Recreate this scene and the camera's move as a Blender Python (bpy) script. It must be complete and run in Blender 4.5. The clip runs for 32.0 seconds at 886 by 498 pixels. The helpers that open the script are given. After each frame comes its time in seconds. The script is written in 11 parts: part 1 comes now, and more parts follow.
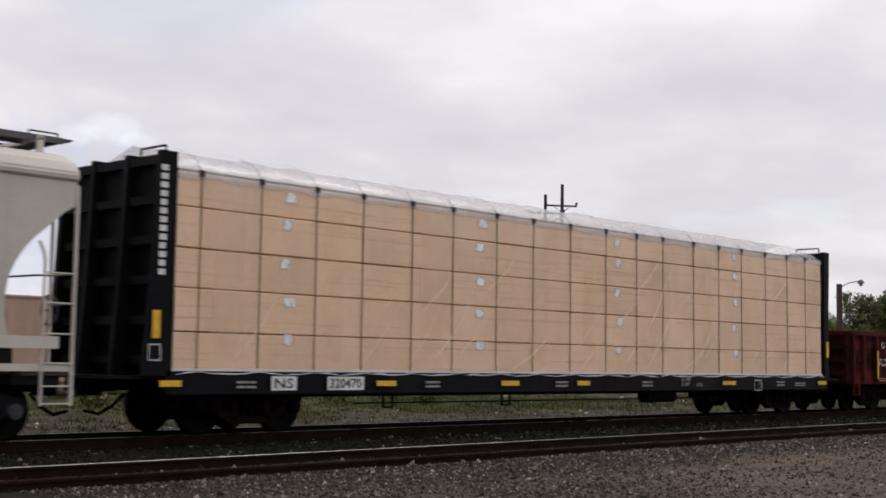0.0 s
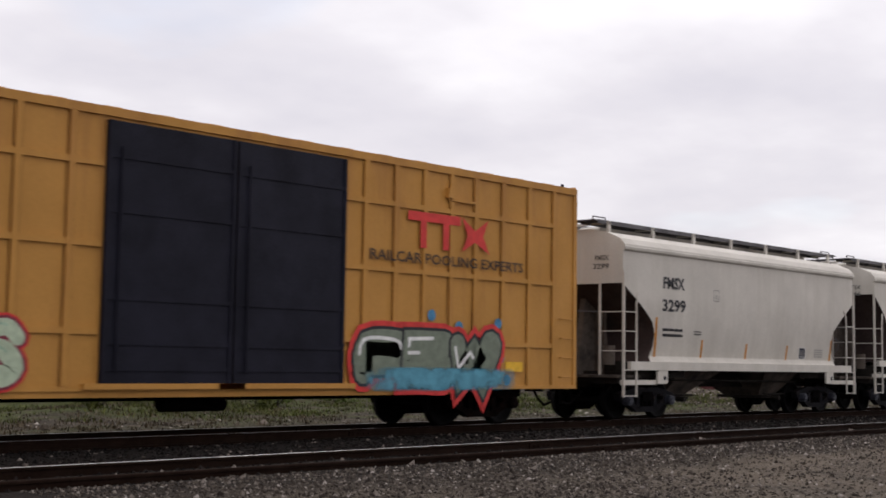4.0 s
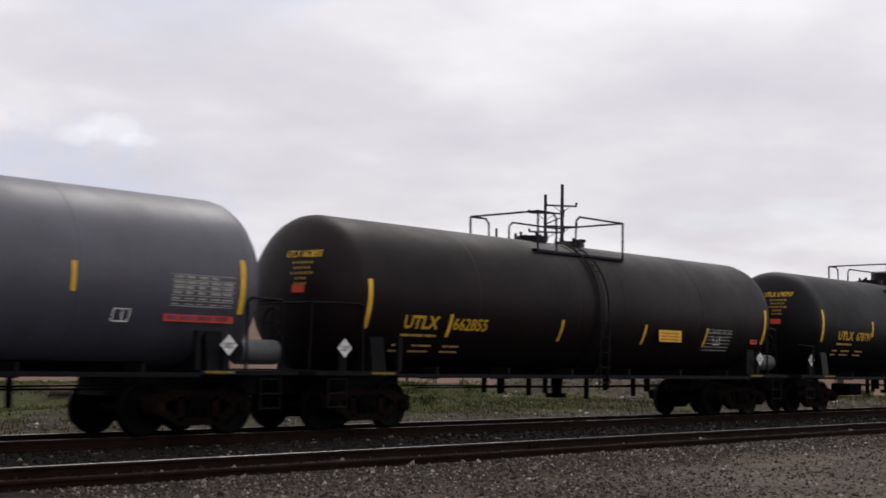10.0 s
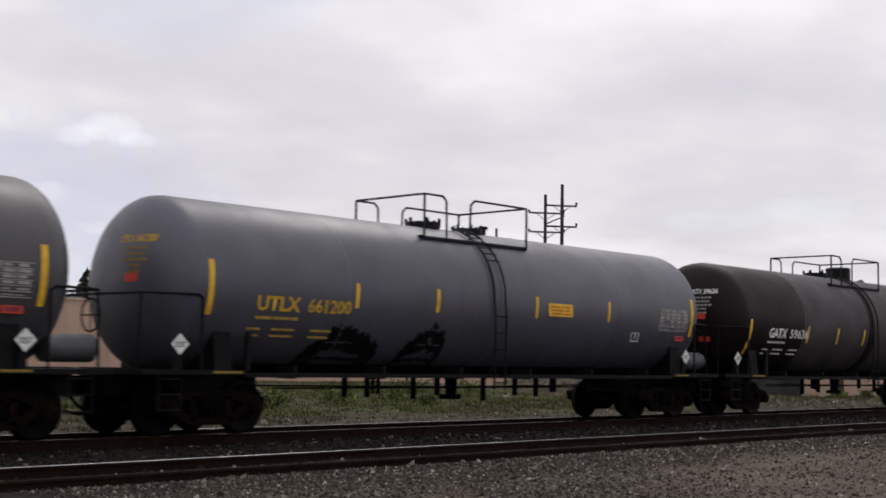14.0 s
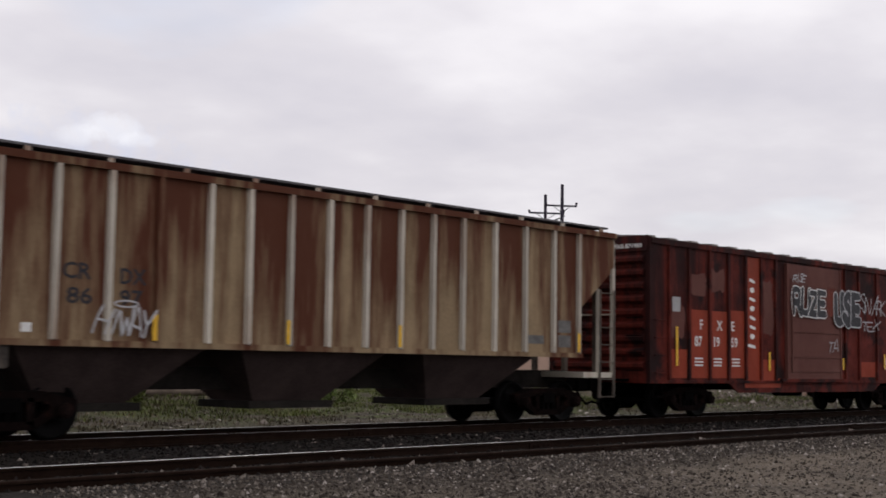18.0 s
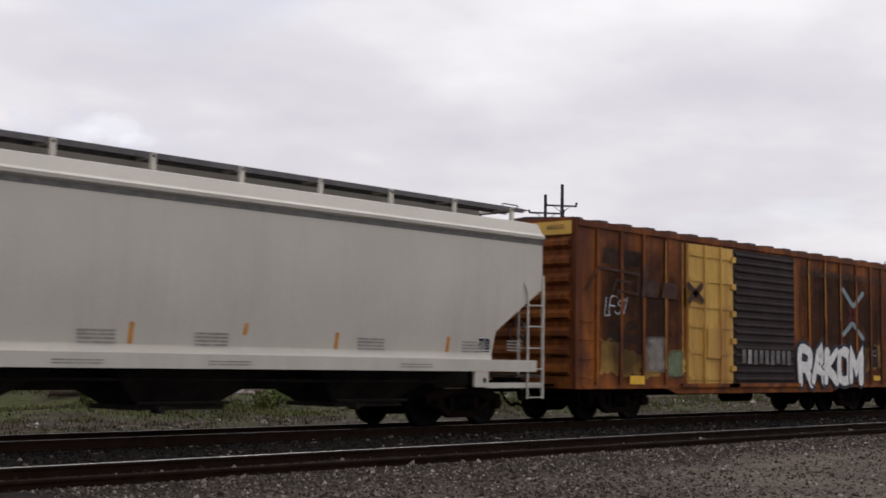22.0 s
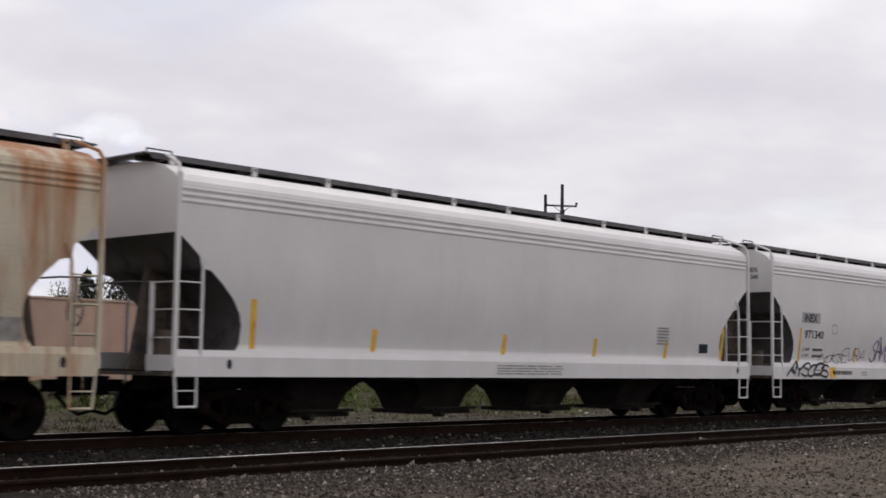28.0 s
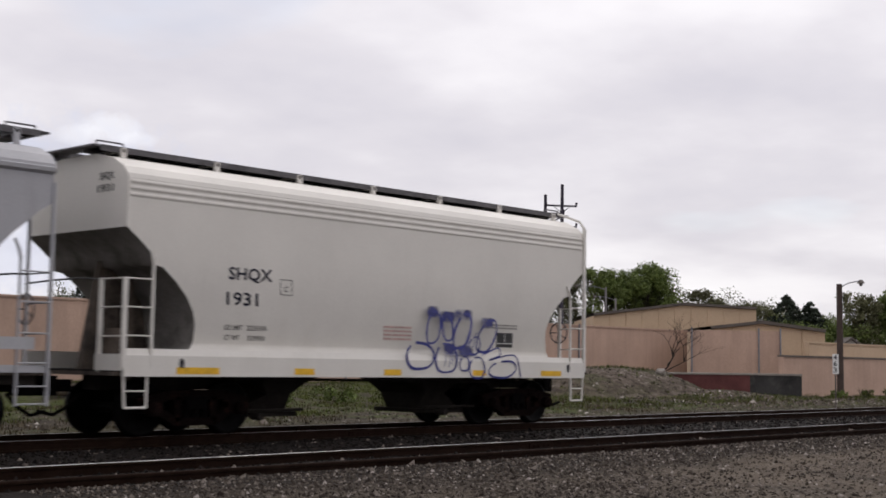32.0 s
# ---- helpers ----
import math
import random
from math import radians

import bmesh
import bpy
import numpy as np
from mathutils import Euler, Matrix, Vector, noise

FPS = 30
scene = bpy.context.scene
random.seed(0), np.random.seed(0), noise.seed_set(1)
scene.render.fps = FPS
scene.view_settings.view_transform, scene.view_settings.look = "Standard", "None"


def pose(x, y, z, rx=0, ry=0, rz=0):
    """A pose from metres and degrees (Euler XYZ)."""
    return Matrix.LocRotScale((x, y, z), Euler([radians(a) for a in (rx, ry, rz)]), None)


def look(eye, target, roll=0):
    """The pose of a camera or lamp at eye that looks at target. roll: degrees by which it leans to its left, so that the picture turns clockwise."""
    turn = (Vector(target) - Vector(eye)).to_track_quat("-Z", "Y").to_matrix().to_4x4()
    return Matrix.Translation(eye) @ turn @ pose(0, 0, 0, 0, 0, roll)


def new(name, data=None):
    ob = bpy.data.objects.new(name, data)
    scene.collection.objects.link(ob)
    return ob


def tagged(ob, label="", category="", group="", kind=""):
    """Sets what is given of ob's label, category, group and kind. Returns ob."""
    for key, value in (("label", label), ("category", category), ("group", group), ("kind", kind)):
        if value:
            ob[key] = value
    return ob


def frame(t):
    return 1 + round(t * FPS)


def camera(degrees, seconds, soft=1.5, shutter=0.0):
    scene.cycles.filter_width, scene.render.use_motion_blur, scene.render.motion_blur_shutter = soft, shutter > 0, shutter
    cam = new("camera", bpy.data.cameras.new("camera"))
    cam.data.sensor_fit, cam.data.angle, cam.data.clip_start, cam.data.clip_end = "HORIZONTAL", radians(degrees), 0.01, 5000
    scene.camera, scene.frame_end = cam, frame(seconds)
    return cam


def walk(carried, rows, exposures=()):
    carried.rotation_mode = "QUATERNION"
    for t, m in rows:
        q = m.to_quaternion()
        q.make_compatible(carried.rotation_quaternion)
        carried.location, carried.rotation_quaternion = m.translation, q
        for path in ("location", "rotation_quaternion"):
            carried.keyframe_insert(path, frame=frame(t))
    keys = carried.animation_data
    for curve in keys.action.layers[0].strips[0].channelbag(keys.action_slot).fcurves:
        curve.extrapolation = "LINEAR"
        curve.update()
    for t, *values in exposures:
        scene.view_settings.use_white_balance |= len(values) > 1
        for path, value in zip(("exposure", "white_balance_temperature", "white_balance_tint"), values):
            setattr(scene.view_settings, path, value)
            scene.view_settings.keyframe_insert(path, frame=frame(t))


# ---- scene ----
# ---------------------------------------------------------------- camera
cam = camera(37.36, 32.0, soft=1.7, shutter=0.12)
EYE = Vector((0.0, 0.0, 1.249))
VIEW = look(EYE, EYE + Vector((0.7309, 0.6770, 0.0877)), 0.83)
# the clip's camera opens up and closes a little as dark and pale cars fill its view
STOPS = [(0.0, 0.34), (1.0, 0.26), (2.0, 0.21), (2.5, 0.20), (4.4, 0.55), (5.2, 0.58), (6.2, 0.36), (7.0, 0.34), (16.0, 0.34), (19.0, 0.34), (23.0, 0.34), (26.0, 0.38), (32.0, 0.38)]
walk(cam, [(0.0, VIEW), (32.0, VIEW)], STOPS)

# ---------------------------------------------------------------- light
SUN_AZ, SUN_EL = radians(62), radians(48)


def link(tree, a, b):
    tree.links.new(a, b)


def node(tree, kind, **values):
    n = tree.nodes.new(kind)
    for k, v in values.items():
        n.inputs[k].default_value = v
    return n


def ramp(tree, fac, stops):
    n = tree.nodes.new("ShaderNodeValToRGB")
    el = n.color_ramp.elements
    while len(el) < len(stops):
        el.new(0.5)
    for e, (p, c) in zip(el, stops):
        e.position = p
        e.color = (c, c, c, 1) if isinstance(c, (int, float)) else (*c, 1)
    link(tree, fac, n.inputs["Fac"])
    return n.outputs["Color"]


def mixc(tree, fac, a, b, mode="MIX"):
    n = tree.nodes.new("ShaderNodeMix")
    n.data_type, n.blend_type = "RGBA", mode
    for sock, val in ((n.inputs[0], fac), (n.inputs[6], a), (n.inputs[7], b)):
        if isinstance(val, (int, float)):
            sock.default_value = val
        elif isinstance(val, tuple):
            sock.default_value = (*val, 1)
        else:
            link(tree, val, sock)
    return n.outputs[2]


def maths(tree, op, a, b=None):
    n = tree.nodes.new("ShaderNodeMath")
    n.operation = op
    for sock, val in zip(n.inputs, (a, b)):
        if isinstance(val, (int, float)):
            sock.default_value = val
        elif val is not None:
            link(tree, val, sock)
    return n.outputs[0]


def noise_at(tree, vec, scale, detail=4.0, rough=0.55, stretch=(1, 1, 1)):
    m = tree.nodes.new("ShaderNodeMapping")
    m.inputs["Scale"].default_value = stretch
    link(tree, vec, m.inputs["Vector"])
    n = node(tree, "ShaderNodeTexNoise", Scale=scale, Detail=detail, Roughness=rough)
    link(tree, m.outputs[0], n.inputs["Vector"])
    return n.outputs["Fac"]


PUFFS = [(57.2, 9.75, 1.3, 0.75, 0.42), (58.6, 9.4, 1.2, 0.5, 0.36), (56.0, 9.35, 0.9, 0.35, 0.3), (60.6, 7.0, 2.2, 0.5, 0.25), (56.5, 5.6, 2.0, 0.4, 0.25)]


def make_world():
    w = bpy.data.worlds.new("overcast_sky")
    scene.world = w
    w.use_nodes = True
    t = w.node_tree
    t.nodes.clear()
    tc = t.nodes.new("ShaderNodeTexCoord")
    sep = t.nodes.new("ShaderNodeSeparateXYZ")
    link(t, tc.outputs["Generated"], sep.inputs[0])
    up = maths(t, "MAXIMUM", sep.outputs[2], 0.0)
    # flat cloud deck: direction projected on a layer
    div = maths(t, "ADD", up, 0.17)
    comb = t.nodes.new("ShaderNodeCombineXYZ")
    link(t, maths(t, "DIVIDE", sep.outputs[0], div), comb.inputs[0])
    link(t, maths(t, "DIVIDE", sep.outputs[1], div), comb.inputs[1])
    big = noise_at(t, comb.outputs[0], 0.62, 5.0, 0.52)
    small = noise_at(t, comb.outputs[0], 1.9, 6.0, 0.55)
    puff = noise_at(t, tc.outputs["Generated"], 7.0, 3.0, 0.45, (1, 1, 2.2))
    f = maths(t, "ADD", maths(t, "MULTIPLY", big, 0.6), maths(t, "MULTIPLY", small, 0.25))
    f = maths(t, "ADD", f, maths(t, "MULTIPLY", puff, 0.15))
    cloud = ramp(t, f, [(0.33, (0.57, 0.55, 0.615)), (0.46, (0.71, 0.68, 0.725)), (0.56, (0.87, 0.84, 0.87)), (0.70, (0.99, 0.965, 0.975))])
    sky = t.nodes.new("ShaderNodeTexSky")
    sky.sky_type, sky.sun_disc = "NISHITA", False
    sky.sun_elevation, sky.sun_rotation = SUN_EL, SUN_AZ
    blue = mixc(t, 1.0, sky.outputs[0], (0.11, 0.11, 0.11), "MULTIPLY")
    thin = ramp(t, noise_at(t, comb.outputs[0], 0.9, 4.0, 0.5), [(0.26, 0.45), (0.40, 0.03)])
    col = mixc(t, thin, cloud, blue)
    # small cumulus heads low under the deck, and a bluer gap round them
    warp = node(t, "ShaderNodeTexNoise", Scale=38.0, Detail=6.0, Roughness=0.62)
    link(t, tc.outputs["Generated"], warp.inputs["Vector"])
    wav = maths(t, "MULTIPLY", maths(t, "SUBTRACT", warp.outputs["Fac"], 0.5), 3.2)

    def spot(az, el, wide, high):
        a, e = radians(az), radians(el)
        c = Vector((math.cos(e) * math.cos(a), math.cos(e) * math.sin(a), math.sin(e)))
        side = Vector((-math.sin(a), math.cos(a), 0))
        rise = c.cross(side) * -1 if c.cross(side).z < 0 else c.cross(side)
        ds = []
        for axis, half in ((side, radians(wide)), (rise, radians(high))):
            d = t.nodes.new("ShaderNodeVectorMath")
            d.operation = "DOT_PRODUCT"
            d.inputs[1].default_value = axis / half
            link(t, tc.outputs["Generated"], d.inputs[0])
            ds.append(maths(t, "SUBTRACT", d.outputs["Value"], c.dot(axis) / half))
        r = maths(t, "ADD", maths(t, "MULTIPLY", ds[0], ds[0]), maths(t, "MULTIPLY", ds[1], ds[1]))
        return maths(t, "ADD", r, wav)

    gap = ramp(t, spot(60.0, 6.0, 9.0, 4.5), [(0.2, 0.5), (1.6, 0.0)])
    col = mixc(t, gap, col, (0.60, 0.64, 0.80))
    for az, el, wide, high, k in PUFFS:
        col = mixc(t, ramp(t, spot(az, el, wide, high), [(0.0, k), (1.5, 0.0)]), col, (0.97, 0.965, 1.0))
    # an overcast sky is brighter towards the zenith
    gain = maths(t, "ADD", 0.80, maths(t, "MULTIPLY", up, 0.25))
    bg = t.nodes.new("ShaderNodeBackground")
    link(t, col, bg.inputs["Color"])
    link(t, gain, bg.inputs["Strength"])
    out = t.nodes.new("ShaderNodeOutputWorld")
    link(t, bg.outputs[0], out.inputs[0])


make_world()
sun_data = bpy.data.lights.new("sun", "SUN")
sun_data.energy, sun_data.angle, sun_data.color = 0.5, radians(25), (1.0, 0.96, 0.9)
sun = new("sun", sun_data)
sun.matrix_world = look((math.sin(SUN_AZ) * 50, math.cos(SUN_AZ) * 50, 60), (0, 0, 5))


# ---------------------------------------------------------------- materials
def mat(name, col, vary=0.25, rough=0.6, metal=0.0, scale=0.8, fine=22.0, bump=0.15, spec=0.4, streak=None, patch=None, second=None, wobble=0.02, tint=0.0, grain=None):
    """A weathered surface: two scales of tone, vertical streaks (colour, low, high, strength, bottom z, top z) and patches (colour, low, high, scale)."""
    m = bpy.data.materials.new(name)
    m.use_nodes = True
    t = m.node_tree
    b = t.nodes["Principled BSDF"]
    tc = t.nodes.new("ShaderNodeTexCoord")
    vec = tc.outputs["Object"]
    n1 = noise_at(t, vec, scale, 5.0, 0.6)
    n2 = noise_at(t, vec, fine, 3.0, 0.6)
    f = maths(t, "ADD", maths(t, "MULTIPLY", n1, 0.65), maths(t, "MULTIPLY", n2, 0.35))
    lo = tuple(c * (1 - vary) for c in col)
    hi = tuple(min(1, c * (1 + vary)) for c in (second or col))
    c = ramp(t, f, [(0.36, lo), (0.64, hi)])
    if tint:
        oi = t.nodes.new("ShaderNodeObjectInfo")
        c = mixc(t, 1.0, c, ramp(t, oi.outputs["Random"], [(0.0, 1 - tint), (1.0, 1 + tint)]), "MULTIPLY")
    if grain:
        c = mixc(t, ramp(t, noise_at(t, vec, 1.0, 4.0, 0.7, (0.25, 1.0, 14.0)), [(0.56, 0.0), (0.70, 0.75)]), c, grain)
    if patch:
        pc, plo, phi, ps = patch
        c = mixc(t, ramp(t, noise_at(t, vec, ps, 6.0, 0.65), [(plo, 0.0), (phi, 1.0)]), c, pc)
    if streak:
        sc, slo, shi, amount, z0, z1 = streak
        sn = noise_at(t, vec, 1.0, 6.0, 0.62, (2.3, 2.3, 0.22))
        sep = t.nodes.new("ShaderNodeSeparateXYZ")
        link(t, vec, sep.inputs[0])
        mr = t.nodes.new("ShaderNodeMapRange")
        mr.inputs["From Min"].default_value, mr.inputs["From Max"].default_value = z0, z1
        link(t, sep.outputs[2], mr.inputs["Value"])
        fac = ramp(t, maths(t, "ADD", sn, maths(t, "MULTIPLY", mr.outputs[0], 0.16)), [(slo, 0.0), (shi, amount)])
        c = mixc(t, fac, c, sc)
    link(t, c, b.inputs["Base Color"])
    link(t, ramp(t, f, [(0.3, min(1, rough + 0.12)), (0.7, max(0.05, rough - 0.1))]), b.inputs["Roughness"])
    b.inputs["Metallic"].default_value = metal
    b.inputs["Specular IOR Level"].default_value = spec
    bp = node(t, "ShaderNodeBump", Strength=bump, Distance=0.01)
    link(t, n2, bp.inputs["Height"])
    if wobble:
        b2 = node(t, "ShaderNodeBump", Strength=0.35, Distance=wobble)
        link(t, noise_at(t, vec, 1.6, 2.0, 0.4), b2.inputs["Height"])
        link(t, bp.outputs[0], b2.inputs["Normal"])
        link(t, b2.outputs[0], b.inputs["Normal"])
    else:
        link(t, bp.outputs[0], b.inputs["Normal"])
    return m


def paint(name, col, rough=0.55, fade=0.2):
    return mat(name, col, vary=fade, rough=rough, scale=6.0, fine=60.0, bump=0.05, spec=0.3, wobble=0)


def fade(name, stops, low, high):
    """Spray paint faded from colour to colour up the car's side, between two heights."""
    m = mat(name, (0.3, 0.3, 0.3), 0.2, 0.6, scale=6.0, fine=60.0, bump=0.05, spec=0.3, wobble=0)
    t = m.node_tree
    vec = t.nodes.new("ShaderNodeTexCoord").outputs["Object"]
    sep = t.nodes.new("ShaderNodeSeparateXYZ")
    link(t, vec, sep.inputs[0])
    mr = t.nodes.new("ShaderNodeMapRange")
    mr.inputs["From Min"].default_value, mr.inputs["From Max"].default_value = low, high
    link(t, sep.outputs[2], mr.inputs["Value"])
    f = maths(t, "ADD", mr.outputs[0], maths(t, "MULTIPLY", maths(t, "SUBTRACT", noise_at(t, vec, 3.0, 4.0), 0.5), 0.5))
    link(t, ramp(t, f, stops), t.nodes["Principled BSDF"].inputs["Base Color"])
    return m


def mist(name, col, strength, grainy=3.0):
    """Paint that thins towards its field's edges: overspray, smears, painted sheen and batten shade."""
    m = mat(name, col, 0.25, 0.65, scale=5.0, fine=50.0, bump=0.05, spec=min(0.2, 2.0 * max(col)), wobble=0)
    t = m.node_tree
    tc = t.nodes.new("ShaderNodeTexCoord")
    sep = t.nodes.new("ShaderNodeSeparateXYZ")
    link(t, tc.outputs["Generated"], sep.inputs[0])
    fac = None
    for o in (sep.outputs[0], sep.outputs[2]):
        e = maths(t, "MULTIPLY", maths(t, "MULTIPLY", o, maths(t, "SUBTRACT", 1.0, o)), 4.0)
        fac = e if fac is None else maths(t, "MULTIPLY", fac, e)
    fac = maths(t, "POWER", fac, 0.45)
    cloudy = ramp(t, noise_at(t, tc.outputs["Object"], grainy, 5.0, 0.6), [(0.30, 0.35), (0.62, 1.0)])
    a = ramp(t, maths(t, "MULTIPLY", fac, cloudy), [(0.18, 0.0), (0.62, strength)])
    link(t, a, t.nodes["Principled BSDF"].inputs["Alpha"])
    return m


M = {
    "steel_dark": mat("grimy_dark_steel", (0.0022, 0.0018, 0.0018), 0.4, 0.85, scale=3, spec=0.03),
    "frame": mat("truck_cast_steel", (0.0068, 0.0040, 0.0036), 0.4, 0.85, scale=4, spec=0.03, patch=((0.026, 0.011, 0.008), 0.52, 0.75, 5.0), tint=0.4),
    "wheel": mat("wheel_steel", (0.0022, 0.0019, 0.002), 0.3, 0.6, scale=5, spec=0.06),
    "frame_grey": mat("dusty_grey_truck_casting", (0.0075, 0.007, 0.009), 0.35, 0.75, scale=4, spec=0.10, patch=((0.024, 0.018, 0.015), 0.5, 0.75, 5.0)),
    "bearing": mat("bearing_cap_steel", (0.035, 0.037, 0.05), 0.3, 0.5, scale=8),
    "hopper_cream": mat("weathered_cream_grey_paint", (0.555, 0.52, 0.465), 0.11, 0.6, scale=0.7, streak=((0.38, 0.35, 0.29), 0.54, 0.76, 0.3, 5.0, 1.0)),
    "hopper_rust": mat("rust_stained_cream_paint", (0.56, 0.525, 0.46), 0.08, 0.62, scale=0.7, streak=((0.42, 0.20, 0.07), 0.60, 0.78, 0.7, 2.6, 4.4)),
    "hopper_white": mat("pale_grey_white_paint", (0.63, 0.62, 0.615), 0.06, 0.5, scale=0.6, streak=((0.50, 0.485, 0.46), 0.58, 0.80, 0.2, 5.0, 1.0)),
    "hopper_tan": mat("pale_tan_grey_paint", (0.52, 0.495, 0.435), 0.06, 0.55, scale=0.6, streak=((0.38, 0.355, 0.31), 0.56, 0.78, 0.3, 4.0, 1.0)),
    "hopper_grey": mat("mid_grey_paint", (0.38, 0.38, 0.40), 0.08, 0.55, scale=0.7, streak=((0.22, 0.21, 0.20), 0.55, 0.75, 0.4, 4.0, 1.0)),
    "hopper_gbrx": mat("rust_run_tan_paint", (0.50, 0.44, 0.33), 0.12, 0.65, scale=0.9, streak=((0.31, 0.115, 0.030), 0.50, 0.70, 0.92, 1.9, 4.3)),
    "hopper_shqx": mat("clean_white_grey_paint", (0.66, 0.635, 0.59), 0.05, 0.5, scale=0.6, streak=((0.54, 0.51, 0.46), 0.60, 0.80, 0.2, 4.0, 1.0)),
    "slope_brown": mat("grimy_shaded_brown_slope_sheet", (0.060, 0.043, 0.040), 0.3, 0.85, scale=1.3, spec=0.05),
    "slope_grey": mat("grimy_shaded_grey_slope_sheet", (0.13, 0.125, 0.12), 0.3, 0.8, scale=1.2, spec=0.2, patch=((0.06, 0.057, 0.055), 0.45, 0.65, 1.2)),
    "slope_pale": mat("dusty_shaded_pale_slope_sheet", (0.27, 0.255, 0.24), 0.25, 0.8, scale=1.2, spec=0.2, patch=((0.12, 0.11, 0.10), 0.45, 0.65, 1.2)),
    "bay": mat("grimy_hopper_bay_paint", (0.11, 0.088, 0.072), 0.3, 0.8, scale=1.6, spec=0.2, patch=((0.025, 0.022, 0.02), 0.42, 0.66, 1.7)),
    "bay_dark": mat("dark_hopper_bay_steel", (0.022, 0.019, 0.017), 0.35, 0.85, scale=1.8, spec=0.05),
    "board": mat("running_board_grating", (0.10, 0.095, 0.10), 0.3, 0.7, metal=0.2, scale=4),
    "crdx": mat("rusted_cream_rib_side_paint", (0.27, 0.195, 0.115), 0.22, 0.75, scale=1.1, spec=0.15, streak=((0.075, 0.020, 0.010), 0.42, 0.64, 0.95, 1.6, 4.4)),
    "crdx_rib": mat("cream_rib_paint", (0.46, 0.42, 0.35), 0.15, 0.65, scale=1.2, streak=((0.17, 0.075, 0.035), 0.56, 0.74, 0.8, 3.0, 4.3), tint=0.2),
    "tank_black": mat("black_tank_paint", (0.0016, 0.0010, 0.0018), 0.3, 0.5, scale=0.8, spec=0.17, wobble=0.01),
    "tank_brown": mat("brownish_black_tank_paint", (0.0075, 0.0038, 0.0042), 0.3, 0.5, scale=0.8, spec=0.15, wobble=0.01),
    "tank_grey": mat("dull_grey_tank_paint", (0.066, 0.066, 0.086), 0.15, 0.42, scale=0.9, spec=0.5, wobble=0.01, streak=((0.05, 0.045, 0.045), 0.58, 0.76, 0.5, 4.0, 1.2)),
    "tank_rust": mat("rust_topped_grey_tank_paint", (0.058, 0.056, 0.062), 0.15, 0.45, scale=0.9, spec=0.45, wobble=0.01, streak=((0.20, 0.075, 0.035), 0.66, 0.76, 0.8, 3.4, 4.2)),
    "tank_band": mat("faded_grey_tank_band", (0.040, 0.036, 0.040), 0.3, 0.6, scale=0.9, spec=0.25, wobble=0.01),
    "oil": mat("black_asphalt_spill", (0.004, 0.0035, 0.004), 0.3, 0.45, scale=4, spec=0.15),
    "saddle": mat("tank_walkway_steel", (0.0045, 0.004, 0.005), 0.3, 0.65, scale=4, spec=0.12),
    "reservoir": mat("grey_air_reservoir", (0.06, 0.06, 0.065), 0.2, 0.5, scale=4),
    "rail_blue": mat("dark_blue_black_handrail_paint", (0.012, 0.011, 0.022), 0.2, 0.6, scale=6, spec=0.2),
    "brown_box": mat("dark_oxide_brown_paint", (0.100, 0.015, 0.010), 0.35, 0.7, scale=1.3, spec=0.10, streak=((0.016, 0.006, 0.006), 0.48, 0.64, 0.9, 2.0, 5.0), patch=((0.016, 0.006, 0.006), 0.50, 0.62, 1.1)),
    "brown_door": mat("faded_oxide_door_paint", (0.115, 0.044, 0.035), 0.12, 0.7, scale=1.0, spec=0.15, streak=((0.08, 0.03, 0.025), 0.56, 0.74, 0.6, 2.0, 5.0)),
    "red_door": mat("dull_red_door_paint", (0.085, 0.019, 0.015), 0.2, 0.7, scale=1.0, spec=0.12, streak=((0.05, 0.014, 0.012), 0.50, 0.70, 0.7, 2.0, 5.0)),
    "orange_red": mat("fresh_orange_red_patch_paint", (0.24, 0.034, 0.013), 0.15, 0.65, scale=1.2, spec=0.2, streak=((0.16, 0.035, 0.02), 0.56, 0.76, 0.7, 2.0, 4.0)),
    "red_box": mat("salmon_red_paint", (0.315, 0.052, 0.037), 0.2, 0.65, scale=0.9, spec=0.22, streak=((0.20, 0.036, 0.03), 0.54, 0.72, 0.6, 2.0, 5.0), patch=((0.24, 0.04, 0.036), 0.55, 0.70, 2.2)),
    "roof_galv": mat("galvanised_roof_sheet", (0.16, 0.14, 0.13), 0.25, 0.5, metal=0.4, scale=1.4, patch=((0.07, 0.03, 0.022), 0.5, 0.7, 1.5)),
    "roof_dark": mat("dark_brown_roof_sheet", (0.045, 0.022, 0.022), 0.3, 0.6, scale=1.4),
    "yellow_box": mat("ochre_yellow_paint", (0.46, 0.225, 0.048), 0.10, 0.6, scale=0.8, spec=0.3, streak=((0.30, 0.13, 0.035), 0.57, 0.77, 0.55, 2.0, 5.5)),
    "orange_box": mat("rusty_orange_yellow_paint", (0.27, 0.085, 0.013), 0.25, 0.7, scale=0.8, spec=0.2, streak=((0.075, 0.022, 0.010), 0.44, 0.68, 0.9, 2.0, 4.8), patch=((0.11, 0.032, 0.014), 0.46, 0.66, 1.1)),
    "plug_yellow": mat("faded_yellow_plug_door_paint", (0.55, 0.34, 0.075), 0.12, 0.6, scale=1.2, spec=0.3, streak=((0.30, 0.13, 0.03), 0.55, 0.74, 0.75, 4.6, 1.0)),
    "black_door": mat("blue_black_door_paint", (0.01, 0.01, 0.018), 0.3, 0.6, scale=1.5, spec=0.15),
    "umber_door": mat("dark_umber_corrugated_door_paint", (0.022, 0.013, 0.0125), 0.3, 0.7, scale=1.3, spec=0.25),
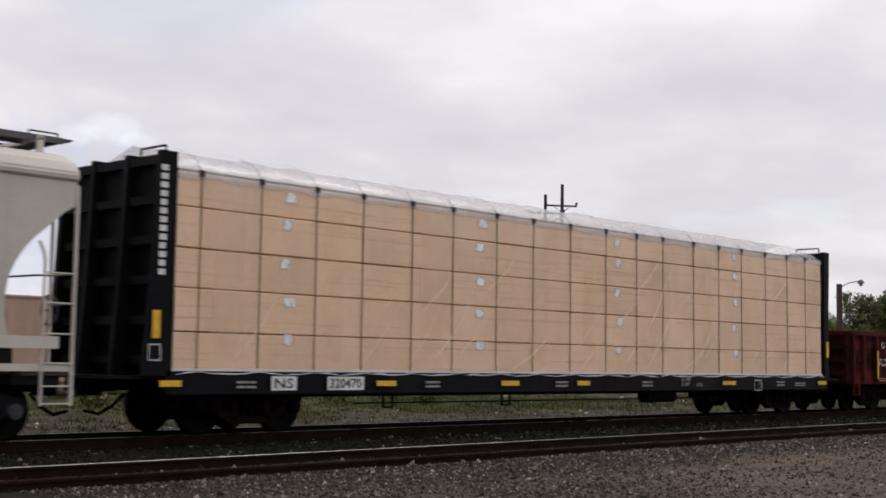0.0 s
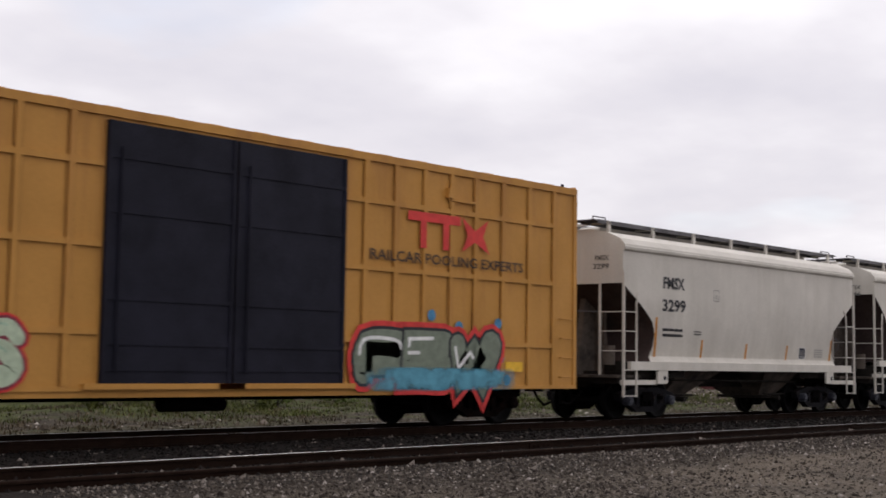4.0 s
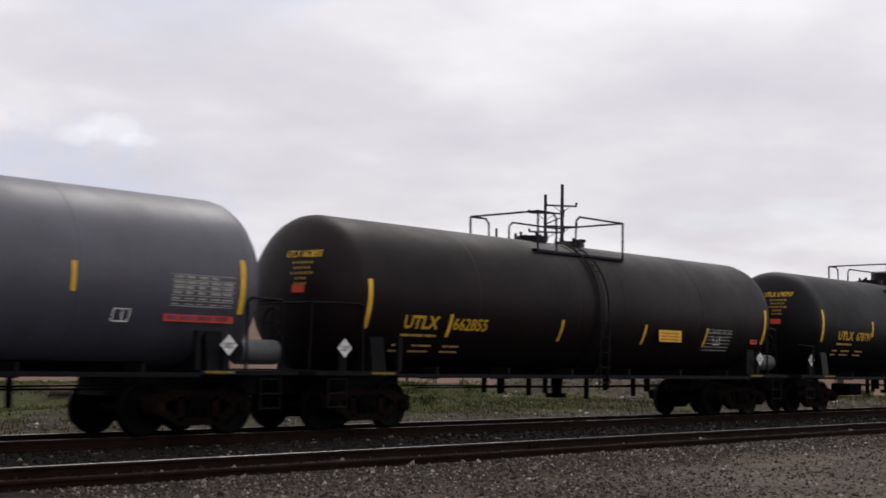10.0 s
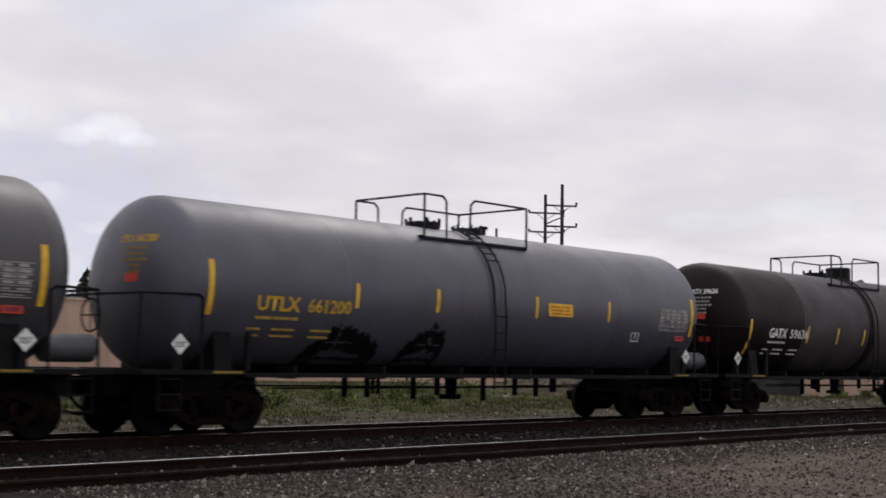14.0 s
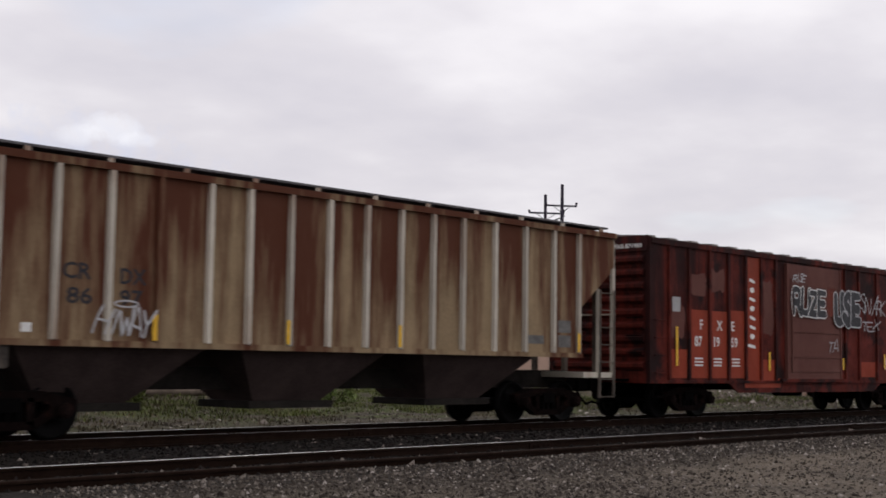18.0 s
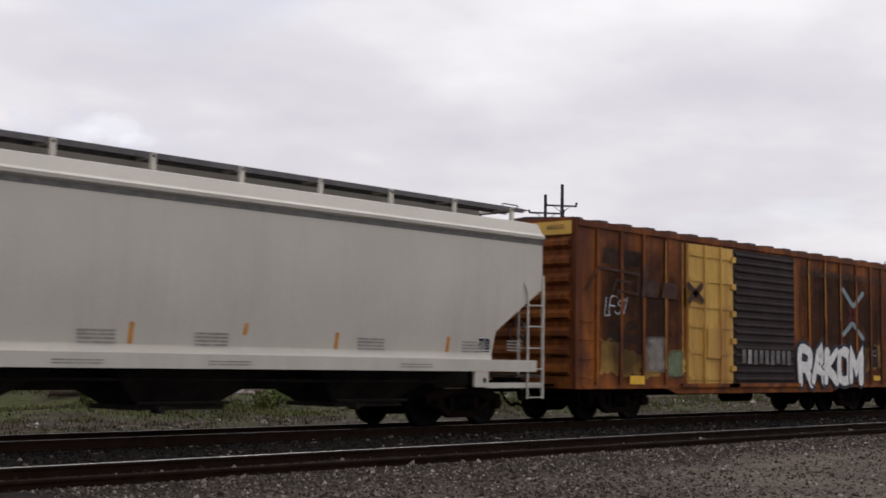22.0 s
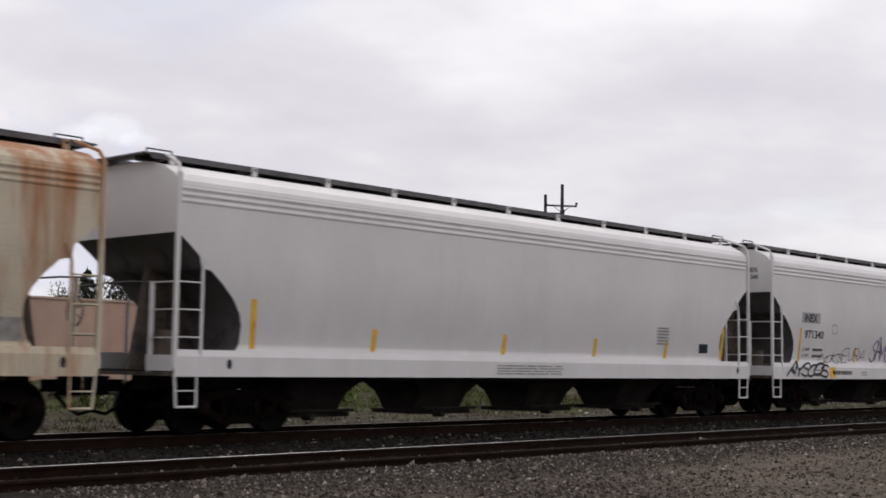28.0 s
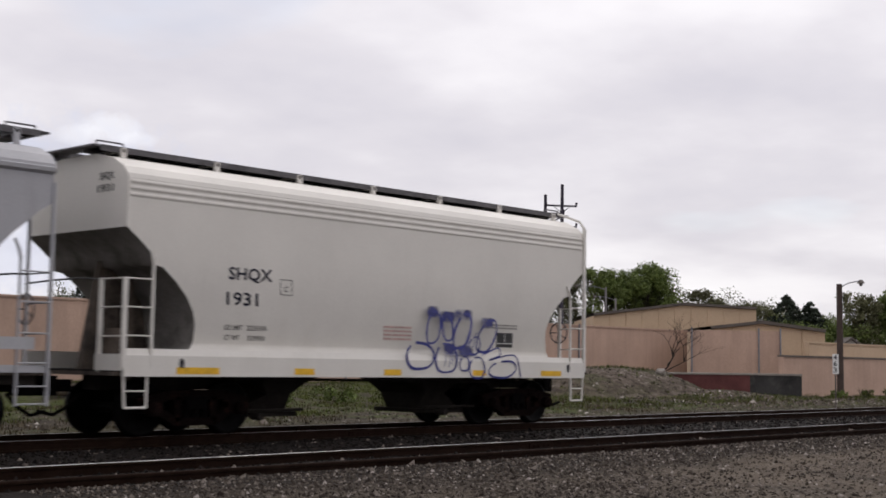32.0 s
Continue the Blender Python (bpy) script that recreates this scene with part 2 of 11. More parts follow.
    "gon": mat("oxide_red_gondola_paint", (0.092, 0.0135, 0.0105), 0.3, 0.75, scale=1.0, spec=0.06, streak=((0.030, 0.007, 0.006), 0.48, 0.70, 0.8, 3.0, 0.5), patch=((0.125, 0.020, 0.014), 0.56, 0.74, 1.6)),
    "gon_dark": mat("dark_oxide_steel", (0.03, 0.009, 0.008), 0.3, 0.75, scale=1.5, spec=0.05),
    "cb": mat("black_centre_beam_steel", (0.003, 0.003, 0.0045), 0.3, 0.65, scale=1.2, spec=0.12),
    "rail_top": mat("polished_rail_head", (0.24, 0.235, 0.24), 0.2, 0.3, metal=0.9, scale=1.0, bump=0.03, wobble=0),
    "rail_rust": mat("rusty_rail_steel", (0.014, 0.0075, 0.005), 0.3, 0.8, scale=3, spec=0.05, wobble=0),
    "tie": mat("creosoted_timber_tie", (0.008, 0.0052, 0.004), 0.4, 0.9, scale=2, fine=30, spec=0.1, tint=0.35),
    # shade painted in beside the box cars' side posts
    "seam": mat("grimy_weld_seam", (0.035, 0.017, 0.011), 0.4, 0.85, scale=2.0, spec=0.05),
    "white": paint("white_lettering", (0.70, 0.70, 0.68)),
    "black": paint("black_lettering", (0.02, 0.02, 0.025)),
    "ghost_white": paint("faded_pinkish_white_lettering", (0.42, 0.19, 0.165), 0.65, 0.35),
    "brownblack": paint("brown_black_lettering", (0.045, 0.025, 0.015)),
    "yellow": paint("yellow_stripe", (0.72, 0.42, 0.03), 0.5),
    "orange": paint("faded_orange_stripe", (0.50, 0.21, 0.035), 0.55, 0.3),
    "yellow_text": paint("yellow_lettering", (0.55, 0.33, 0.02)),
    "yellow_dull": paint("dirty_yellow_lettering", (0.22, 0.14, 0.02), 0.6, 0.4),
    "navy": paint("navy_stencil_panel", (0.012, 0.013, 0.03)),
    "grey_text": paint("faint_grey_lettering", (0.28, 0.27, 0.255), 0.6, 0.35),
    "grey_dark": paint("soft_dark_grey_lettering_and_shade", (0.12, 0.115, 0.11), 0.6, 0.35),
    "panel_grey": paint("grey_repaint_panel", (0.36, 0.36, 0.36), 0.6, 0.12),
    "red_plate": paint("red_placard", (0.48, 0.05, 0.025)),
    "blue": paint("blue_spray_paint", (0.022, 0.075, 0.27), 0.6, 0.45),
    "blue_dark": paint("dark_blue_spray_paint", (0.035, 0.04, 0.19), 0.6, 0.3),
    "sky": paint("light_blue_spray_paint", (0.06, 0.20, 0.35), 0.6, 0.45),
    "cyan": paint("pale_teal_spray_paint", (0.30, 0.42, 0.31), 0.6, 0.4),
    "green": paint("green_spray_paint", (0.03, 0.15, 0.08), 0.6, 0.3),
    "lime": paint("yellow_green_spray_paint", (0.42, 0.40, 0.05), 0.6, 0.2),
    "pink": paint("pink_spray_paint", (0.62, 0.22, 0.36), 0.6, 0.2),
    "magenta": paint("magenta_spray_paint", (0.50, 0.06, 0.20), 0.6, 0.3),
    "maroon": paint("maroon_spray_paint", (0.19, 0.03, 0.05), 0.6, 0.35),
    "silver": paint("silver_spray_paint", (0.42, 0.42, 0.43), 0.5, 0.2),
    "lilac": paint("lilac_grey_spray_paint", (0.30, 0.28, 0.34), 0.6, 0.3),
    "olive": paint("olive_brown_spray_paint", (0.22, 0.18, 0.10), 0.6, 0.3),
    "orange_fill": paint("orange_spray_paint", (0.45, 0.16, 0.02), 0.6, 0.35),
    "red_logo": paint("red_emblem_paint", (0.58, 0.04, 0.035), 0.55, 0.2),
    "blue_logo": paint("blue_emblem_paint", (0.02, 0.05, 0.30), 0.55, 0.2),
    "mauve": paint("faded_red_emblem_paint", (0.33, 0.06, 0.035), 0.6, 0.3),
    "film": mat("milky_plastic_lumber_wrap", (0.42, 0.395, 0.395), 0.18, 0.35, scale=1.4, fine=8.0, bump=0.25, spec=0.5, wobble=0.05),
    "lumber": mat("wrapped_tan_lumber", (0.76, 0.53, 0.35), 0.08, 0.42, scale=0.9, fine=12.0, bump=0.2, spec=0.4, wobble=0.05, tint=0.06, grain=(0.50, 0.31, 0.19), streak=((0.80, 0.60, 0.43), 0.52, 0.72, 0.6, 3.0, 4.5)),
    "lilac_pale": paint("pale_lilac_grey_spray_paint", (0.36, 0.35, 0.38), 0.6, 0.15),
    "ghost": paint("ghostly_grey_spray_paint", (0.05, 0.055, 0.06), 0.6, 0.5),
    "brown_spray": paint("brown_spray_paint", (0.19, 0.075, 0.03), 0.6, 0.35),
    "ribbon_teal": paint("faded_teal_emblem_paint", (0.20, 0.26, 0.27), 0.6, 0.3),
    "plumage": mat("grey_white_plumage", (0.40, 0.39, 0.38), 0.25, 0.8, scale=9.0, fine=60.0, bump=0.1, spec=0.2, wobble=0),
    "wing": mat("dark_grey_flight_feathers", (0.10, 0.10, 0.105), 0.35, 0.8, scale=9.0, fine=60.0, bump=0.1, spec=0.2, wobble=0),
    "film_clear": mat("clear_plastic_lumber_wrap", (0.60, 0.58, 0.59), 0.2, 0.25, scale=1.2, fine=7.0, bump=0.3, spec=0.6, wobble=0.06),
    "film_tan": mat("sheen_pale_wrap_crease", (0.82, 0.67, 0.53), 0.06, 0.3, scale=1.4, fine=8.0, bump=0.2, spec=0.5),
    "strap": mat("dark_lashing_strap", (0.03, 0.022, 0.02), 0.2, 0.6, scale=5),
}
M.update({
    "fade_teal": fade("cream_to_teal_to_navy_spray_paint", [(0.0, (0.010, 0.025, 0.085)), (0.38, (0.014, 0.065, 0.14)), (0.58, (0.07, 0.17, 0.18)), (0.74, (0.44, 0.45, 0.30))], 0.85, 2.05),
    "fade_blue": fade("deep_blue_spray_paint", [(0.0, (0.010, 0.024, 0.11)), (0.45, (0.013, 0.045, 0.18)), (0.85, (0.014, 0.035, 0.13))], 0.85, 2.05),
    "fade_door": fade("grey_to_teal_to_blue_spray_paint", [(0.0, (0.015, 0.07, 0.24)), (0.35, (0.02, 0.17, 0.26)), (0.62, (0.08, 0.20, 0.30)), (0.85, (0.22, 0.25, 0.33))], 0.7, 2.1),
    "fade_olive": fade("dark_to_olive_tan_spray_paint", [(0.1, (0.035, 0.032, 0.025)), (0.4, (0.10, 0.082, 0.045)), (0.75, (0.19, 0.155, 0.085))], 2.6, 3.6),
    "mist_white": mist("grey_white_overspray", (0.30, 0.27, 0.25), 0.62),
    "mist_grey": mist("streaky_grey_overspray", (0.17, 0.175, 0.175), 0.8, 2.2),
    "mist_sky": mist("light_blue_overspray", (0.10, 0.30, 0.40), 0.95),
    "mist_red": mist("faint_red_overspray", (0.28, 0.06, 0.035), 0.45),
    "mist_faint": mist("faint_pinkish_overspray", (0.36, 0.12, 0.06), 0.25),
    "mist_lilac": mist("pale_lilac_overspray", (0.30, 0.28, 0.33), 0.7),
    "mist_dark": mist("sooty_overspray_and_batten_shade", (0.02, 0.016, 0.014), 0.6, 1.6),
    "mist_green": mist("faded_green_overspray", (0.15, 0.20, 0.12), 0.85),
    "reseda": paint("grey_green_spray_paint", (0.17, 0.20, 0.15)),
    "blue_soft": paint("soft_blue_spray_paint", (0.16, 0.24, 0.46)),
    "violet": paint("violet_spray_paint", (0.10, 0.03, 0.16)),
    "sky_deep": paint("clear_blue_spray_paint", (0.03, 0.16, 0.40)),
    "umber_text": paint("worn_dark_umber_lettering", (0.045, 0.018, 0.010), 0.7, 0.4),
    "yellow_worn": paint("worn_yellow_edge_paint", (0.42, 0.22, 0.03), 0.65, 0.4),
    "dusk": paint("thin_lilac_spray_paint", (0.17, 0.155, 0.195), 0.65, 0.4),
    "soft_black": paint("worn_black_lettering", (0.05, 0.05, 0.052), 0.6, 0.3),
    "cream_line": paint("cream_spray_line", (0.60, 0.58, 0.50)),
    "pale_dot": paint("pale_green_paint_blot", (0.42, 0.50, 0.36)),
})
M["mist_smear"] = mist("brown_black_smear", (0.014, 0.005, 0.004), 0.42, 2.4)
M["mist_navy"] = mist("navy_and_teal_overspray", (0.012, 0.04, 0.12), 0.95, 1.5)
M["mist_ink"] = mist("dark_blue_soft_spray", (0.03, 0.035, 0.16), 0.9, 4.0)
M["pale_red_text"] = paint("faint_pink_lettering", (0.50, 0.34, 0.31), 0.6, 0.3)
M["mist_sheen"] = mist("painted_milky_sheen_of_wrap", (0.95, 0.72, 0.52), 0.20, 1.2)
M["mist_label"] = mist("pale_label_under_wrap", (0.86, 0.85, 0.82), 1.0, 8.0)
M["flaked"] = paint("flaking_white_lettering", (0.56, 0.50, 0.45), 0.65, 0.35)
ft = M["flaked"].node_tree
link(ft, ramp(ft, noise_at(ft, ft.nodes.new("ShaderNodeTexCoord").outputs["Object"], 9.0, 4.0, 0.6), [(0.42, 0.05), (0.50, 0.95)]), ft.nodes["Principled BSDF"].inputs["Alpha"])
M["film_clear"].node_tree.nodes["Principled BSDF"].inputs["Alpha"].default_value = 0.42


# ---------------------------------------------------------------- mesh helpers
class Geo:
    """Collects vertices and faces of one mesh."""

    def __init__(self):
        self.v, self.f, self.s = [], [], []

    def add(self, verts, faces, smooth=False):
        n = len(self.v)
        self.v += [tuple(p) for p in verts]
        self.f += [tuple(i + n for i in f) for f in faces]
        self.s += [smooth] * len(faces)
        return self

    def box(self, x0, x1, y0, y1, z0, z1):
        v = [(x, y, z) for x in (x0, x1) for y in (y0, y1) for z in (z0, z1)]
        return self.add(v, [(0, 1, 3, 2), (4, 6, 7, 5), (0, 4, 5, 1), (2, 3, 7, 6), (0, 2, 6, 4), (1, 5, 7, 3)])

    def rounded(self, x0, x1, y0, y1, z0, z1, r):
        """A box whose long edges along y are chamfered."""
        p = [(x0 + r, z0), (x1 - r, z0), (x1, z0 + r), (x1, z1 - r), (x1 - r, z1), (x0 + r, z1), (x0, z1 - r), (x0, z0 + r)]
        return self.prism_y(p, y0, y1)

    def prism_y(self, profile, y0, y1):
        n = len(profile)
        v = [(x, y0, z) for x, z in profile] + [(x, y1, z) for x, z in profile]
        f = [tuple(range(n)), tuple(range(2 * n - 1, n - 1, -1))] + [(i, i + n, (i + 1) % n + n, (i + 1) % n) for i in range(n)]
        return self.add(v, f)

    def prism_x(self, profile, x0, x1, smooth=False, caps=True):
        n = len(profile)
        v = [(x0, y, z) for y, z in profile] + [(x1, y, z) for y, z in profile]
        self.add(v, [(i, (i + 1) % n, (i + 1) % n + n, i + n) for i in range(n)], smooth)
        if caps:
            self.add(v, [tuple(range(n - 1, -1, -1)), tuple(range(n, 2 * n))])
        return self

    def prism_z(self, profile, z0, z1):
        n = len(profile)
        v = [(x, y, z0) for x, y in profile] + [(x, y, z1) for x, y in profile]
        f = [tuple(range(n - 1, -1, -1)), tuple(range(n, 2 * n))] + [(i, (i + 1) % n, (i + 1) % n + n, i + n) for i in range(n)]
        return self.add(v, f)

    def cyl(self, a, b, r, r2=None, n=10, caps=True):
        a, b = Vector(a), Vector(b)
        q = (b - a).to_track_quat("Z", "Y")
        r2 = r if r2 is None else r2
        ring = [(math.cos(2 * math.pi * i / n), math.sin(2 * math.pi * i / n)) for i in range(n)]
        v = [a + q @ Vector((c * r, s * r, 0)) for c, s in ring] + [b + q @ Vector((c * r2, s * r2, 0)) for c, s in ring]
        self.add(v, [(i, (i + 1) % n, (i + 1) % n + n, i + n) for i in range(n)], n > 6)
        if caps:
            self.add(v, [tuple(range(n - 1, -1, -1)), tuple(range(n, 2 * n))])
        return self

    def tube(self, pts, r, n=6):
        pts = [Vector(p) for p in pts]
        for a, b in zip(pts, pts[1:]):
            if (b - a).length > 1e-6:
                self.cyl(a, b, r, n=n)
        return self

    def lathe_x(self, profile, zc, n=40, yc=0.0, phase=0.0):
        """Turns (x, radius) about the axis along x at height zc."""
        v, f = [], []
        for x, r in profile:
            for i in range(n):
                a = 2 * math.pi * i / n + phase
                v.append((x, yc + r * math.sin(a), zc + r * math.cos(a)))
        for k in range(len(profile) - 1):
            f += [(k * n + i, k * n + (i + 1) % n, (k + 1) * n + (i + 1) % n, (k + 1) * n + i) for i in range(n)]
        return self.add(v, f, True)

    def plate(self, x0, x1, z0, z1, y, depth=0.006):
        return self.box(x0, x1, y - depth, y, z0, z1)

    def ribbon(self, pts, w, y, depth=0.004, closed=False):
        """A flat stroke in the xz plane at y, of width w, with rounded joints."""
        pts = [Vector((p[0], p[1])) for p in pts]
        if closed:
            pts = pts + [pts[0]]
        for i, (a, b) in enumerate(zip(pts, pts[1:])):
            d = b - a
            if d.length < 1e-6:
                continue
            n = Vector((-d.y, d.x)).normalized() * w / 2
            q = [a - n, b - n, b + n, a + n]
            self.add([(p.x, y, p.y) for p in q], [(0, 1, 2, 3)])
        for p in pts:
            self.add([(p.x + w / 2 * math.cos(k * math.pi / 4), y - 0.0004, p.y + w / 2 * math.sin(k * math.pi / 4)) for k in range(8)], [tuple(range(8))])
        return self

    def stroke(self, pts, widths, y):
        """A flat painted stroke in the xz plane with mitred bends and round ends."""
        pts = [Vector((p[0], p[1])) for p in pts]
        n = len(pts)
        left, right = [], []
        for i, p in enumerate(pts):
            a, b = p - pts[max(0, i - 1)], pts[min(n - 1, i + 1)] - p
            a = a.normalized() if a.length > 1e-6 else b.normalized()
            b = b.normalized() if b.length > 1e-6 else a
            d = a + b
            d = d.normalized() if d.length > 1e-3 else a
            k = widths[i] / 2 / max(0.55, d.dot(a))
            nx = Vector((-d.y, d.x)) * k
            left.append(p + nx)
            right.append(p - nx)
        v = [(q.x, y, q.y) for q in left] + [(q.x, y, q.y) for q in right]
        self.add(v, [(i, n + i, n + i + 1, i + 1) for i in range(n - 1)])
        for e, o, w in ((pts[0], pts[1], widths[0]), (pts[-1], pts[-2], widths[n - 1])):
            d = math.atan2(e.y - o.y, e.x - o.x)
            ring = [d - math.pi / 2 + math.pi * k / 5 for k in range(6)]
            self.add([(e.x + w / 2 * math.cos(t), y - 0.0002, e.y + w / 2 * math.sin(t)) for t in ring], [tuple(range(6))])
        return self

    def blob(self, pts, y):
        return self.add([(x, y, z) for x, z in pts], [tuple(range(len(pts)))])


def mesh_of(name, geo, material):
    used = sorted({i for f in geo.f for i in f})
    if len(used) < len(geo.v):
        at = {i: k for k, i in enumerate(used)}
        geo.v, geo.f = [geo.v[i] for i in used], [tuple(at[i] for i in f) for f in geo.f]
    me = bpy.data.meshes.new(name)
    me.from_pydata(geo.v, [], geo.f)
    me.polygons.foreach_set("use_smooth", geo.s)
    if material is not None:
        me.materials.append(material)
    me.update()
    return me


def part(name, geo, material, parent=None, label=""):
    """Links a mesh as one object under a thing or a part."""
    ob = new(name, geo if isinstance(geo, bpy.types.Mesh) else mesh_of(name, geo, material))
    ob.parent = parent
    if label:
        ob["label"] = label
    return ob


def thing(name, label, category, group="", kind="", at=(0, 0, 0)):
    ob = new(name)
    ob.empty_display_size = 0.3
    ob.location = at
    return tagged(ob, label, category, group, kind)


def lettering(parent, words, x, z, height, material, y=-1.508, width=None, label="", wrap=None, name="lettering", turn=0.0, end=None, bold=0.018):
    """Words on the side that faces the track's near side; x, z: lower left. wrap: (radius, axis height) of a tank. end: x of an end wall that they stand on."""
    cu = bpy.data.curves.new(name, "FONT")
    cu.body, cu.size, cu.resolution_u, cu.offset = words, height / 0.72, 2, bold * height / 0.72
    tmp = bpy.data.objects.new(name, cu)
    me = bpy.data.meshes.new_from_object(tmp)
    bpy.data.objects.remove(tmp)
    co = np.empty(len(me.vertices) * 3)
    me.vertices.foreach_get("co", co)
    co = co.reshape(-1, 3)
    px, pz = co[:, 0] - co[:, 0].min(), co[:, 1].copy()
    if width:
        px = px * (width / max(px.max(), 1e-6))
    if turn:
        c, s = math.cos(radians(turn)), math.sin(radians(turn))
        px, pz = px * c - pz * s, px * s + pz * c
    out = np.stack([px + x, np.full(len(px), y), pz + z], 1)
    if wrap:
        r, zc = wrap
        out[:, 1] = -np.sqrt(np.maximum(r * r - (out[:, 2] - zc) ** 2, 0.01)) - 0.006
    if end is not None:
        out = np.stack([np.full(len(px), end), y + px.max() - px, pz + z], 1)
    me.vertices.foreach_set("co", out.ravel())
    me.materials.clear()
    me.materials.append(material)
    me.update()
    return part(name, me, None, parent, label)


def bars(parent, x0, x1, z0, z1, rows, material, y=-1.506, wrap=None, seed=1, name="small_lettering", gap=0.5):
    """Lines of small writing as plain bars."""
    rnd = random.Random(seed)
    g = Geo()
    step = (z1 - z0) / rows
    for k in range(rows):
        za, zb = z0 + k * step, z0 + k * step + step * (1 - gap)
        yy = y if not wrap else -math.sqrt(max(0.01, wrap[0] ** 2 - ((za + zb) / 2 - wrap[1]) ** 2)) - 0.004
        x = x0
        while x < x1 - 0.02:
            w = min(x1 - x, (x1 - x0) * rnd.uniform(0.12, 0.4))
            g.plate(x, x + w * 0.9, za, zb, yy, 0.004)
            x += w
    return part(name, g, material, parent)


def stripe(parent, x, z0, z1, w, material, y=-1.5, wrap=None, lean=0.0, name="reflective_stripe", label=""):
    g = Geo()
    n = 6
    for k in range(n):
        a, b = z0 + (z1 - z0) * k / n, z0 + (z1 - z0) * (k + 1) / n
        ya = y if not wrap else -math.sqrt(max(0.01, wrap[0] ** 2 - (a - wrap[1]) ** 2))
        yb = y if not wrap else -math.sqrt(max(0.01, wrap[0] ** 2 - (b - wrap[1]) ** 2))
        la, lb = lean * k / n, lean * (k + 1) / n
        g.add([(x + la, ya - 0.006, a), (x + w + la, ya - 0.006, a), (x + w + lb, yb - 0.006, b), (x + lb, yb - 0.006, b)], [(0, 1, 2, 3)])
    return part(name, g, material, parent, label)


def smooth_path(pts, n=5):
    out = []
    for i in range(len(pts) - 1):
        p0, p1, p2, p3 = pts[max(i - 1, 0)], pts[i], pts[i + 1], pts[min(i + 2, len(pts) - 1)]
        for k in range(n):
            t = k / n
            out.append(tuple(0.5 * (2 * b + (c - a) * t + (2 * a - 5 * b + 4 * c - d) * t * t + (3 * b - a - 3 * c + d) * t ** 3) for a, b, c, d in zip(p0, p1, p2, p3)))
    return out + [pts[-1]]


# letter skeletons on a ten by ten grid: x and z of each point as one digit each, "a" for ten, strokes parted by a bar
SKELETON = {"A": "00 49 6a a0|24 83", "B": "00 0a 7a 98 75 05|75 a2 70 00", "C": "98 6a 29 05 21 60 92", "D": "00 0a 69 a5 61 00", "E": "9a 0a 00 90|05 75", "F": "00 0a 9a|05 75", "G": "98 6a 29 05 21 60 92 95 65",
            "H": "00 0a|a0 aa|05 a5", "I": "50 5a", "K": "00 0a|9a 05 a0", "L": "0a 00 90", "M": "00 0a 54 aa a0", "N": "00 0a a0 aa", "O": "5a 19 05 11 50 91 a5 99 5a", "P": "00 0a 8a a7 75 05",
            "R": "00 0a 7a 98 75 05|45 a0", "S": "98 6a 18 36 75 92 60 02", "T": "0a aa|5a 50", "U": "0a 02 30 70 a2 aa", "V": "0a 50 aa", "W": "0a 20 56 80 aa", "X": "0a a0|00 aa", "Y": "0a 55 aa|55 50",
            "Z": "0a aa 00 a0", "!": "5a 53|52 50"}
ROUND = "BCDOPRSU"


def skeleton(ch, soft=False):
    out = []
    for line in SKELETON[ch].split("|"):
        pts = [(int(q[0], 16) / 10, int(q[1], 16) / 10) for q in line.split()]
        out.append(smooth_path(pts, 4) if soft or ch in ROUND else smooth_path(pts, 1))
    return out


def bent(strokes, box, rnd, wild):
    """Fits skeleton strokes to a box, with a lean, a bow and a bulge of their own."""
    x0, x1, z0, z1 = box
    w, h = x1 - x0, z1 - z0
    lean, bow, ph, tilt = rnd.uniform(-0.5, 0.9) * wild, rnd.uniform(-1, 1) * wild * 0.6, rnd.uniform(0, 3), rnd.uniform(-0.5, 0.5) * wild
    out = []
    for line in strokes:
        fine = []
        for (a, b), (c, d) in zip(line, line[1:]):
            n = max(1, int(math.hypot((c - a) * w, (d - b) * h) / 0.12))
            fine += [(a + (c - a) * k / n, b + (d - b) * k / n) for k in range(n)]
        fine.append(line[-1])
        out.append([(x0 + w * (u + lean * (v - 0.5) + bow * math.sin(v * 3.1 + ph) * 0.5), z0 + h * (v + tilt * (u - 0.5) * (0.4 + v))) for u, v in fine])
    return out


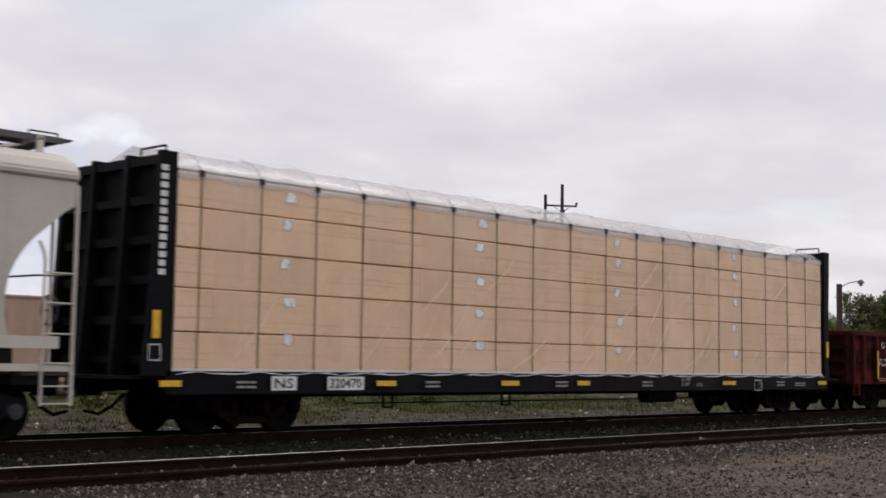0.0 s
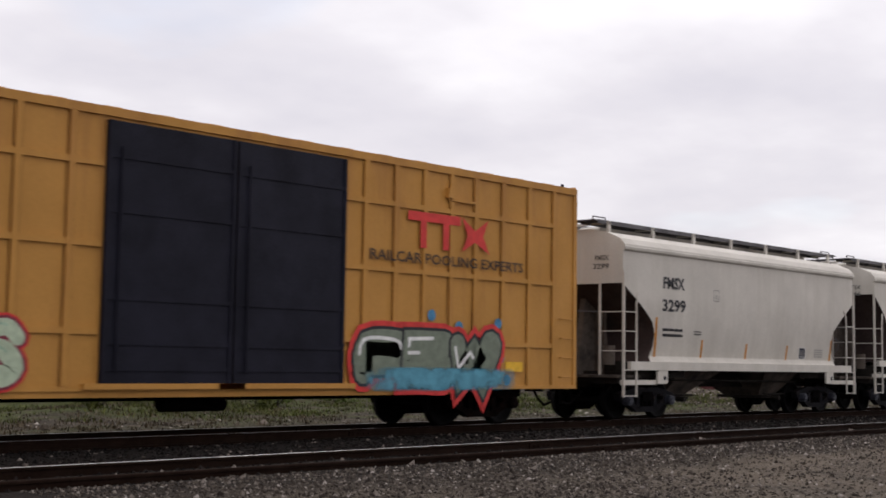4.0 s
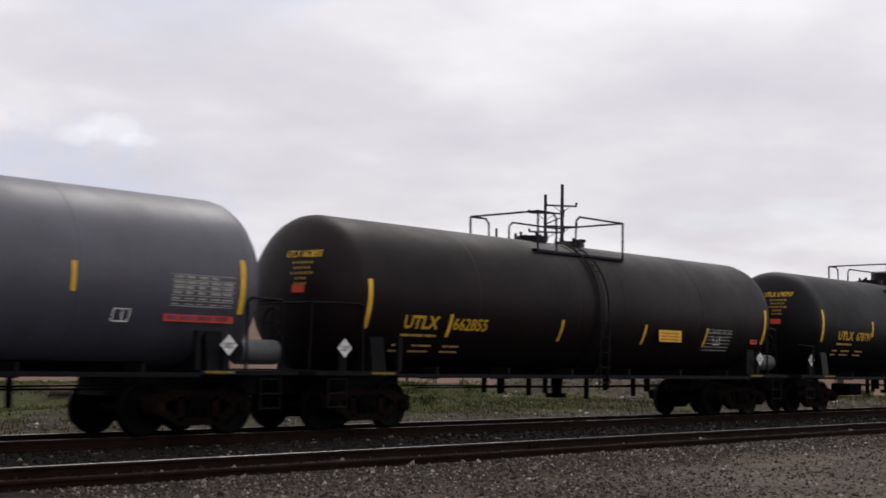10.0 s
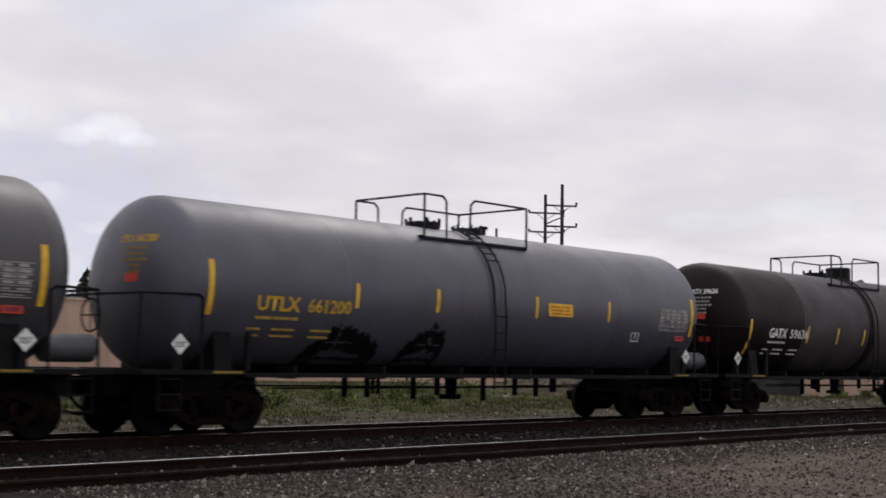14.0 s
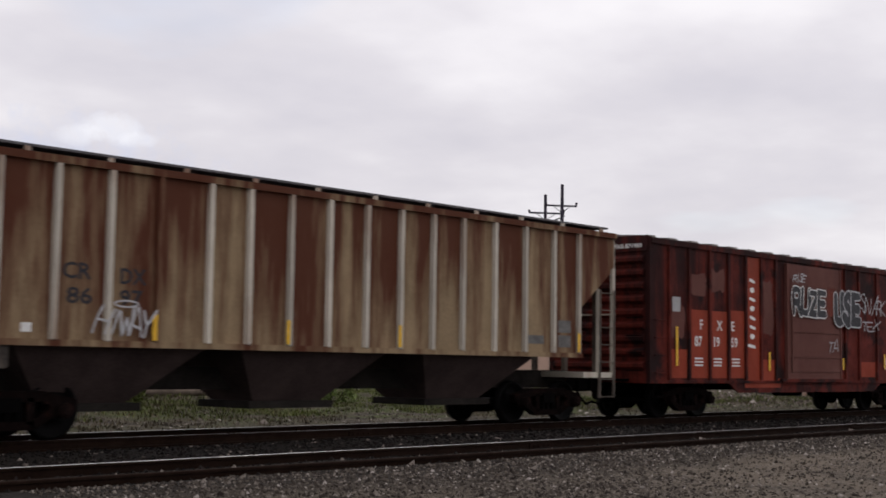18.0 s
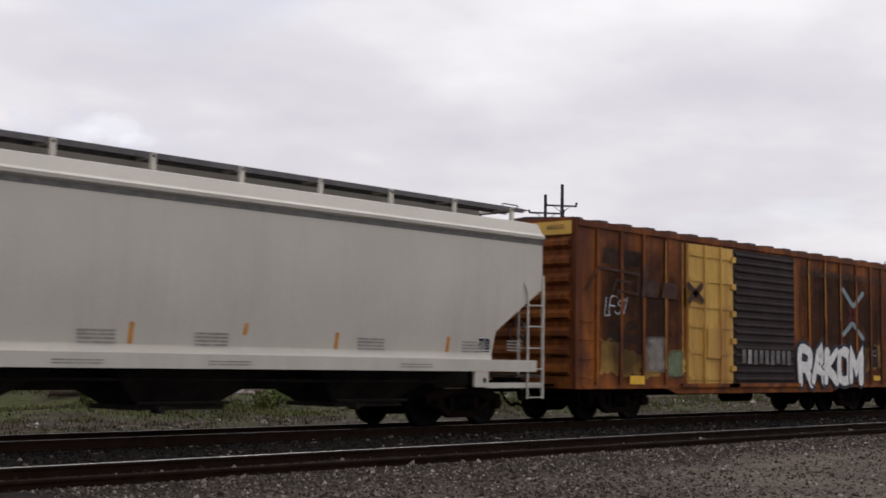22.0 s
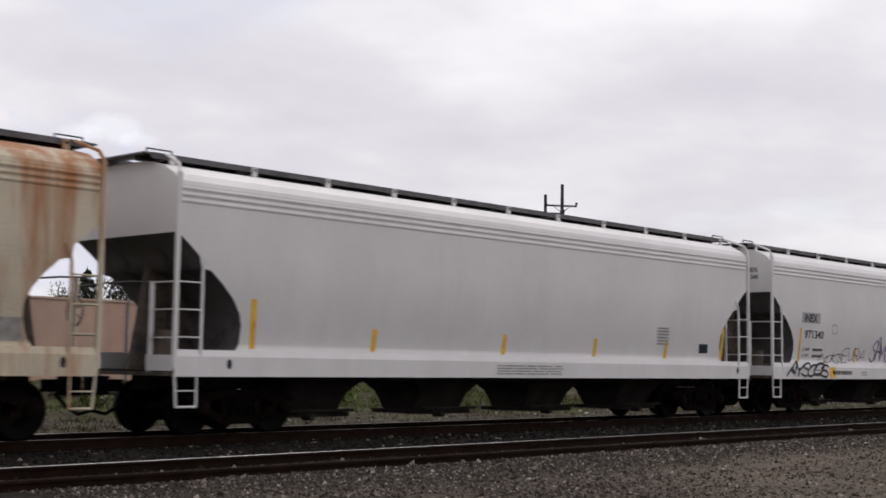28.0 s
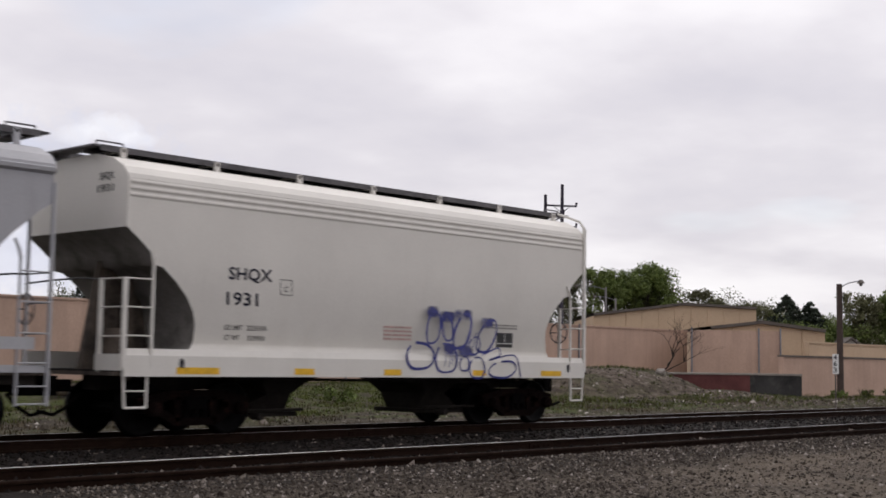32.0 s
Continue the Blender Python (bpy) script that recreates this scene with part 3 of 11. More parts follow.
def spray_piece(parent, words, x0, x1, z0, z1, fill, outline, y=-1.512, seed=1, glow=None, glow_w=0.12, shine=None, label="", weight=0.26, rim=0.04, wild=0.22, tips=True, fills=None, overlap=0.12):
    """Sprayed letters: a glow behind, a dark outline, the fill and a thin shine, letter over letter."""
    rnd = random.Random(seed)
    n = len(words)
    w = (x1 - x0) / n
    for k, ch in enumerate(words):
        a = x0 + w * k
        t = weight * min(w, (z1 - z0))
        narrow = 0.3 * w if ch in "I!" else 0.0
        box = (a - overlap * w + t * 0.5 + narrow, a + w * (1 + overlap) - t * 0.5 - narrow, z0 + t * 0.5 + rnd.uniform(0, 0.06) * (z1 - z0), z1 - t * 0.5 - rnd.uniform(0, 0.10) * (z1 - z0))
        lines = bent(skeleton(ch), box, rnd, wild)
        lift = 0.0024 * k
        fm = fills[k % len(fills)] if fills else fill
        root = None
        for order, nm, m, grow, dy in ((0, "graffiti_glow", glow, 2 * glow_w, 0.0), (1, "graffiti_outline", outline, 2 * rim, 0.004), (2, "graffiti_fill", fm, 0.0, 0.0058), (3, "graffiti_highlight", shine, 0.0, 0.0064)):
            if m is None:
                continue
            g = Geo()
            for j, line in enumerate(lines):
                at = y - dy - (lift * 0.1 if order == 0 else lift + 0.0006 * j)
                wide = [t * (0.82 + 0.36 * i / max(1, len(line) - 1)) + grow for i in range(len(line))]
                if order == 3:
                    g.stroke([(px - t * 0.2, pz + t * 0.16) for px, pz in line[len(line) // 8:max(2, len(line) * 5 // 8)]], [t * 0.13] * len(line), at)
                    continue
                g.stroke(line, wide, at)
                if tips and j == 0 and k % 2 == 0:
                    # a barbed tip where the stroke ends
                    (px, pz), (qx, qz) = line[-1], line[max(0, len(line) - 3)]
                    d = math.hypot(px - qx, pz - qz) + 1e-6
                    ux, uz = (px - qx) / d, (pz - qz) / d
                    r = (wide[-1] - grow) * 0.95 + grow * 0.5
                    tip = [(px + ux * r * 1.3, pz + uz * r * 1.3), (px - uz * r, pz + ux * r), (px + uz * r, pz - ux * r)]
                    g.blob([(vx, max(z0 - 0.04, vz)) for vx, vz in tip], at - 0.0002)
            ob = part(nm if root else "graffiti", g, m, root or parent, label if root is None else "")
            root = root or ob


def spray_tag(parent, words, x0, x1, z0, z1, material, y=-1.51, seed=1, weight=0.03, label="", slant=0.25, swoosh=False, wild=0.42):
    """A quick line tag of letter strokes, run together."""
    rnd = random.Random(seed)
    g = Geo()
    w, h = (x1 - x0) / len(words), z1 - z0
    for k, ch in enumerate(words):
        box = (x0 + w * (k - rnd.uniform(0.05, 0.25)), x0 + w * (k + 1.05), z0 + h * rnd.uniform(-0.05, 0.16), z1 - h * rnd.uniform(-0.1, 0.25))
        for j, line in enumerate(bent(skeleton(ch, True), box, rnd, wild)):
            line = [(px + slant * h * ((pz - z0) / h - 0.5), pz) for px, pz in line]
            g.stroke(line, [weight * rnd.uniform(0.8, 1.2)] * len(line), y - 0.0006 * (k + j))
    if swoosh:
        line = smooth_path([(x0 - 0.1 * w, z0 - 0.05 * h), (x0 + (x1 - x0) * 0.4, z0 - 0.16 * h), (x1, z0 - 0.02 * h), (x1 + 0.2 * w, z0 - 0.2 * h)], 6)
        g.stroke(line, [weight * (1.5 - 0.04 * i) for i in range(len(line))], y - 0.0003)
    return part("graffiti_tag", g, material, parent, label)


def haze(parent, x0, x1, z0, z1, material, y=-1.509, label="", name="spray_haze"):
    """A soft field of paint: overspray, labels, smears, painted sheen and batten shade."""
    return part(name, Geo().add([(x0, y, z0), (x1, y, z0), (x1, y, z1), (x0, y, z1)], [(0, 1, 2, 3)]), material, parent, label)


# ---------------------------------------------------------------- ground and tracks
TRACK_Y = 19.07          # centre of the line the train runs on
NEAR_Y = 13.17           # centre of the empty line before it


def ground_z(x, y):
    """Height of the ground: gravel lot, two ballast beds, weedy strip, bank."""
    pts = [(-3000, -0.30), (4, -0.30), (10.2, -0.24), (11.6, -0.12), (12.1, -0.10), (14.6, -0.15), (15.6, -0.26), (17.0, -0.24), (17.8, -0.17), (20.6, -0.17), (22.4, -0.32), (24, -0.22), (29, -0.10), (60, -0.05), (3000, 0.0)]
    z = pts[-1][1]
    for (a, za), (b, zb) in zip(pts, pts[1:]):
        if a <= y <= b:
            z = za + (zb - za) * (y - a) / (b - a)
            break
    n = noise.noise(Vector((x * 0.35, y * 0.35, 0.3))) * 0.035 + noise.noise(Vector((x * 1.3, y * 1.3, 2.1))) * 0.02
    if y < 21.5 and y > 11:
        n *= 0.5
    # earth bank before the loading dock, low hummocks along the weedy strip
    d = math.hypot((x - 51.5) / 8.0, (y - 36.5) / 4.2)
    bank = 1.25 * max(0.0, 1 - d * d) if d < 1 else 0.0
    if x > 54 and y < 34.5:
        bank *= max(0.0, 1 - (x - 54) / 2.5)
    h2 = 0.0
    if 26 < y < 42:
        h2 = max(0.0, noise.noise(Vector((x * 0.12, y * 0.2, 5.0)))) * 0.5 * min(1.0, (y - 26) / 4)
    rise = 0.45 * min(1.0, max(0.0, (y - 33) / 9)) * min(1.0, max(0.0, (56 - x) / 10)) if y < 60 else 0.0
    return z + n + rise + max(bank, h2 * (0.3 if x > 55 else 1.0))


def axis(stops):
    out = []
    for a, b, n in stops:
        out += list(np.linspace(a, b, n, endpoint=False))
    return out + [stops[-1][1]]


def ground_material():
    m = bpy.data.materials.new("gravel_and_weedy_ground")
    m.use_nodes = True
    t = m.node_tree
    b = t.nodes["Principled BSDF"]
    vec = t.nodes.new("ShaderNodeTexCoord").outputs["Object"]
    sep = t.nodes.new("ShaderNodeSeparateXYZ")
    link(t, vec, sep.inputs[0])
    vor = node(t, "ShaderNodeTexVoronoi", Scale=17.0)
    link(t, vec, vor.inputs["Vector"])
    stones = ramp(t, vor.outputs["Color"], [(0.1, (0.022, 0.017, 0.013)), (0.55, (0.060, 0.048, 0.037)), (0.95, (0.16, 0.135, 0.11))])
    stones = mixc(t, ramp(t, noise_at(t, vec, 0.5, 4.0), [(0.4, 0.0), (0.62, 0.55)]), stones, (0.085, 0.068, 0.050))
    dark = mixc(t, 0.90, stones, (0.0045, 0.0030, 0.0026))
    dirt = ramp(t, noise_at(t, vec, 1.7, 6.0, 0.65), [(0.3, (0.020, 0.015, 0.010)), (0.55, (0.052, 0.042, 0.029)), (0.75, (0.13, 0.11, 0.085))])
    grass = ramp(t, noise_at(t, vec, 4.0, 6.0, 0.7), [(0.3, (0.020, 0.024, 0.007)), (0.6, (0.055, 0.066, 0.013)), (0.8, (0.085, 0.078, 0.030))])
    weeds = mixc(t, ramp(t, noise_at(t, vec, 0.28, 5.0, 0.6, (1, 1.6, 1)), [(0.42, 0.0), (0.56, 1.0)]), dirt, grass)

    def band(y0, y1):
        mr = t.nodes.new("ShaderNodeMapRange")
        mr.inputs["From Min"].default_value, mr.inputs["From Max"].default_value = y0, y1
        wob = maths(t, "ADD", sep.outputs[1], maths(t, "MULTIPLY", noise_at(t, vec, 0.8, 4.0), 1.2))
        link(t, wob, mr.inputs["Value"])
        return mr.outputs[0]
    c = mixc(t, band(10.9, 12.6), stones, dark)
    c = mixc(t, band(21.6, 22.8), c, dirt)
    c = mixc(t, band(24.0, 26.0), c, weeds)
    mr = t.nodes.new("ShaderNodeMapRange")
    mr.inputs["From Min"].default_value, mr.inputs["From Max"].default_value = 42.0, 47.0
    link(t, sep.outputs[0], mr.inputs["Value"])
    earth = ramp(t, noise_at(t, vec, 2.3, 6.0, 0.7), [(0.34, (0.030, 0.022, 0.017)), (0.5, (0.085, 0.066, 0.051)), (0.66, (0.17, 0.145, 0.12))])
    bare = maths(t, "MULTIPLY", mr.outputs[0], maths(t, "MULTIPLY", band(25.5, 28.0), ramp(t, noise_at(t, vec, 0.5, 4.0, 0.6), [(0.36, 0.35), (0.5, 1.0)])))
    c = mixc(t, bare, c, earth)
    # dusty, trodden lot away from the rails, farther along
    mr2 = t.nodes.new("ShaderNodeMapRange")
    mr2.inputs["From Min"].default_value, mr2.inputs["From Max"].default_value = 3.0, 9.5
    link(t, maths(t, "SUBTRACT", sep.outputs[0], sep.outputs[1]), mr2.inputs["Value"])
    lot = t.nodes.new("ShaderNodeMapRange")
    lot.inputs["From Min"].default_value, lot.inputs["From Max"].default_value = 11.2, 10.0
    link(t, sep.outputs[1], lot.inputs["Value"])
    dust = maths(t, "MULTIPLY", maths(t, "MULTIPLY", mr2.outputs[0], lot.outputs[0]), ramp(t, noise_at(t, vec, 0.7, 5.0, 0.65), [(0.38, 0.1), (0.58, 0.85)]))
    c = mixc(t, dust, c, ramp(t, noise_at(t, vec, 14.0, 4.0, 0.7), [(0.3, (0.085, 0.066, 0.048)), (0.7, (0.19, 0.155, 0.12))]))
    link(t, c, b.inputs["Base Color"])
    b.inputs["Roughness"].default_value = 0.95
    b.inputs["Specular IOR Level"].default_value = 0.15
    bp = node(t, "ShaderNodeBump", Strength=0.8, Distance=0.03)
    link(t, maths(t, "ADD", vor.outputs["Distance"], noise_at(t, vec, 30.0, 3.0)), bp.inputs["Height"])
    link(t, bp.outputs[0], b.inputs["Normal"])
    return m


def build_ground():
    xs = axis([(-3000, -200, 8), (-200, -10, 12), (-10, 75, 170), (75, 160, 40), (160, 700, 20), (700, 3000, 8)])
    ys = axis([(-3000, -60, 8), (-60, 4, 10), (4, 24, 66), (24, 48, 60), (48, 140, 30), (140, 700, 10), (700, 3000, 8)])
    v = [(x, y, ground_z(x, y)) for y in ys for x in xs]
    n = len(xs)
    f = [(j * n + i, j * n + i + 1, (j + 1) * n + i + 1, (j + 1) * n + i) for j in range(len(ys) - 1) for i in range(n - 1)]
    g = Geo().add(v, f, True)
    ob = part("ground", g, ground_material())
    tagged(ob, "grey gravel lot, dark ballast beds and weedy dirt strip", "ground", kind="structure")


build_ground()


def rail_geo(x0, x1, y):
    head, body = Geo(), Geo()
    p = [(-0.075, -0.172), (0.075, -0.172), (0.075, -0.155), (0.012, -0.135), (0.012, -0.045), (0.036, -0.036), (0.036, -0.012), (0.030, -0.003), (-0.030, -0.003), (-0.036, -0.012), (-0.036, -0.036), (-0.012, -0.045), (-0.012, -0.135), (-0.075, -0.155)]
    body.prism_x([(y + a, z) for a, z in p], x0, x1)
    head.prism_x([(y + a, z) for a, z in [(-0.026, -0.003), (0.024, -0.003), (0.021, 0.0), (-0.021, 0.0)]], x0, x1)
    return body, head


def build_track(name, yc, label):
    root = thing(name, label, "railway track", kind="structure")
    for sgn in (-1, 1):
        body, head = rail_geo(-220, 760, yc + sgn * 0.755)
        r = part("rail", body, M["rail_rust"], root)
        part("rail_head", head, M["rail_top"] if (sgn > 0 or yc > 16) else M["rail_rust"], r, "worn running surface of the rail")
    tie = Geo()
    tie.rounded(-0.11, 0.11, -1.28, 1.28, -0.18, 0.0, 0.02)
    me = mesh_of("tie", tie, M["tie"])
    rnd = random.Random(5)
    plate = mesh_of("tie_plate", Geo().box(-0.09, 0.09, -0.17, 0.17, 0.0, 0.018).box(-0.07, -0.05, -0.1, -0.07, 0.018, 0.045).box(0.05, 0.07, 0.07, 0.1, 0.018, 0.045), M["rail_rust"])
    for k in range(118):
        ob = part("tie", me, None, root)
        ob.location = (4.0 + k * 0.52 + rnd.uniform(-0.03, 0.03), yc + rnd.uniform(-0.03, 0.03), -0.191)
        ob.rotation_euler[2] = rnd.uniform(-0.02, 0.02)
        if k < 60:
            pl = part("tie_plate", plate, None, ob)
            pl.location = (0, -0.755, 0)
    far = Geo()
    for k in range(300):
        x = 65.5 + k * 0.52
        far.box(x - 0.11, x + 0.11, yc - 1.28, yc + 1.28, -0.37, -0.19)
        if k < 60:
            x = 3.5 - k * 0.52
            far.box(x - 0.11, x + 0.11, yc - 1.28, yc + 1.28, -0.37, -0.19)
    tagged(part("far_ties", far, M["tie"], root), kind="stuff")
    # bolted joint bars
    for x in (17.5, 29.4, 41.3):
        for sgn in (-1, 1):
            y = yc + sgn * 0.755
            j = Geo().box(x - 0.3, x + 0.3, y - 0.035, y - 0.013, -0.14, -0.045)
            for d in (-0.2, -0.07, 0.07, 0.2):
                j.cyl((x + d, y - 0.06, -0.09), (x + d, y - 0.03, -0.09), 0.016, n=6)
            part("joint_bar", j, M["rail_rust"], root)
    return root


build_track("track_1", NEAR_Y, "empty railway track of rusty steel rails on dark timber ties")
build_track("track_2", TRACK_Y, "railway track under the moving freight train")


def stones(name, label, count, area, size, cols, seed, height):
    """Loose ballast as one scatter of small angular stones."""
    rs = np.random.RandomState(seed)
    x0, x1, y0, y1 = area
    px, py = rs.uniform(x0, x1, count), rs.uniform(y0, y1, count)
    if name == "gravel":
        # few loose stones on the trodden lot away from the rails
        keep = (px - py < 4.5 + rs.normal(0, 1.2, count)) | (py > 11.0 + rs.normal(0, 0.25, count)) | (rs.uniform(0, 1, count) < 0.22)
        px, py = px[keep], py[keep]
        count = len(px)
    base = np.array([[1, 0, 0], [-1, 0, 0], [0, 1, 0], [0, -1, 0], [0, 0, 1], [0, 0, -1]], float)
    tri = np.array([[0, 2, 4], [2, 1, 4], [1, 3, 4], [3, 0, 4], [2, 0, 5], [1, 2, 5], [3, 1, 5], [0, 3, 5]])
    r = size * np.exp(rs.normal(0, 0.35, (count, 1, 1)))
    v = base[None] * r * rs.uniform(0.55, 1.25, (count, 6, 1)) + rs.normal(0, 0.22, (count, 6, 3)) * r
    a = rs.uniform(0, 6.28, count)
    c, s = np.cos(a)[:, None], np.sin(a)[:, None]
    v = np.stack([v[..., 0] * c - v[..., 1] * s, v[..., 0] * s + v[..., 1] * c, v[..., 2] * 0.8], -1)
    pz = np.array([ground_z(x, y) for x, y in zip(px, py)]) + height
    v += np.stack([px, py, pz], -1)[:, None, :]
    f = (tri[None] + (np.arange(count) * 6)[:, None, None]).reshape(-1, 3)
    me = bpy.data.meshes.new(name)
    me.from_pydata(v.reshape(-1, 3).tolist(), [], f.tolist())
    m = bpy.data.materials.new(name + "_stone")
    m.use_nodes = True
    t = m.node_tree
    b = t.nodes["Principled BSDF"]
    geo = t.nodes.new("ShaderNodeNewGeometry")
    col = ramp(t, geo.outputs["Random Per Island"], cols)
    vec = t.nodes.new("ShaderNodeTexCoord").outputs["Object"]
    col = mixc(t, 1.0, col, ramp(t, noise_at(t, vec, 60.0, 2.0), [(0.3, 0.75), (0.7, 1.15)]), "MULTIPLY")
    link(t, col, b.inputs["Base Color"])
    b.inputs["Roughness"].default_value, b.inputs["Specular IOR Level"].default_value = 0.9, 0.2
    me.materials.append(m)
    me.update()
    ob = part(name, me, None)
    tagged(ob, label, "gravel", kind="stuff")


LIGHT_STONE = [(0.0, (0.017, 0.012, 0.010)), (0.35, (0.042, 0.033, 0.026)), (0.7, (0.088, 0.072, 0.058)), (0.94, (0.17, 0.145, 0.125)), (1.0, (0.40, 0.36, 0.33))]
DARK_STONE = [(0.0, (0.0022, 0.0014, 0.0011)), (0.5, (0.0045, 0.0030, 0.0024)), (0.93, (0.013, 0.0085, 0.0068)), (1.0, (0.26, 0.22, 0.19))]
PALE_STONE = [(0.0, (0.025, 0.02, 0.015)), (0.6, (0.075, 0.062, 0.048)), (0.92, (0.22, 0.19, 0.16)), (1.0, (0.5, 0.46, 0.42))]
stones("gravel", "loose grey crushed stone beside the near rail", 60000, (7, 34, 6.5, 12.3), 0.019, LIGHT_STONE, 3, 0.004)
stones("ballast", "dark oily track ballast with scattered pale stones", 22000, (6, 46, 12.3, 18.2), 0.028, DARK_STONE, 4, 0.0)
stones("bank_rubble", "broken stones and clods on the earth bank", 2600, (42, 60, 26.5, 37.5), 0.05, PALE_STONE, 8, 0.0)
stones("rubble", "pale stones strewn along the weedy strip", 5200, (6, 60, 20.4, 28), 0.036, PALE_STONE, 6, 0.0)


# ---------------------------------------------------------------- background
B = {
    "wall_pink": mat("pinkish_tan_rendered_wall", (0.45, 0.315, 0.245), 0.12, 0.85, scale=0.35, fine=9.0, spec=0.2, streak=((0.27, 0.19, 0.16), 0.55, 0.78, 0.3, -1.0, 4.0)),
    "wall_beige": mat("beige_metal_siding", (0.49, 0.365, 0.25), 0.08, 0.7, scale=0.3, fine=7.0, spec=0.25),
    "coping": mat("dark_roof_edge", (0.10, 0.085, 0.075), 0.2, 0.8, scale=1.0),
    "dock_red": mat("red_brown_dock_face", (0.10, 0.032, 0.03), 0.25, 0.85, scale=1.2),
    "dock_dark": mat("blackened_dock_face", (0.028, 0.027, 0.026), 0.4, 0.85, scale=1.0, patch=((0.07, 0.065, 0.06), 0.5, 0.7, 1.3)),
    "concrete": mat("pale_concrete", (0.24, 0.215, 0.19), 0.15, 0.9, scale=1.4),
    "timber_pole": mat("weathered_timber_pole", (0.055, 0.038, 0.032), 0.3, 0.85, scale=1.5, fine=30),
    "pole_violet": mat("creosoted_power_pole", (0.035, 0.030, 0.045), 0.25, 0.85, scale=1.5),
    "pole_pale": mat("pale_grey_pole", (0.17, 0.16, 0.16), 0.2, 0.8, scale=1.5),
    "galv": mat("galvanised_post", (0.22, 0.22, 0.24), 0.2, 0.5, metal=0.5, scale=3),
    "bark": mat("grey_brown_bark", (0.036, 0.029, 0.026), 0.35, 0.9, scale=2.5, fine=18, spec=0.1),
    "log": mat("weathered_fallen_log", (0.12, 0.095, 0.075), 0.35, 0.9, scale=2.5, fine=18, spec=0.1),
    "roof_white": mat("pale_house_gable", (0.42, 0.40, 0.38), 0.1, 0.8, scale=1.0),
}


def leaf_mat(name, lo, hi):
    m = bpy.data.materials.new(name)
    m.use_nodes = True
    t = m.node_tree
    b = t.nodes["Principled BSDF"]
    g = t.nodes.new("ShaderNodeNewGeometry")
    c = ramp(t, g.outputs["Random Per Island"], [(0.0, lo), (1.0, hi)])
    vec = t.nodes.new("ShaderNodeTexCoord").outputs["Object"]
    c = mixc(t, 1.0, c, ramp(t, noise_at(t, vec, 0.5, 3.0), [(0.3, 0.6), (0.7, 1.3)]), "MULTIPLY")
    link(t, c, b.inputs["Base Color"])
    b.inputs["Roughness"].default_value, b.inputs["Specular IOR Level"].default_value = 0.7, 0.2
    return m


LEAF = {
    "green": leaf_mat("fresh_green_leaves", (0.070, 0.098, 0.024), (0.140, 0.180, 0.048)),
    "dark": leaf_mat("dark_conifer_needles", (0.018, 0.024, 0.018), (0.042, 0.054, 0.034)),
    "sparse": leaf_mat("young_olive_leaves", (0.066, 0.068, 0.034), (0.125, 0.126, 0.062)),
    "grass": leaf_mat("yellow_green_grass_blades", (0.038, 0.048, 0.010), (0.105, 0.120, 0.028)),
    "dry": leaf_mat("dry_straw_blades", (0.045, 0.034, 0.020), (0.115, 0.092, 0.055)),
}


def leaf_cloud(rs, centres, radii, count, size):
    """Many small leaf quads, scattered in clumps."""
    k = rs.randint(0, len(centres), count)
    c = np.array(centres)[k]
    d = rs.normal(0, 1, (count, 3))
    d /= np.linalg.norm(d, axis=1)[:, None]
    p = c + d * (np.array(radii)[k] * rs.uniform(0.35, 1.0, count) ** 0.6)[:, None]
    s = size * rs.uniform(0.6, 1.4, count)
    u = rs.normal(0, 1, (count, 3))
    u /= np.linalg.norm(u, axis=1)[:, None]
    w = np.cross(u, d)
    w /= np.linalg.norm(w, axis=1)[:, None] + 1e-9
    q = np.stack([p + u * s[:, None], p + w * (s * 0.6)[:, None], p - u * s[:, None], p - w * (s * 0.6)[:, None]], 1)
    return q.reshape(-1, 3).tolist(), [(4 * i, 4 * i + 1, 4 * i + 2, 4 * i + 3) for i in range(count)]


def limb(g, a, b, r0, r1, rnd, depth, tips, taper=0.5):
    """A bent, tapering limb that forks."""
    a, b = Vector(a), Vector(b)
    mid = (a + b) / 2 + Vector((rnd.uniform(-1, 1), rnd.uniform(-1, 1), rnd.uniform(-0.4, 0.6))) * (b - a).length * 0.09
    g.cyl(a, mid, r0, (r0 + r1) / 2, n=6, caps=False)
    g.cyl(mid, b, (r0 + r1) / 2, r1, n=6, caps=False)
    if depth == 0:
        tips.append(tuple(b))
        return
    d = b - a
    for k in range(rnd.choice((2, 3, 3))):
        nd = (d.normalized() + Vector((rnd.uniform(-0.8, 0.8), rnd.uniform(-0.8, 0.8), rnd.uniform(-0.15, 0.55)))).normalized() * d.length * rnd.uniform(0.55, 0.82)
        limb(g, b, b + nd, r1, r1 * taper, rnd, depth - 1, tips, taper)


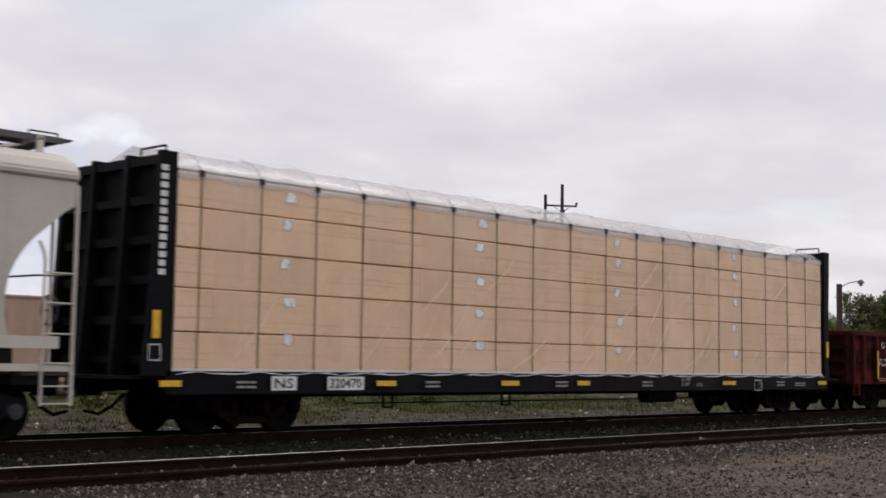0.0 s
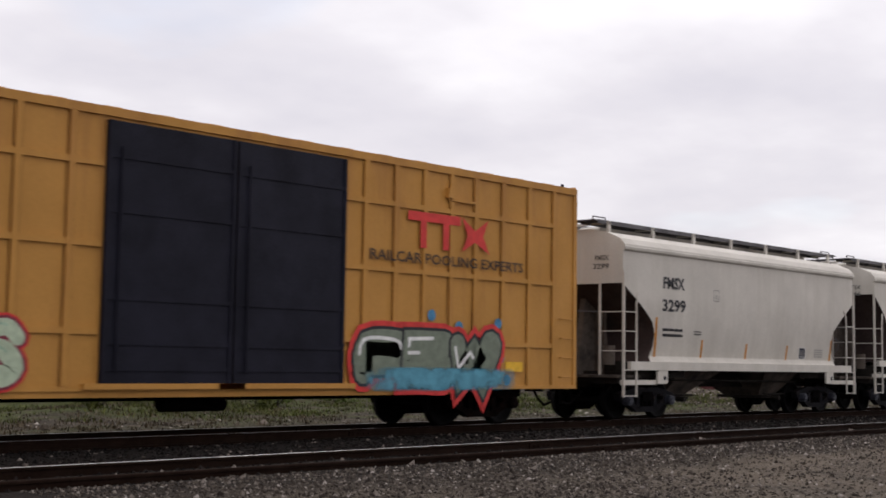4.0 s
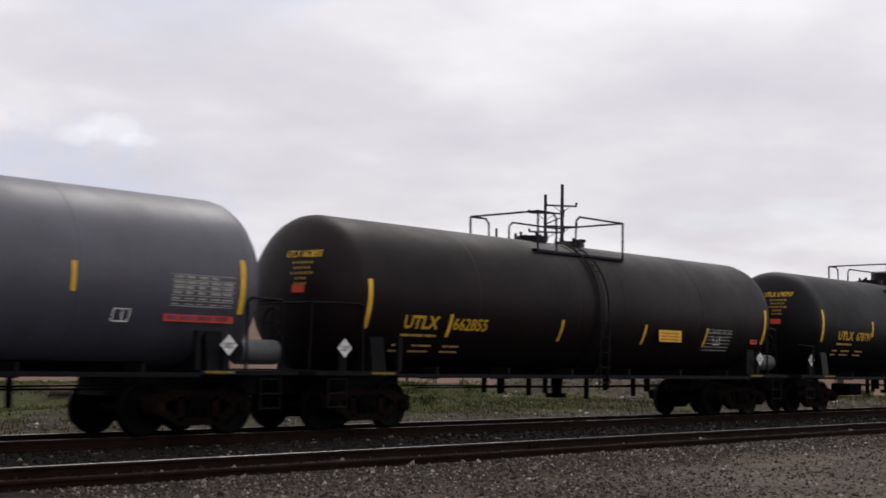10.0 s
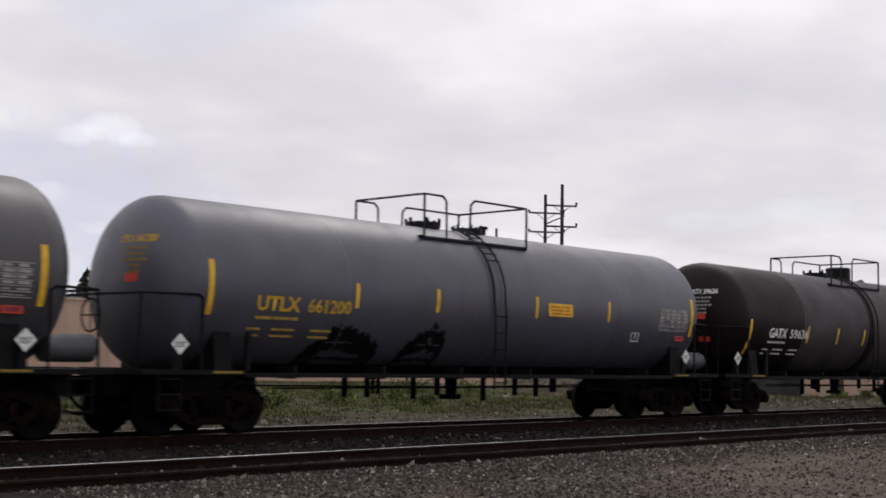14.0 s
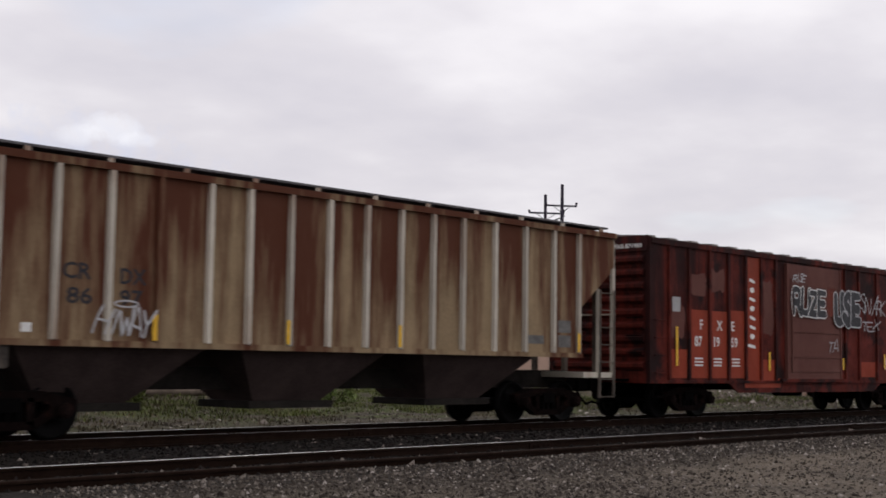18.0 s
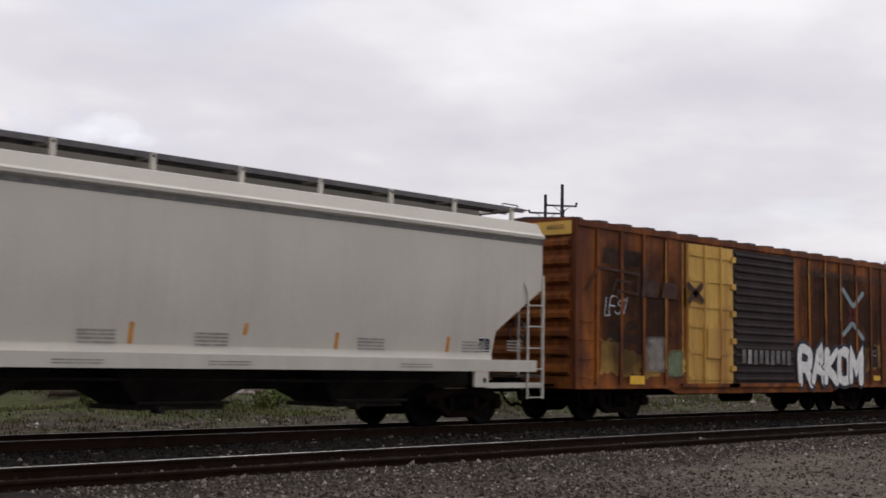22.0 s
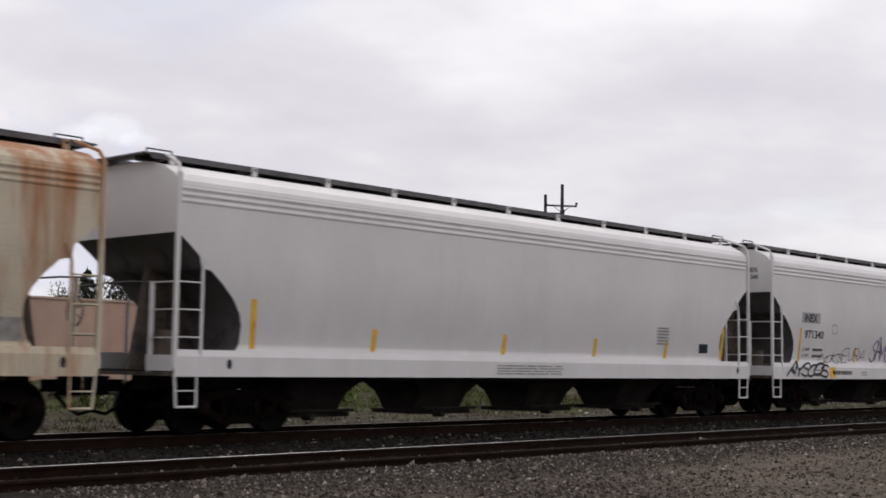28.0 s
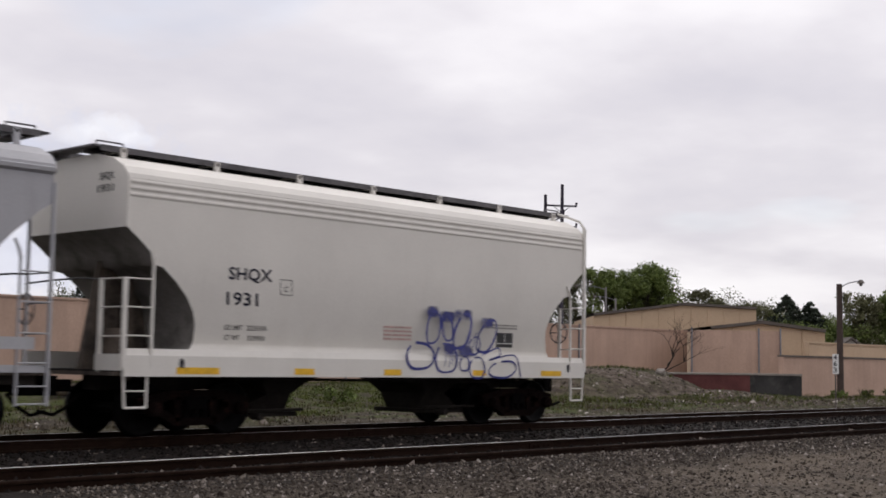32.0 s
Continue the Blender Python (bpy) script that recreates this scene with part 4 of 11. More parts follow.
def broad_tree(name, label, x, y, h, w, leaf, count, seed, leaf_size=0.105, depth=3, taper=0.5):
    rnd, rs = random.Random(seed), np.random.RandomState(seed)
    t = thing(name, label, "tree", at=(x, y, 0))
    g, tips = Geo(), []
    limb(g, (0, 0, -0.1), (rnd.uniform(-0.2, 0.2), 0, h * 0.28), 0.02 * h, 0.014 * h, rnd, 0, [])
    for k in range(5):
        a = k * 1.257 + rnd.uniform(-0.4, 0.4)
        limb(g, (0, 0, h * (0.16 + 0.03 * k)), (math.cos(a) * w * 0.22, math.sin(a) * w * 0.22, h * rnd.uniform(0.45, 0.62)), 0.011 * h, 0.006 * h, rnd, depth, tips, taper)
    limb(g, (0, 0, h * 0.28), (0, 0, h * 0.6), 0.013 * h, 0.008 * h, rnd, depth, tips, taper)
    # draw the crown of limbs in to the tree's height and spread
    up = h / max(p[2] for p in g.v)
    out = 0.5 * w / max(max(abs(p[0]), abs(p[1])) for p in g.v)
    g.v = [(p[0] * out, p[1] * out, p[2] * up) for p in g.v]
    tips = [(p[0] * out, p[1] * out, p[2] * up) for p in tips]
    part("trunk", g, B["bark"], t)
    if count:
        tops = [p for p in tips if p[2] < h * 1.02]
        cs = [(max(-w / 2, min(w / 2, p[0])), max(-w / 2, min(w / 2, p[1])), min(p[2], h * 0.93)) for p in tops]
        for k in range(34):
            a, u, v = rnd.uniform(0, 6.28), rnd.uniform(0, 1) ** 0.5, rnd.uniform(-1, 1)
            rr = math.sqrt(max(0, 1 - v * v)) * (0.7 + 0.3 * u)
            cs.append((w * 0.42 * rr * math.cos(a), w * 0.42 * rr * math.sin(a), h * (0.62 + 0.30 * v)))
        v, f = leaf_cloud(rs, cs, [w * rnd.uniform(0.07, 0.16) for _ in cs], int(count * 5.5), leaf_size)
        part("crown", Geo().add(v, f), LEAF[leaf], t)
    return t


def conifer(label, x, y, h, w, seed):
    rnd, rs = random.Random(seed), np.random.RandomState(seed)
    t = thing("conifer", label, "tree", at=(x, y, 0))
    part("trunk", Geo().cyl((0, 0, -0.1), (0, 0, h), 0.016 * h, 0.02, n=6), B["bark"], t)
    cs, rr = [], []
    for k in range(260):
        u = rnd.uniform(0.05, 0.98)
        a, r = rnd.uniform(0, 6.28), (1 - u) ** 0.9 * w / 2
        for q in (0.35, 0.7, 0.95):
            cs.append((math.cos(a) * r * q, math.sin(a) * r * q, h * u - r * q * 0.25))
            rr.append(0.10 + 0.035 * w * (1 - u))
    v, f = leaf_cloud(rs, cs, rr, 12000, 0.11)
    part("crown", Geo().add(v, f), LEAF["dark"], t)


TREES = "trees behind the railway yard"
for ob_args in [("bare tall tree with pale grey twigs", 76.5, 107.8, 14.2, 7.6, "sparse", 0, 301), ("bare thin tree with upright twigs", 81.9, 102.1, 13.2, 4.6, "sparse", 0, 303)]:
    tagged(broad_tree("bare_tree", *ob_args, depth=5, taper=0.7), group=TREES)
for ob_args in [("tall tree with sparse leaves", 79.6, 104.6, 13.4, 4.5, "sparse", 1300, 302), ("olive-green tree in young leaf", 83.5, 101.0, 9.8, 6.5, "sparse", 2600, 304), ("broad round dark green tree", 86.6, 97.3, 12.2, 8.6, "green", 5200, 305),
                ("green tree in young leaf", 89.4, 94.3, 9.6, 4.5, "green", 1800, 306), ("green leafy broad-crowned tree", 92.6, 90.8, 11.8, 3.9, "green", 2600, 307), ("small green leafy tree", 96.8, 86.2, 10.0, 3.8, "green", 1700, 308),
                ("gnarled tree with sparse young leaves", 99.8, 82.7, 12.6, 6.2, "sparse", 1100, 309), ("twiggy tree with sparse young leaves", 103.3, 79.2, 11.8, 6.0, "sparse", 1400, 310),
                ("green leafy tree above the shed roof", 106.2, 76.0, 11.2, 5.6, "green", 3000, 311), ("broad green leafy tree above the shed", 109.3, 72.9, 11.7, 7.2, "green", 4600, 312), ("low twiggy yard tree", 113.4, 68.6, 9.2, 5.0, "sparse", 1200, 313),
                ("low grey-green scrub tree", 116.6, 65.4, 7.8, 6.0, "sparse", 1500, 314), ("low green tree behind the wall", 118.6, 63.0, 6.6, 7.0, "green", 2400, 315), ("pale green sparse tree behind the wall", 104.6, 48.8, 8.0, 4.2, "sparse", 1000, 316),
                ("green tree behind the pole", 107.6, 46.9, 8.6, 5.2, "green", 2600, 317), ("dark low tree behind the house", 104.5, 50.6, 5.6, 6.5, "green", 2200, 318), ("green scrub along the yard", 77.5, 108.5, 8.2, 8.0, "sparse", 2400, 319), ("low green scrub before the conifers", 99.0, 51.5, 4.9, 6.0, "green", 1800, 326), ("green scrub along the yard", 88.0, 97.5, 8.2, 9.0, "green", 2400, 327), ("olive scrub along the yard", 82.2, 103.0, 8.6, 9.0, "sparse", 2600, 328), ("green scrub along the yard", 100.5, 84.2, 7.4, 7.0, "green", 2200, 320)]:
    tagged(broad_tree("leafy_tree", *ob_args), group=TREES)
for ob_args in [("small dark pointed conifer tree", 71.2, 114.0, 10.5, 8.0, 321), ("dark ragged conifer tree", 74.0, 110.8, 12.3, 11.0, 322), ("dark pointed conifer tree", 94.4, 88.9, 11.4, 10.5, 323), ("dark conifer behind the wall", 100.3, 53.5, 7.6, 11.0, 324), ("dark conifer behind the wall", 101.7, 52.1, 7.0, 10.5, 325)]:
    conifer(*ob_args)


def far_woods():
    """A ragged belt of scrub and young trees behind the yard, as one scatter of leaves."""
    rs = np.random.RandomState(77)
    cs, rr = [], []
    for k in range(620):
        u = rs.uniform()
        x, y = 70 + 52 * u + rs.normal(0, 1.2), 119 - 56 * u + rs.normal(0, 1.2)
        top = 8.4 if u < 0.09 else 9.9 if u < 0.18 else 11.8 if u < 0.40 else 7.4 if u < 0.60 else 10.2 - 2.6 * max(0.0, (u - 0.66) / 0.34)
        top += 0.7 * noise.noise(Vector((u * 11, 3.0, 0))) + 0.8 * noise.noise(Vector((u * 37, 1.0, 0)))
        cs.append((x, y, top * rs.uniform(0.4, 0.95)))
        rr.append(rs.uniform(0.8, 1.6))
    v, f = leaf_cloud(rs, cs, rr, 60000, 0.12)
    tagged(part("far_woods", Geo().add(v, f), LEAF["sparse"]), "olive-green belt of young trees behind the yard", "woods", kind="stuff")


far_woods()


def power_pole(label, x, y, h, r, arms, m, span):
    """A pole with cross-arms, each on braces; span: the arm's direction and half length."""
    t = thing("power_pole", label, "power pole", "power poles behind the yard", at=(x, y, 0))
    part("pole", Geo().cyl((0, 0, -0.2), (0.02 * h / 14, 0, h), r, r * 0.7, n=10), m, t)
    dx, dy, a, b = span
    for z in arms:
        arm = Geo()
        p, q = Vector((dx * a, dy * a, z)), Vector((dx * b, dy * b, z - 0.06))
        arm.cyl(p, q, 0.07, n=6)
        ar = part("cross_arm", arm, m, t)
        br = Geo().tube([(dx * a * 0.55, dy * a * 0.55, z - 0.03), (0, 0, z - 0.55), (dx * b * 0.55, dy * b * 0.55, z - 0.06)], 0.025, 5)
        part("arm_brace", br, m, ar)
        for e in (a * 0.97, b * 0.97) + ((a * 0.5, b * 0.5) if len(arms) > 1 and h < 13 else ()):
            part("insulator", Geo().cyl((dx * e, dy * e, z), (dx * e, dy * e, z + 0.2), 0.06, 0.09, n=8), m, ar)


ARM = (0.67, -0.74)
power_pole("tall dark power pole with two cross-arms", 72.75, 56.05, 13.98, 0.16, (12.5, 11.03), B["pole_violet"], (*ARM, -1.15, 1.05))
power_pole("dark power pole paired with a taller one", 72.0, 56.95, 13.25, 0.15, (11.97, 10.63), B["pole_violet"], (*ARM, -1.15, 1.35))
part("tie_beam", Geo().cyl((72.1, 56.9, 11.2), (72.9, 55.9, 11.75), 0.05, n=6), B["pole_violet"], bpy.data.objects["power_pole"])
bpy.data.objects["tie_beam"].location = (-72.75, -56.05, 0)
power_pole("grey power pole with two laden cross-arms", 90.1, 78.8, 12.4, 0.15, (12.25, 11.72), B["pole_pale"], (*ARM, -1.2, 1.2))
power_pole("pale power pole with a single cross-arm", 91.1, 77.75, 13.75, 0.16, (12.68,), B["pole_pale"], (*ARM, -1.2, 1.3))
power_pole("distant power pole with one cross-arm", 146.8, 135.5, 14.1, 0.2, (13.8,), B["pole_pale"], (*ARM, -0.9, 1.0))


def street_light(label, x, y, h, m, reach, r=0.11, drop=-0.25):
    t = thing("street_lamp", label, "street lamp", at=(x, y, 0))
    part("pole", Geo().cyl((0, 0, -0.2), (0, 0, h), r, r * 0.8, n=10), m, t)
    dx, dy = reach
    part("arm", Geo().tube([(0, 0, h - 0.2), (dx * 0.4, dy * 0.4, h + 0.05), (dx, dy, h + 0.18)], 0.03, 6), B["galv"], t)
    part("lamp_head", Geo().cyl((dx, dy, h + 0.22), (dx, dy, h + 0.05), 0.08, 0.2, n=10).cyl((dx, dy, h + 0.05), (dx, dy, h - 0.08), 0.1, 0.07, n=8), B["coping"], t, "small dark lamp head on a curved arm")


street_light("brown timber lamp pole beside the low wall", 60.25, 29.3, 5.45, B["timber_pole"], (0.72, -0.78), 0.17)
street_light("pale street lamp behind the shed", 97.0, 68.6, 7.4, B["pole_pale"], (-1.3, 1.4), 0.12)
street_light("pale street lamp behind the shed", 99.4, 71.4, 8.6, B["pole_pale"], (-1.9, 2.0), 0.12)


def wall_run(name, label, p, q, z0, z1, thick, m, coping=None, posts=()):
    """A wall between two points, with a coping and posts on its near face."""
    root = thing(name, label, "wall", kind="structure")
    p, q = Vector((*p, 0)), Vector((*q, 0))
    d = (q - p).normalized()
    n = Vector((d.y, -d.x, 0))
    if n.dot(Vector((0.73, 0.68, 0))) < 0:
        n = -n
    quad = [p, q, q + n * thick, p + n * thick]
    part("panel", Geo().prism_z([(v.x, v.y) for v in quad], z0, z1), m, root)
    if coping:
        c = [p - n * 0.06, q - n * 0.06, q + n * (thick + 0.06), p + n * (thick + 0.06)]
        part("coping", Geo().prism_z([(v.x, v.y) for v in c], z1 + 0.003, z1 + 0.09), coping, root)
    for s in posts:
        a = p + d * s
        part("post", Geo().cyl((a.x - n.x * 0.07, a.y - n.y * 0.07, z0), (a.x - n.x * 0.07, a.y - n.y * 0.07, z1 + 0.15), 0.05, n=8), B["galv"], root)
    return root


wall_run("wall_1", "long pinkish-tan rendered wall along the yard", (8, 45.0), (71.4, 45.0), -0.1, 3.52, 0.3, B["wall_pink"], B["wall_pink"], (4, 10, 16, 22, 28, 34, 40, 46, 52))
wall_run("wall_2", "pinkish-tan fence panel before the low shed", (64.8, 40.6), (68.4, 36.86), 0.3, 3.42, 0.12, B["wall_pink"], None, (0.05, 3.9, 5.15))
wall_run("wall_3", "low pinkish-tan wall behind the lamp pole", (58.1, 31.2), (95, 31.2), -0.1, 1.85, 0.25, B["wall_pink"], B["coping"])
wall_run("wall_4", "beige wall set back behind the low wall", (63.9, 32.8), (96, 32.8), -0.1, 2.63, 0.25, B["wall_beige"], B["wall_beige"])


def gable_shed(name, label, p, q, eave0, eave1, peak_at, peak, depth, m):
    t = thing(name, label, "building")
    p, q = Vector((*p, 0)), Vector((*q, 0))
    n = Vector((0.73, 0.68, 0)) * depth
    k = p.lerp(q, peak_at)
    front = [(p, 0), (q, 0), (q, eave1), (k, peak), (p, eave0)]
    v = [(a.x, a.y, z) for a, z in front] + [(a.x + n.x, a.y + n.y, z) for a, z in front]
    part("wall", Geo().add(v, [(0, 1, 2, 3, 4), (9, 8, 7, 6, 5), (0, 5, 6, 1), (1, 6, 7, 2), (4, 9, 5, 0)]), m, t)
    f = -Vector((0.73, 0.68, 0)) * 0.25
    r = []
    for a, z in ((p, eave0), (k, peak), (q, eave1)):
        r += [(a.x + f.x, a.y + f.y, z + 0.02), (a.x + n.x, a.y + n.y, z + 0.02), (a.x + f.x, a.y + f.y, z + 0.2), (a.x + n.x, a.y + n.y, z + 0.2)]
    part("roof", Geo().add(r, [(0, 4, 6, 2), (2, 6, 7, 3), (4, 8, 10, 6), (6, 10, 11, 7), (1, 3, 7, 5), (5, 7, 11, 9), (0, 1, 5, 4), (4, 5, 9, 8)]), B["coping"], t, "dark low-pitched roof edge")
    # raised siding seams
    L = (q - p).length
    c = int(L / 1.2)
    for i in range(1, c):
        a = p.lerp(q, i / c)
        zz = eave0 + (peak - eave0) * min(1, i / c / peak_at) if i / c < peak_at else eave1 + (peak - eave1) * (1 - i / c) / (1 - peak_at)
        part("siding_seam", Geo().box(a.x - 0.03, a.x + 0.03, a.y - 0.05, a.y, 0, zz - 0.02), m, t)
    return t


gable_shed("shed", "long beige metal shed with a low-pitched roof", (81.2, 59.5), (89.7, 50.4), 5.1, 5.75, 0.55, 6.0, 14, B["wall_beige"])
gable_shed("shed", "low beige shed behind the tan fence panel", (68.2, 41.4), (72.9, 36.4), 3.55, 3.45, 0.45, 3.92, 9, B["wall_beige"])
house = gable_shed("house", "small pale house gable behind the wall", (98.9, 48.3), (100.4, 46.7), 2.9, 2.9, 0.5, 3.7, 6, B["roof_white"])


def loading_dock():
    t = thing("loading_dock", "low loading dock with red-brown and blackened faces", "loading dock")
    p, k, q = Vector((53.9, 34.9, 0)), Vector((56.5, 32.1, 0)), Vector((58.25, 30.3, 0))
    n = Vector((0.73, 0.68, 0)) * 3.2
    for a, b, m, nm in ((p, k, B["dock_red"], "dock_face"), (k, q, B["dock_dark"], "dock_end")):
        v = [a, b, b + n, a + n]
        part(nm, Geo().prism_z([(c.x, c.y) for c in v], -0.3, 0.94), m, t)
    f = Vector((-0.73, -0.68, 0)) * 0.08
    v = [p + f, q + f, q + n, p + n]
    part("dock_slab", Geo().prism_z([(c.x, c.y) for c in v], 0.943, 1.03), B["concrete"], t)


loading_dock()


def bare_shrub(x, y, z, h, seed):
    rnd = random.Random(seed)
    t = thing("bare_shrub", "leafless dark multi-stemmed shrub on the bank", "shrub", at=(x, y, z))
    g, tips = Geo(), []
    for a, b, r in (((0, 0, -0.2), (0.5, -0.5, h * 0.42), 0.06), ((0, 0, -0.2), (0.85, -0.9, h * 0.3), 0.05), ((0.3, -0.3, h * 0.2), (0.6, -0.6, h * 0.55), 0.035)):
        limb(g, a, b, r, r * 0.5, rnd, 4, tips)
    top = max(p[2] for p in g.v)
    g.v = [(p[0], p[1], p[2] * h / top) for p in g.v]
    part("stem", g, B["bark"], t)


bare_shrub(54.7, 36.1, ground_z(54.7, 36.1), 2.9, 331)


def mile_post():
    t = thing("mile_post", "narrow white mile post sign with black numerals", "sign", at=(47.1, 23.1, 0))
    part("post", Geo().box(-0.025, 0.025, -0.02, 0.02, -0.4, 1.2), B["coping"], t)
    d = Vector((0.68, -0.73, 0)) * 0.115
    n = Vector((0.73, 0.68, 0)) * 0.02
    o = Vector((0, 0, 0)) - n * 2
    v = [o - d, o + d, o + d + n, o - d + n]
    part("plate", Geo().prism_z([(p.x, p.y) for p in v], 1.10, 1.86), M["white"], t)
    for k, s in enumerate("463"):
        ob = lettering(t, s, -0.09, 0, 0.19, M["black"], y=0.0, name="numeral", width=0.14)
        ob.matrix_local = Matrix.Translation((o.x - n.x * 0.4, o.y - n.y * 0.4, 1.64 - k * 0.24)) @ Matrix.Rotation(math.atan2(-0.73, 0.68), 4, "Z")


mile_post()


def logs():
    rnd = random.Random(9)
    for x, y, ln, r, a in ((21.8, 33.5, 4.2, 0.17, 0.05), (25.2, 34.8, 3.4, 0.15, -0.06), (23.2, 32.2, 3.0, 0.13, 0.12), (27.0, 34.0, 2.4, 0.12, 0.3), (24.0, 35.6, 3.6, 0.16, 0.0)):
        z = ground_z(x, y) + r * 0.8
        t = thing("fallen_log", "weathered grey-brown timber lying among weeds", "log", "scrap timber in the weeds", at=(x, y, z))
        t.rotation_euler[2] = a
        part("timber", Geo().cyl((-ln / 2, 0, 0), (ln / 2, 0, rnd.uniform(-0.03, 0.08)), r, r * 0.85, n=8), B["log"], t)
    for x, y, s in ((26.4, 33.2, 0.28), (27.2, 33.6, 0.2), (20.2, 31.6, 0.3), (52.6, 34.6, 0.34), (40.1, 33.6, 0.16), (44.6, 31.2, 0.2)):
        rs = np.random.RandomState(int(x * 10))
        bm = bmesh.new()
        bmesh.ops.create_icosphere(bm, subdivisions=2, radius=s)
        for v in bm.verts:
            v.co *= 0.75 + 0.5 * noise.noise(v.co * 3 / s + Vector((x, y, 0)))
            v.co.z *= 0.7
        me = bpy.data.meshes.new("rock")
        bm.to_mesh(me)
        bm.free()
        me.materials.append(B["concrete"])
        ob = new("rock", me)
        ob.location = (x, y, ground_z(x, y) + s * 0.3)
        tagged(ob, "pale broken concrete lump on the dirt", "rock", "rocks on the dirt")


logs()


def weeds(name, label, count, area, blades, height, leaf, seed, clump=0.5):
    """Tufts of grass blades over a stretch of ground, as one scatter."""
    rs = np.random.RandomState(seed)
    x0, x1, y0, y1 = area
    v, f = [], []
    done = 0
    while done < count:
        x, y = rs.uniform(x0, x1), rs.uniform(y0, y1)
        if noise.noise(Vector((x * 0.22, y * 0.4, seed * 0.37))) < clump - 0.5:
            if rs.uniform() < 0.85:
                continue
        done += 1
        z = ground_z(x, y)
        for b in range(blades):
            a, hh = rs.uniform(0, 6.28), height * rs.uniform(0.4, 1.3)
            bx, by = x + rs.normal(0, 0.10), y + rs.normal(0, 0.10)
            lx, ly = math.cos(a) * hh * 0.7, math.sin(a) * hh * 0.7
            w = 0.02
            n = len(v)
            v += [(bx - w * math.sin(a), by + w * math.cos(a), z - 0.02), (bx + w * math.sin(a), by - w * math.cos(a), z - 0.02), (bx + lx, by + ly, z + hh)]
            f.append((n, n + 1, n + 2))
    tagged(part(name, Geo().add(v, f), LEAF[leaf]), label, "grass", kind="stuff")


weeds("grass", "yellow-green grass tufts beyond the tracks", 4600, (8, 43, 26, 44), 9, 0.10, "grass", 41)
weeds("dry_grass", "dry straw-coloured weeds beside the ballast", 2600, (8, 60, 22.5, 32), 7, 0.075, "dry", 42)
weeds("bank_weeds", "sparse low weeds on the earth bank", 900, (42, 64, 25, 38), 8, 0.13, "grass", 43, 0.62)


def bush(x, y, w, h, seed, leaf="grass"):
    rs, rnd = np.random.RandomState(seed), random.Random(seed)
    t = thing("weed_bush", "low green weed bush beside the line", "bush", "weed bushes along the line", at=(x, y, ground_z(x, y)))
    g, tips = Geo(), []
    for k in range(5):
        limb(g, (0, 0, 0), (rnd.uniform(-w, w) * 0.3, rnd.uniform(-w, w) * 0.3, h * 0.5), 0.015, 0.008, rnd, 1, tips)
    part("stem", g, B["bark"], t)
    cs = [(rnd.uniform(-w, w) * 0.4, rnd.uniform(-w, w) * 0.4, h * rnd.uniform(0.15, 0.8)) for _ in range(16)]
    v, f = leaf_cloud(rs, cs, [0.22 * h + 0.05] * 16, 420, 0.05)
    part("foliage", Geo().add(v, f), LEAF[leaf], t)


for k, (x, y, w, h) in enumerate([(25.6, 30.4, 0.9, 0.5), (24.1, 29.2, 0.7, 0.4), (20.6, 30.6, 0.8, 0.45), (29.0, 31.5, 1.2, 0.5), (33.6, 33.6, 1.4, 0.55), (37.2, 36.0, 1.6, 0.7), (41.5, 36.6, 1.4, 0.6), (62.0, 28.8, 0.9, 0.5), (64.6, 28.6, 1.0, 0.55), (59.2, 28.9, 0.7, 0.35), (18.2, 28.4, 0.8, 0.4), (31.2, 29.6, 0.7, 0.35)]):
    bush(x, y, w, h, 350 + k, "grass" if k % 3 else "green")


# ---------------------------------------------------------------- a passing bird
def build_bird():
    """A small grey bird; its wings are parts hinged at the shoulders."""
    t = thing("bird", "small grey-white bird flying past on dark wings", "bird", at=(-120, -40, 30))
    body = Geo().lathe_x([(-0.15, 0.006), (-0.11, 0.022), (-0.05, 0.042), (0.02, 0.047), (0.07, 0.036), (0.10, 0.026), (0.125, 0.028), (0.145, 0.018), (0.152, 0.004)], 0.0, 14)
    bd = part("body", body, M["plumage"], t)
    part("beak", Geo().cyl((0.148, 0, -0.002), (0.178, 0, -0.008), 0.008, 0.001, n=6), M["orange"], bd)
    part("tail", Geo().prism_z([(-0.12, -0.014), (-0.12, 0.014), (-0.215, 0.045), (-0.225, 0.0), (-0.215, -0.045)], -0.004, 0.004), M["wing"], bd)
    wings = []
    for sg in (-1, 1):
        out = [(0.055, 0.0), (0.075, 0.12), (0.05, 0.20), (-0.03, 0.30), (-0.075, 0.345), (-0.065, 0.25), (-0.055, 0.14), (-0.06, 0.0)]
        g = Geo().prism_z([(x, sg * y) for x, y in (out if sg > 0 else out[::-1])], -0.004, 0.004)
        w = part("wing", g, M["wing"], t)
        w.location = (0.0, sg * 0.03, 0.02)
        wings.append((w, sg))
    return t, wings


BIRD, WINGS = build_bird()


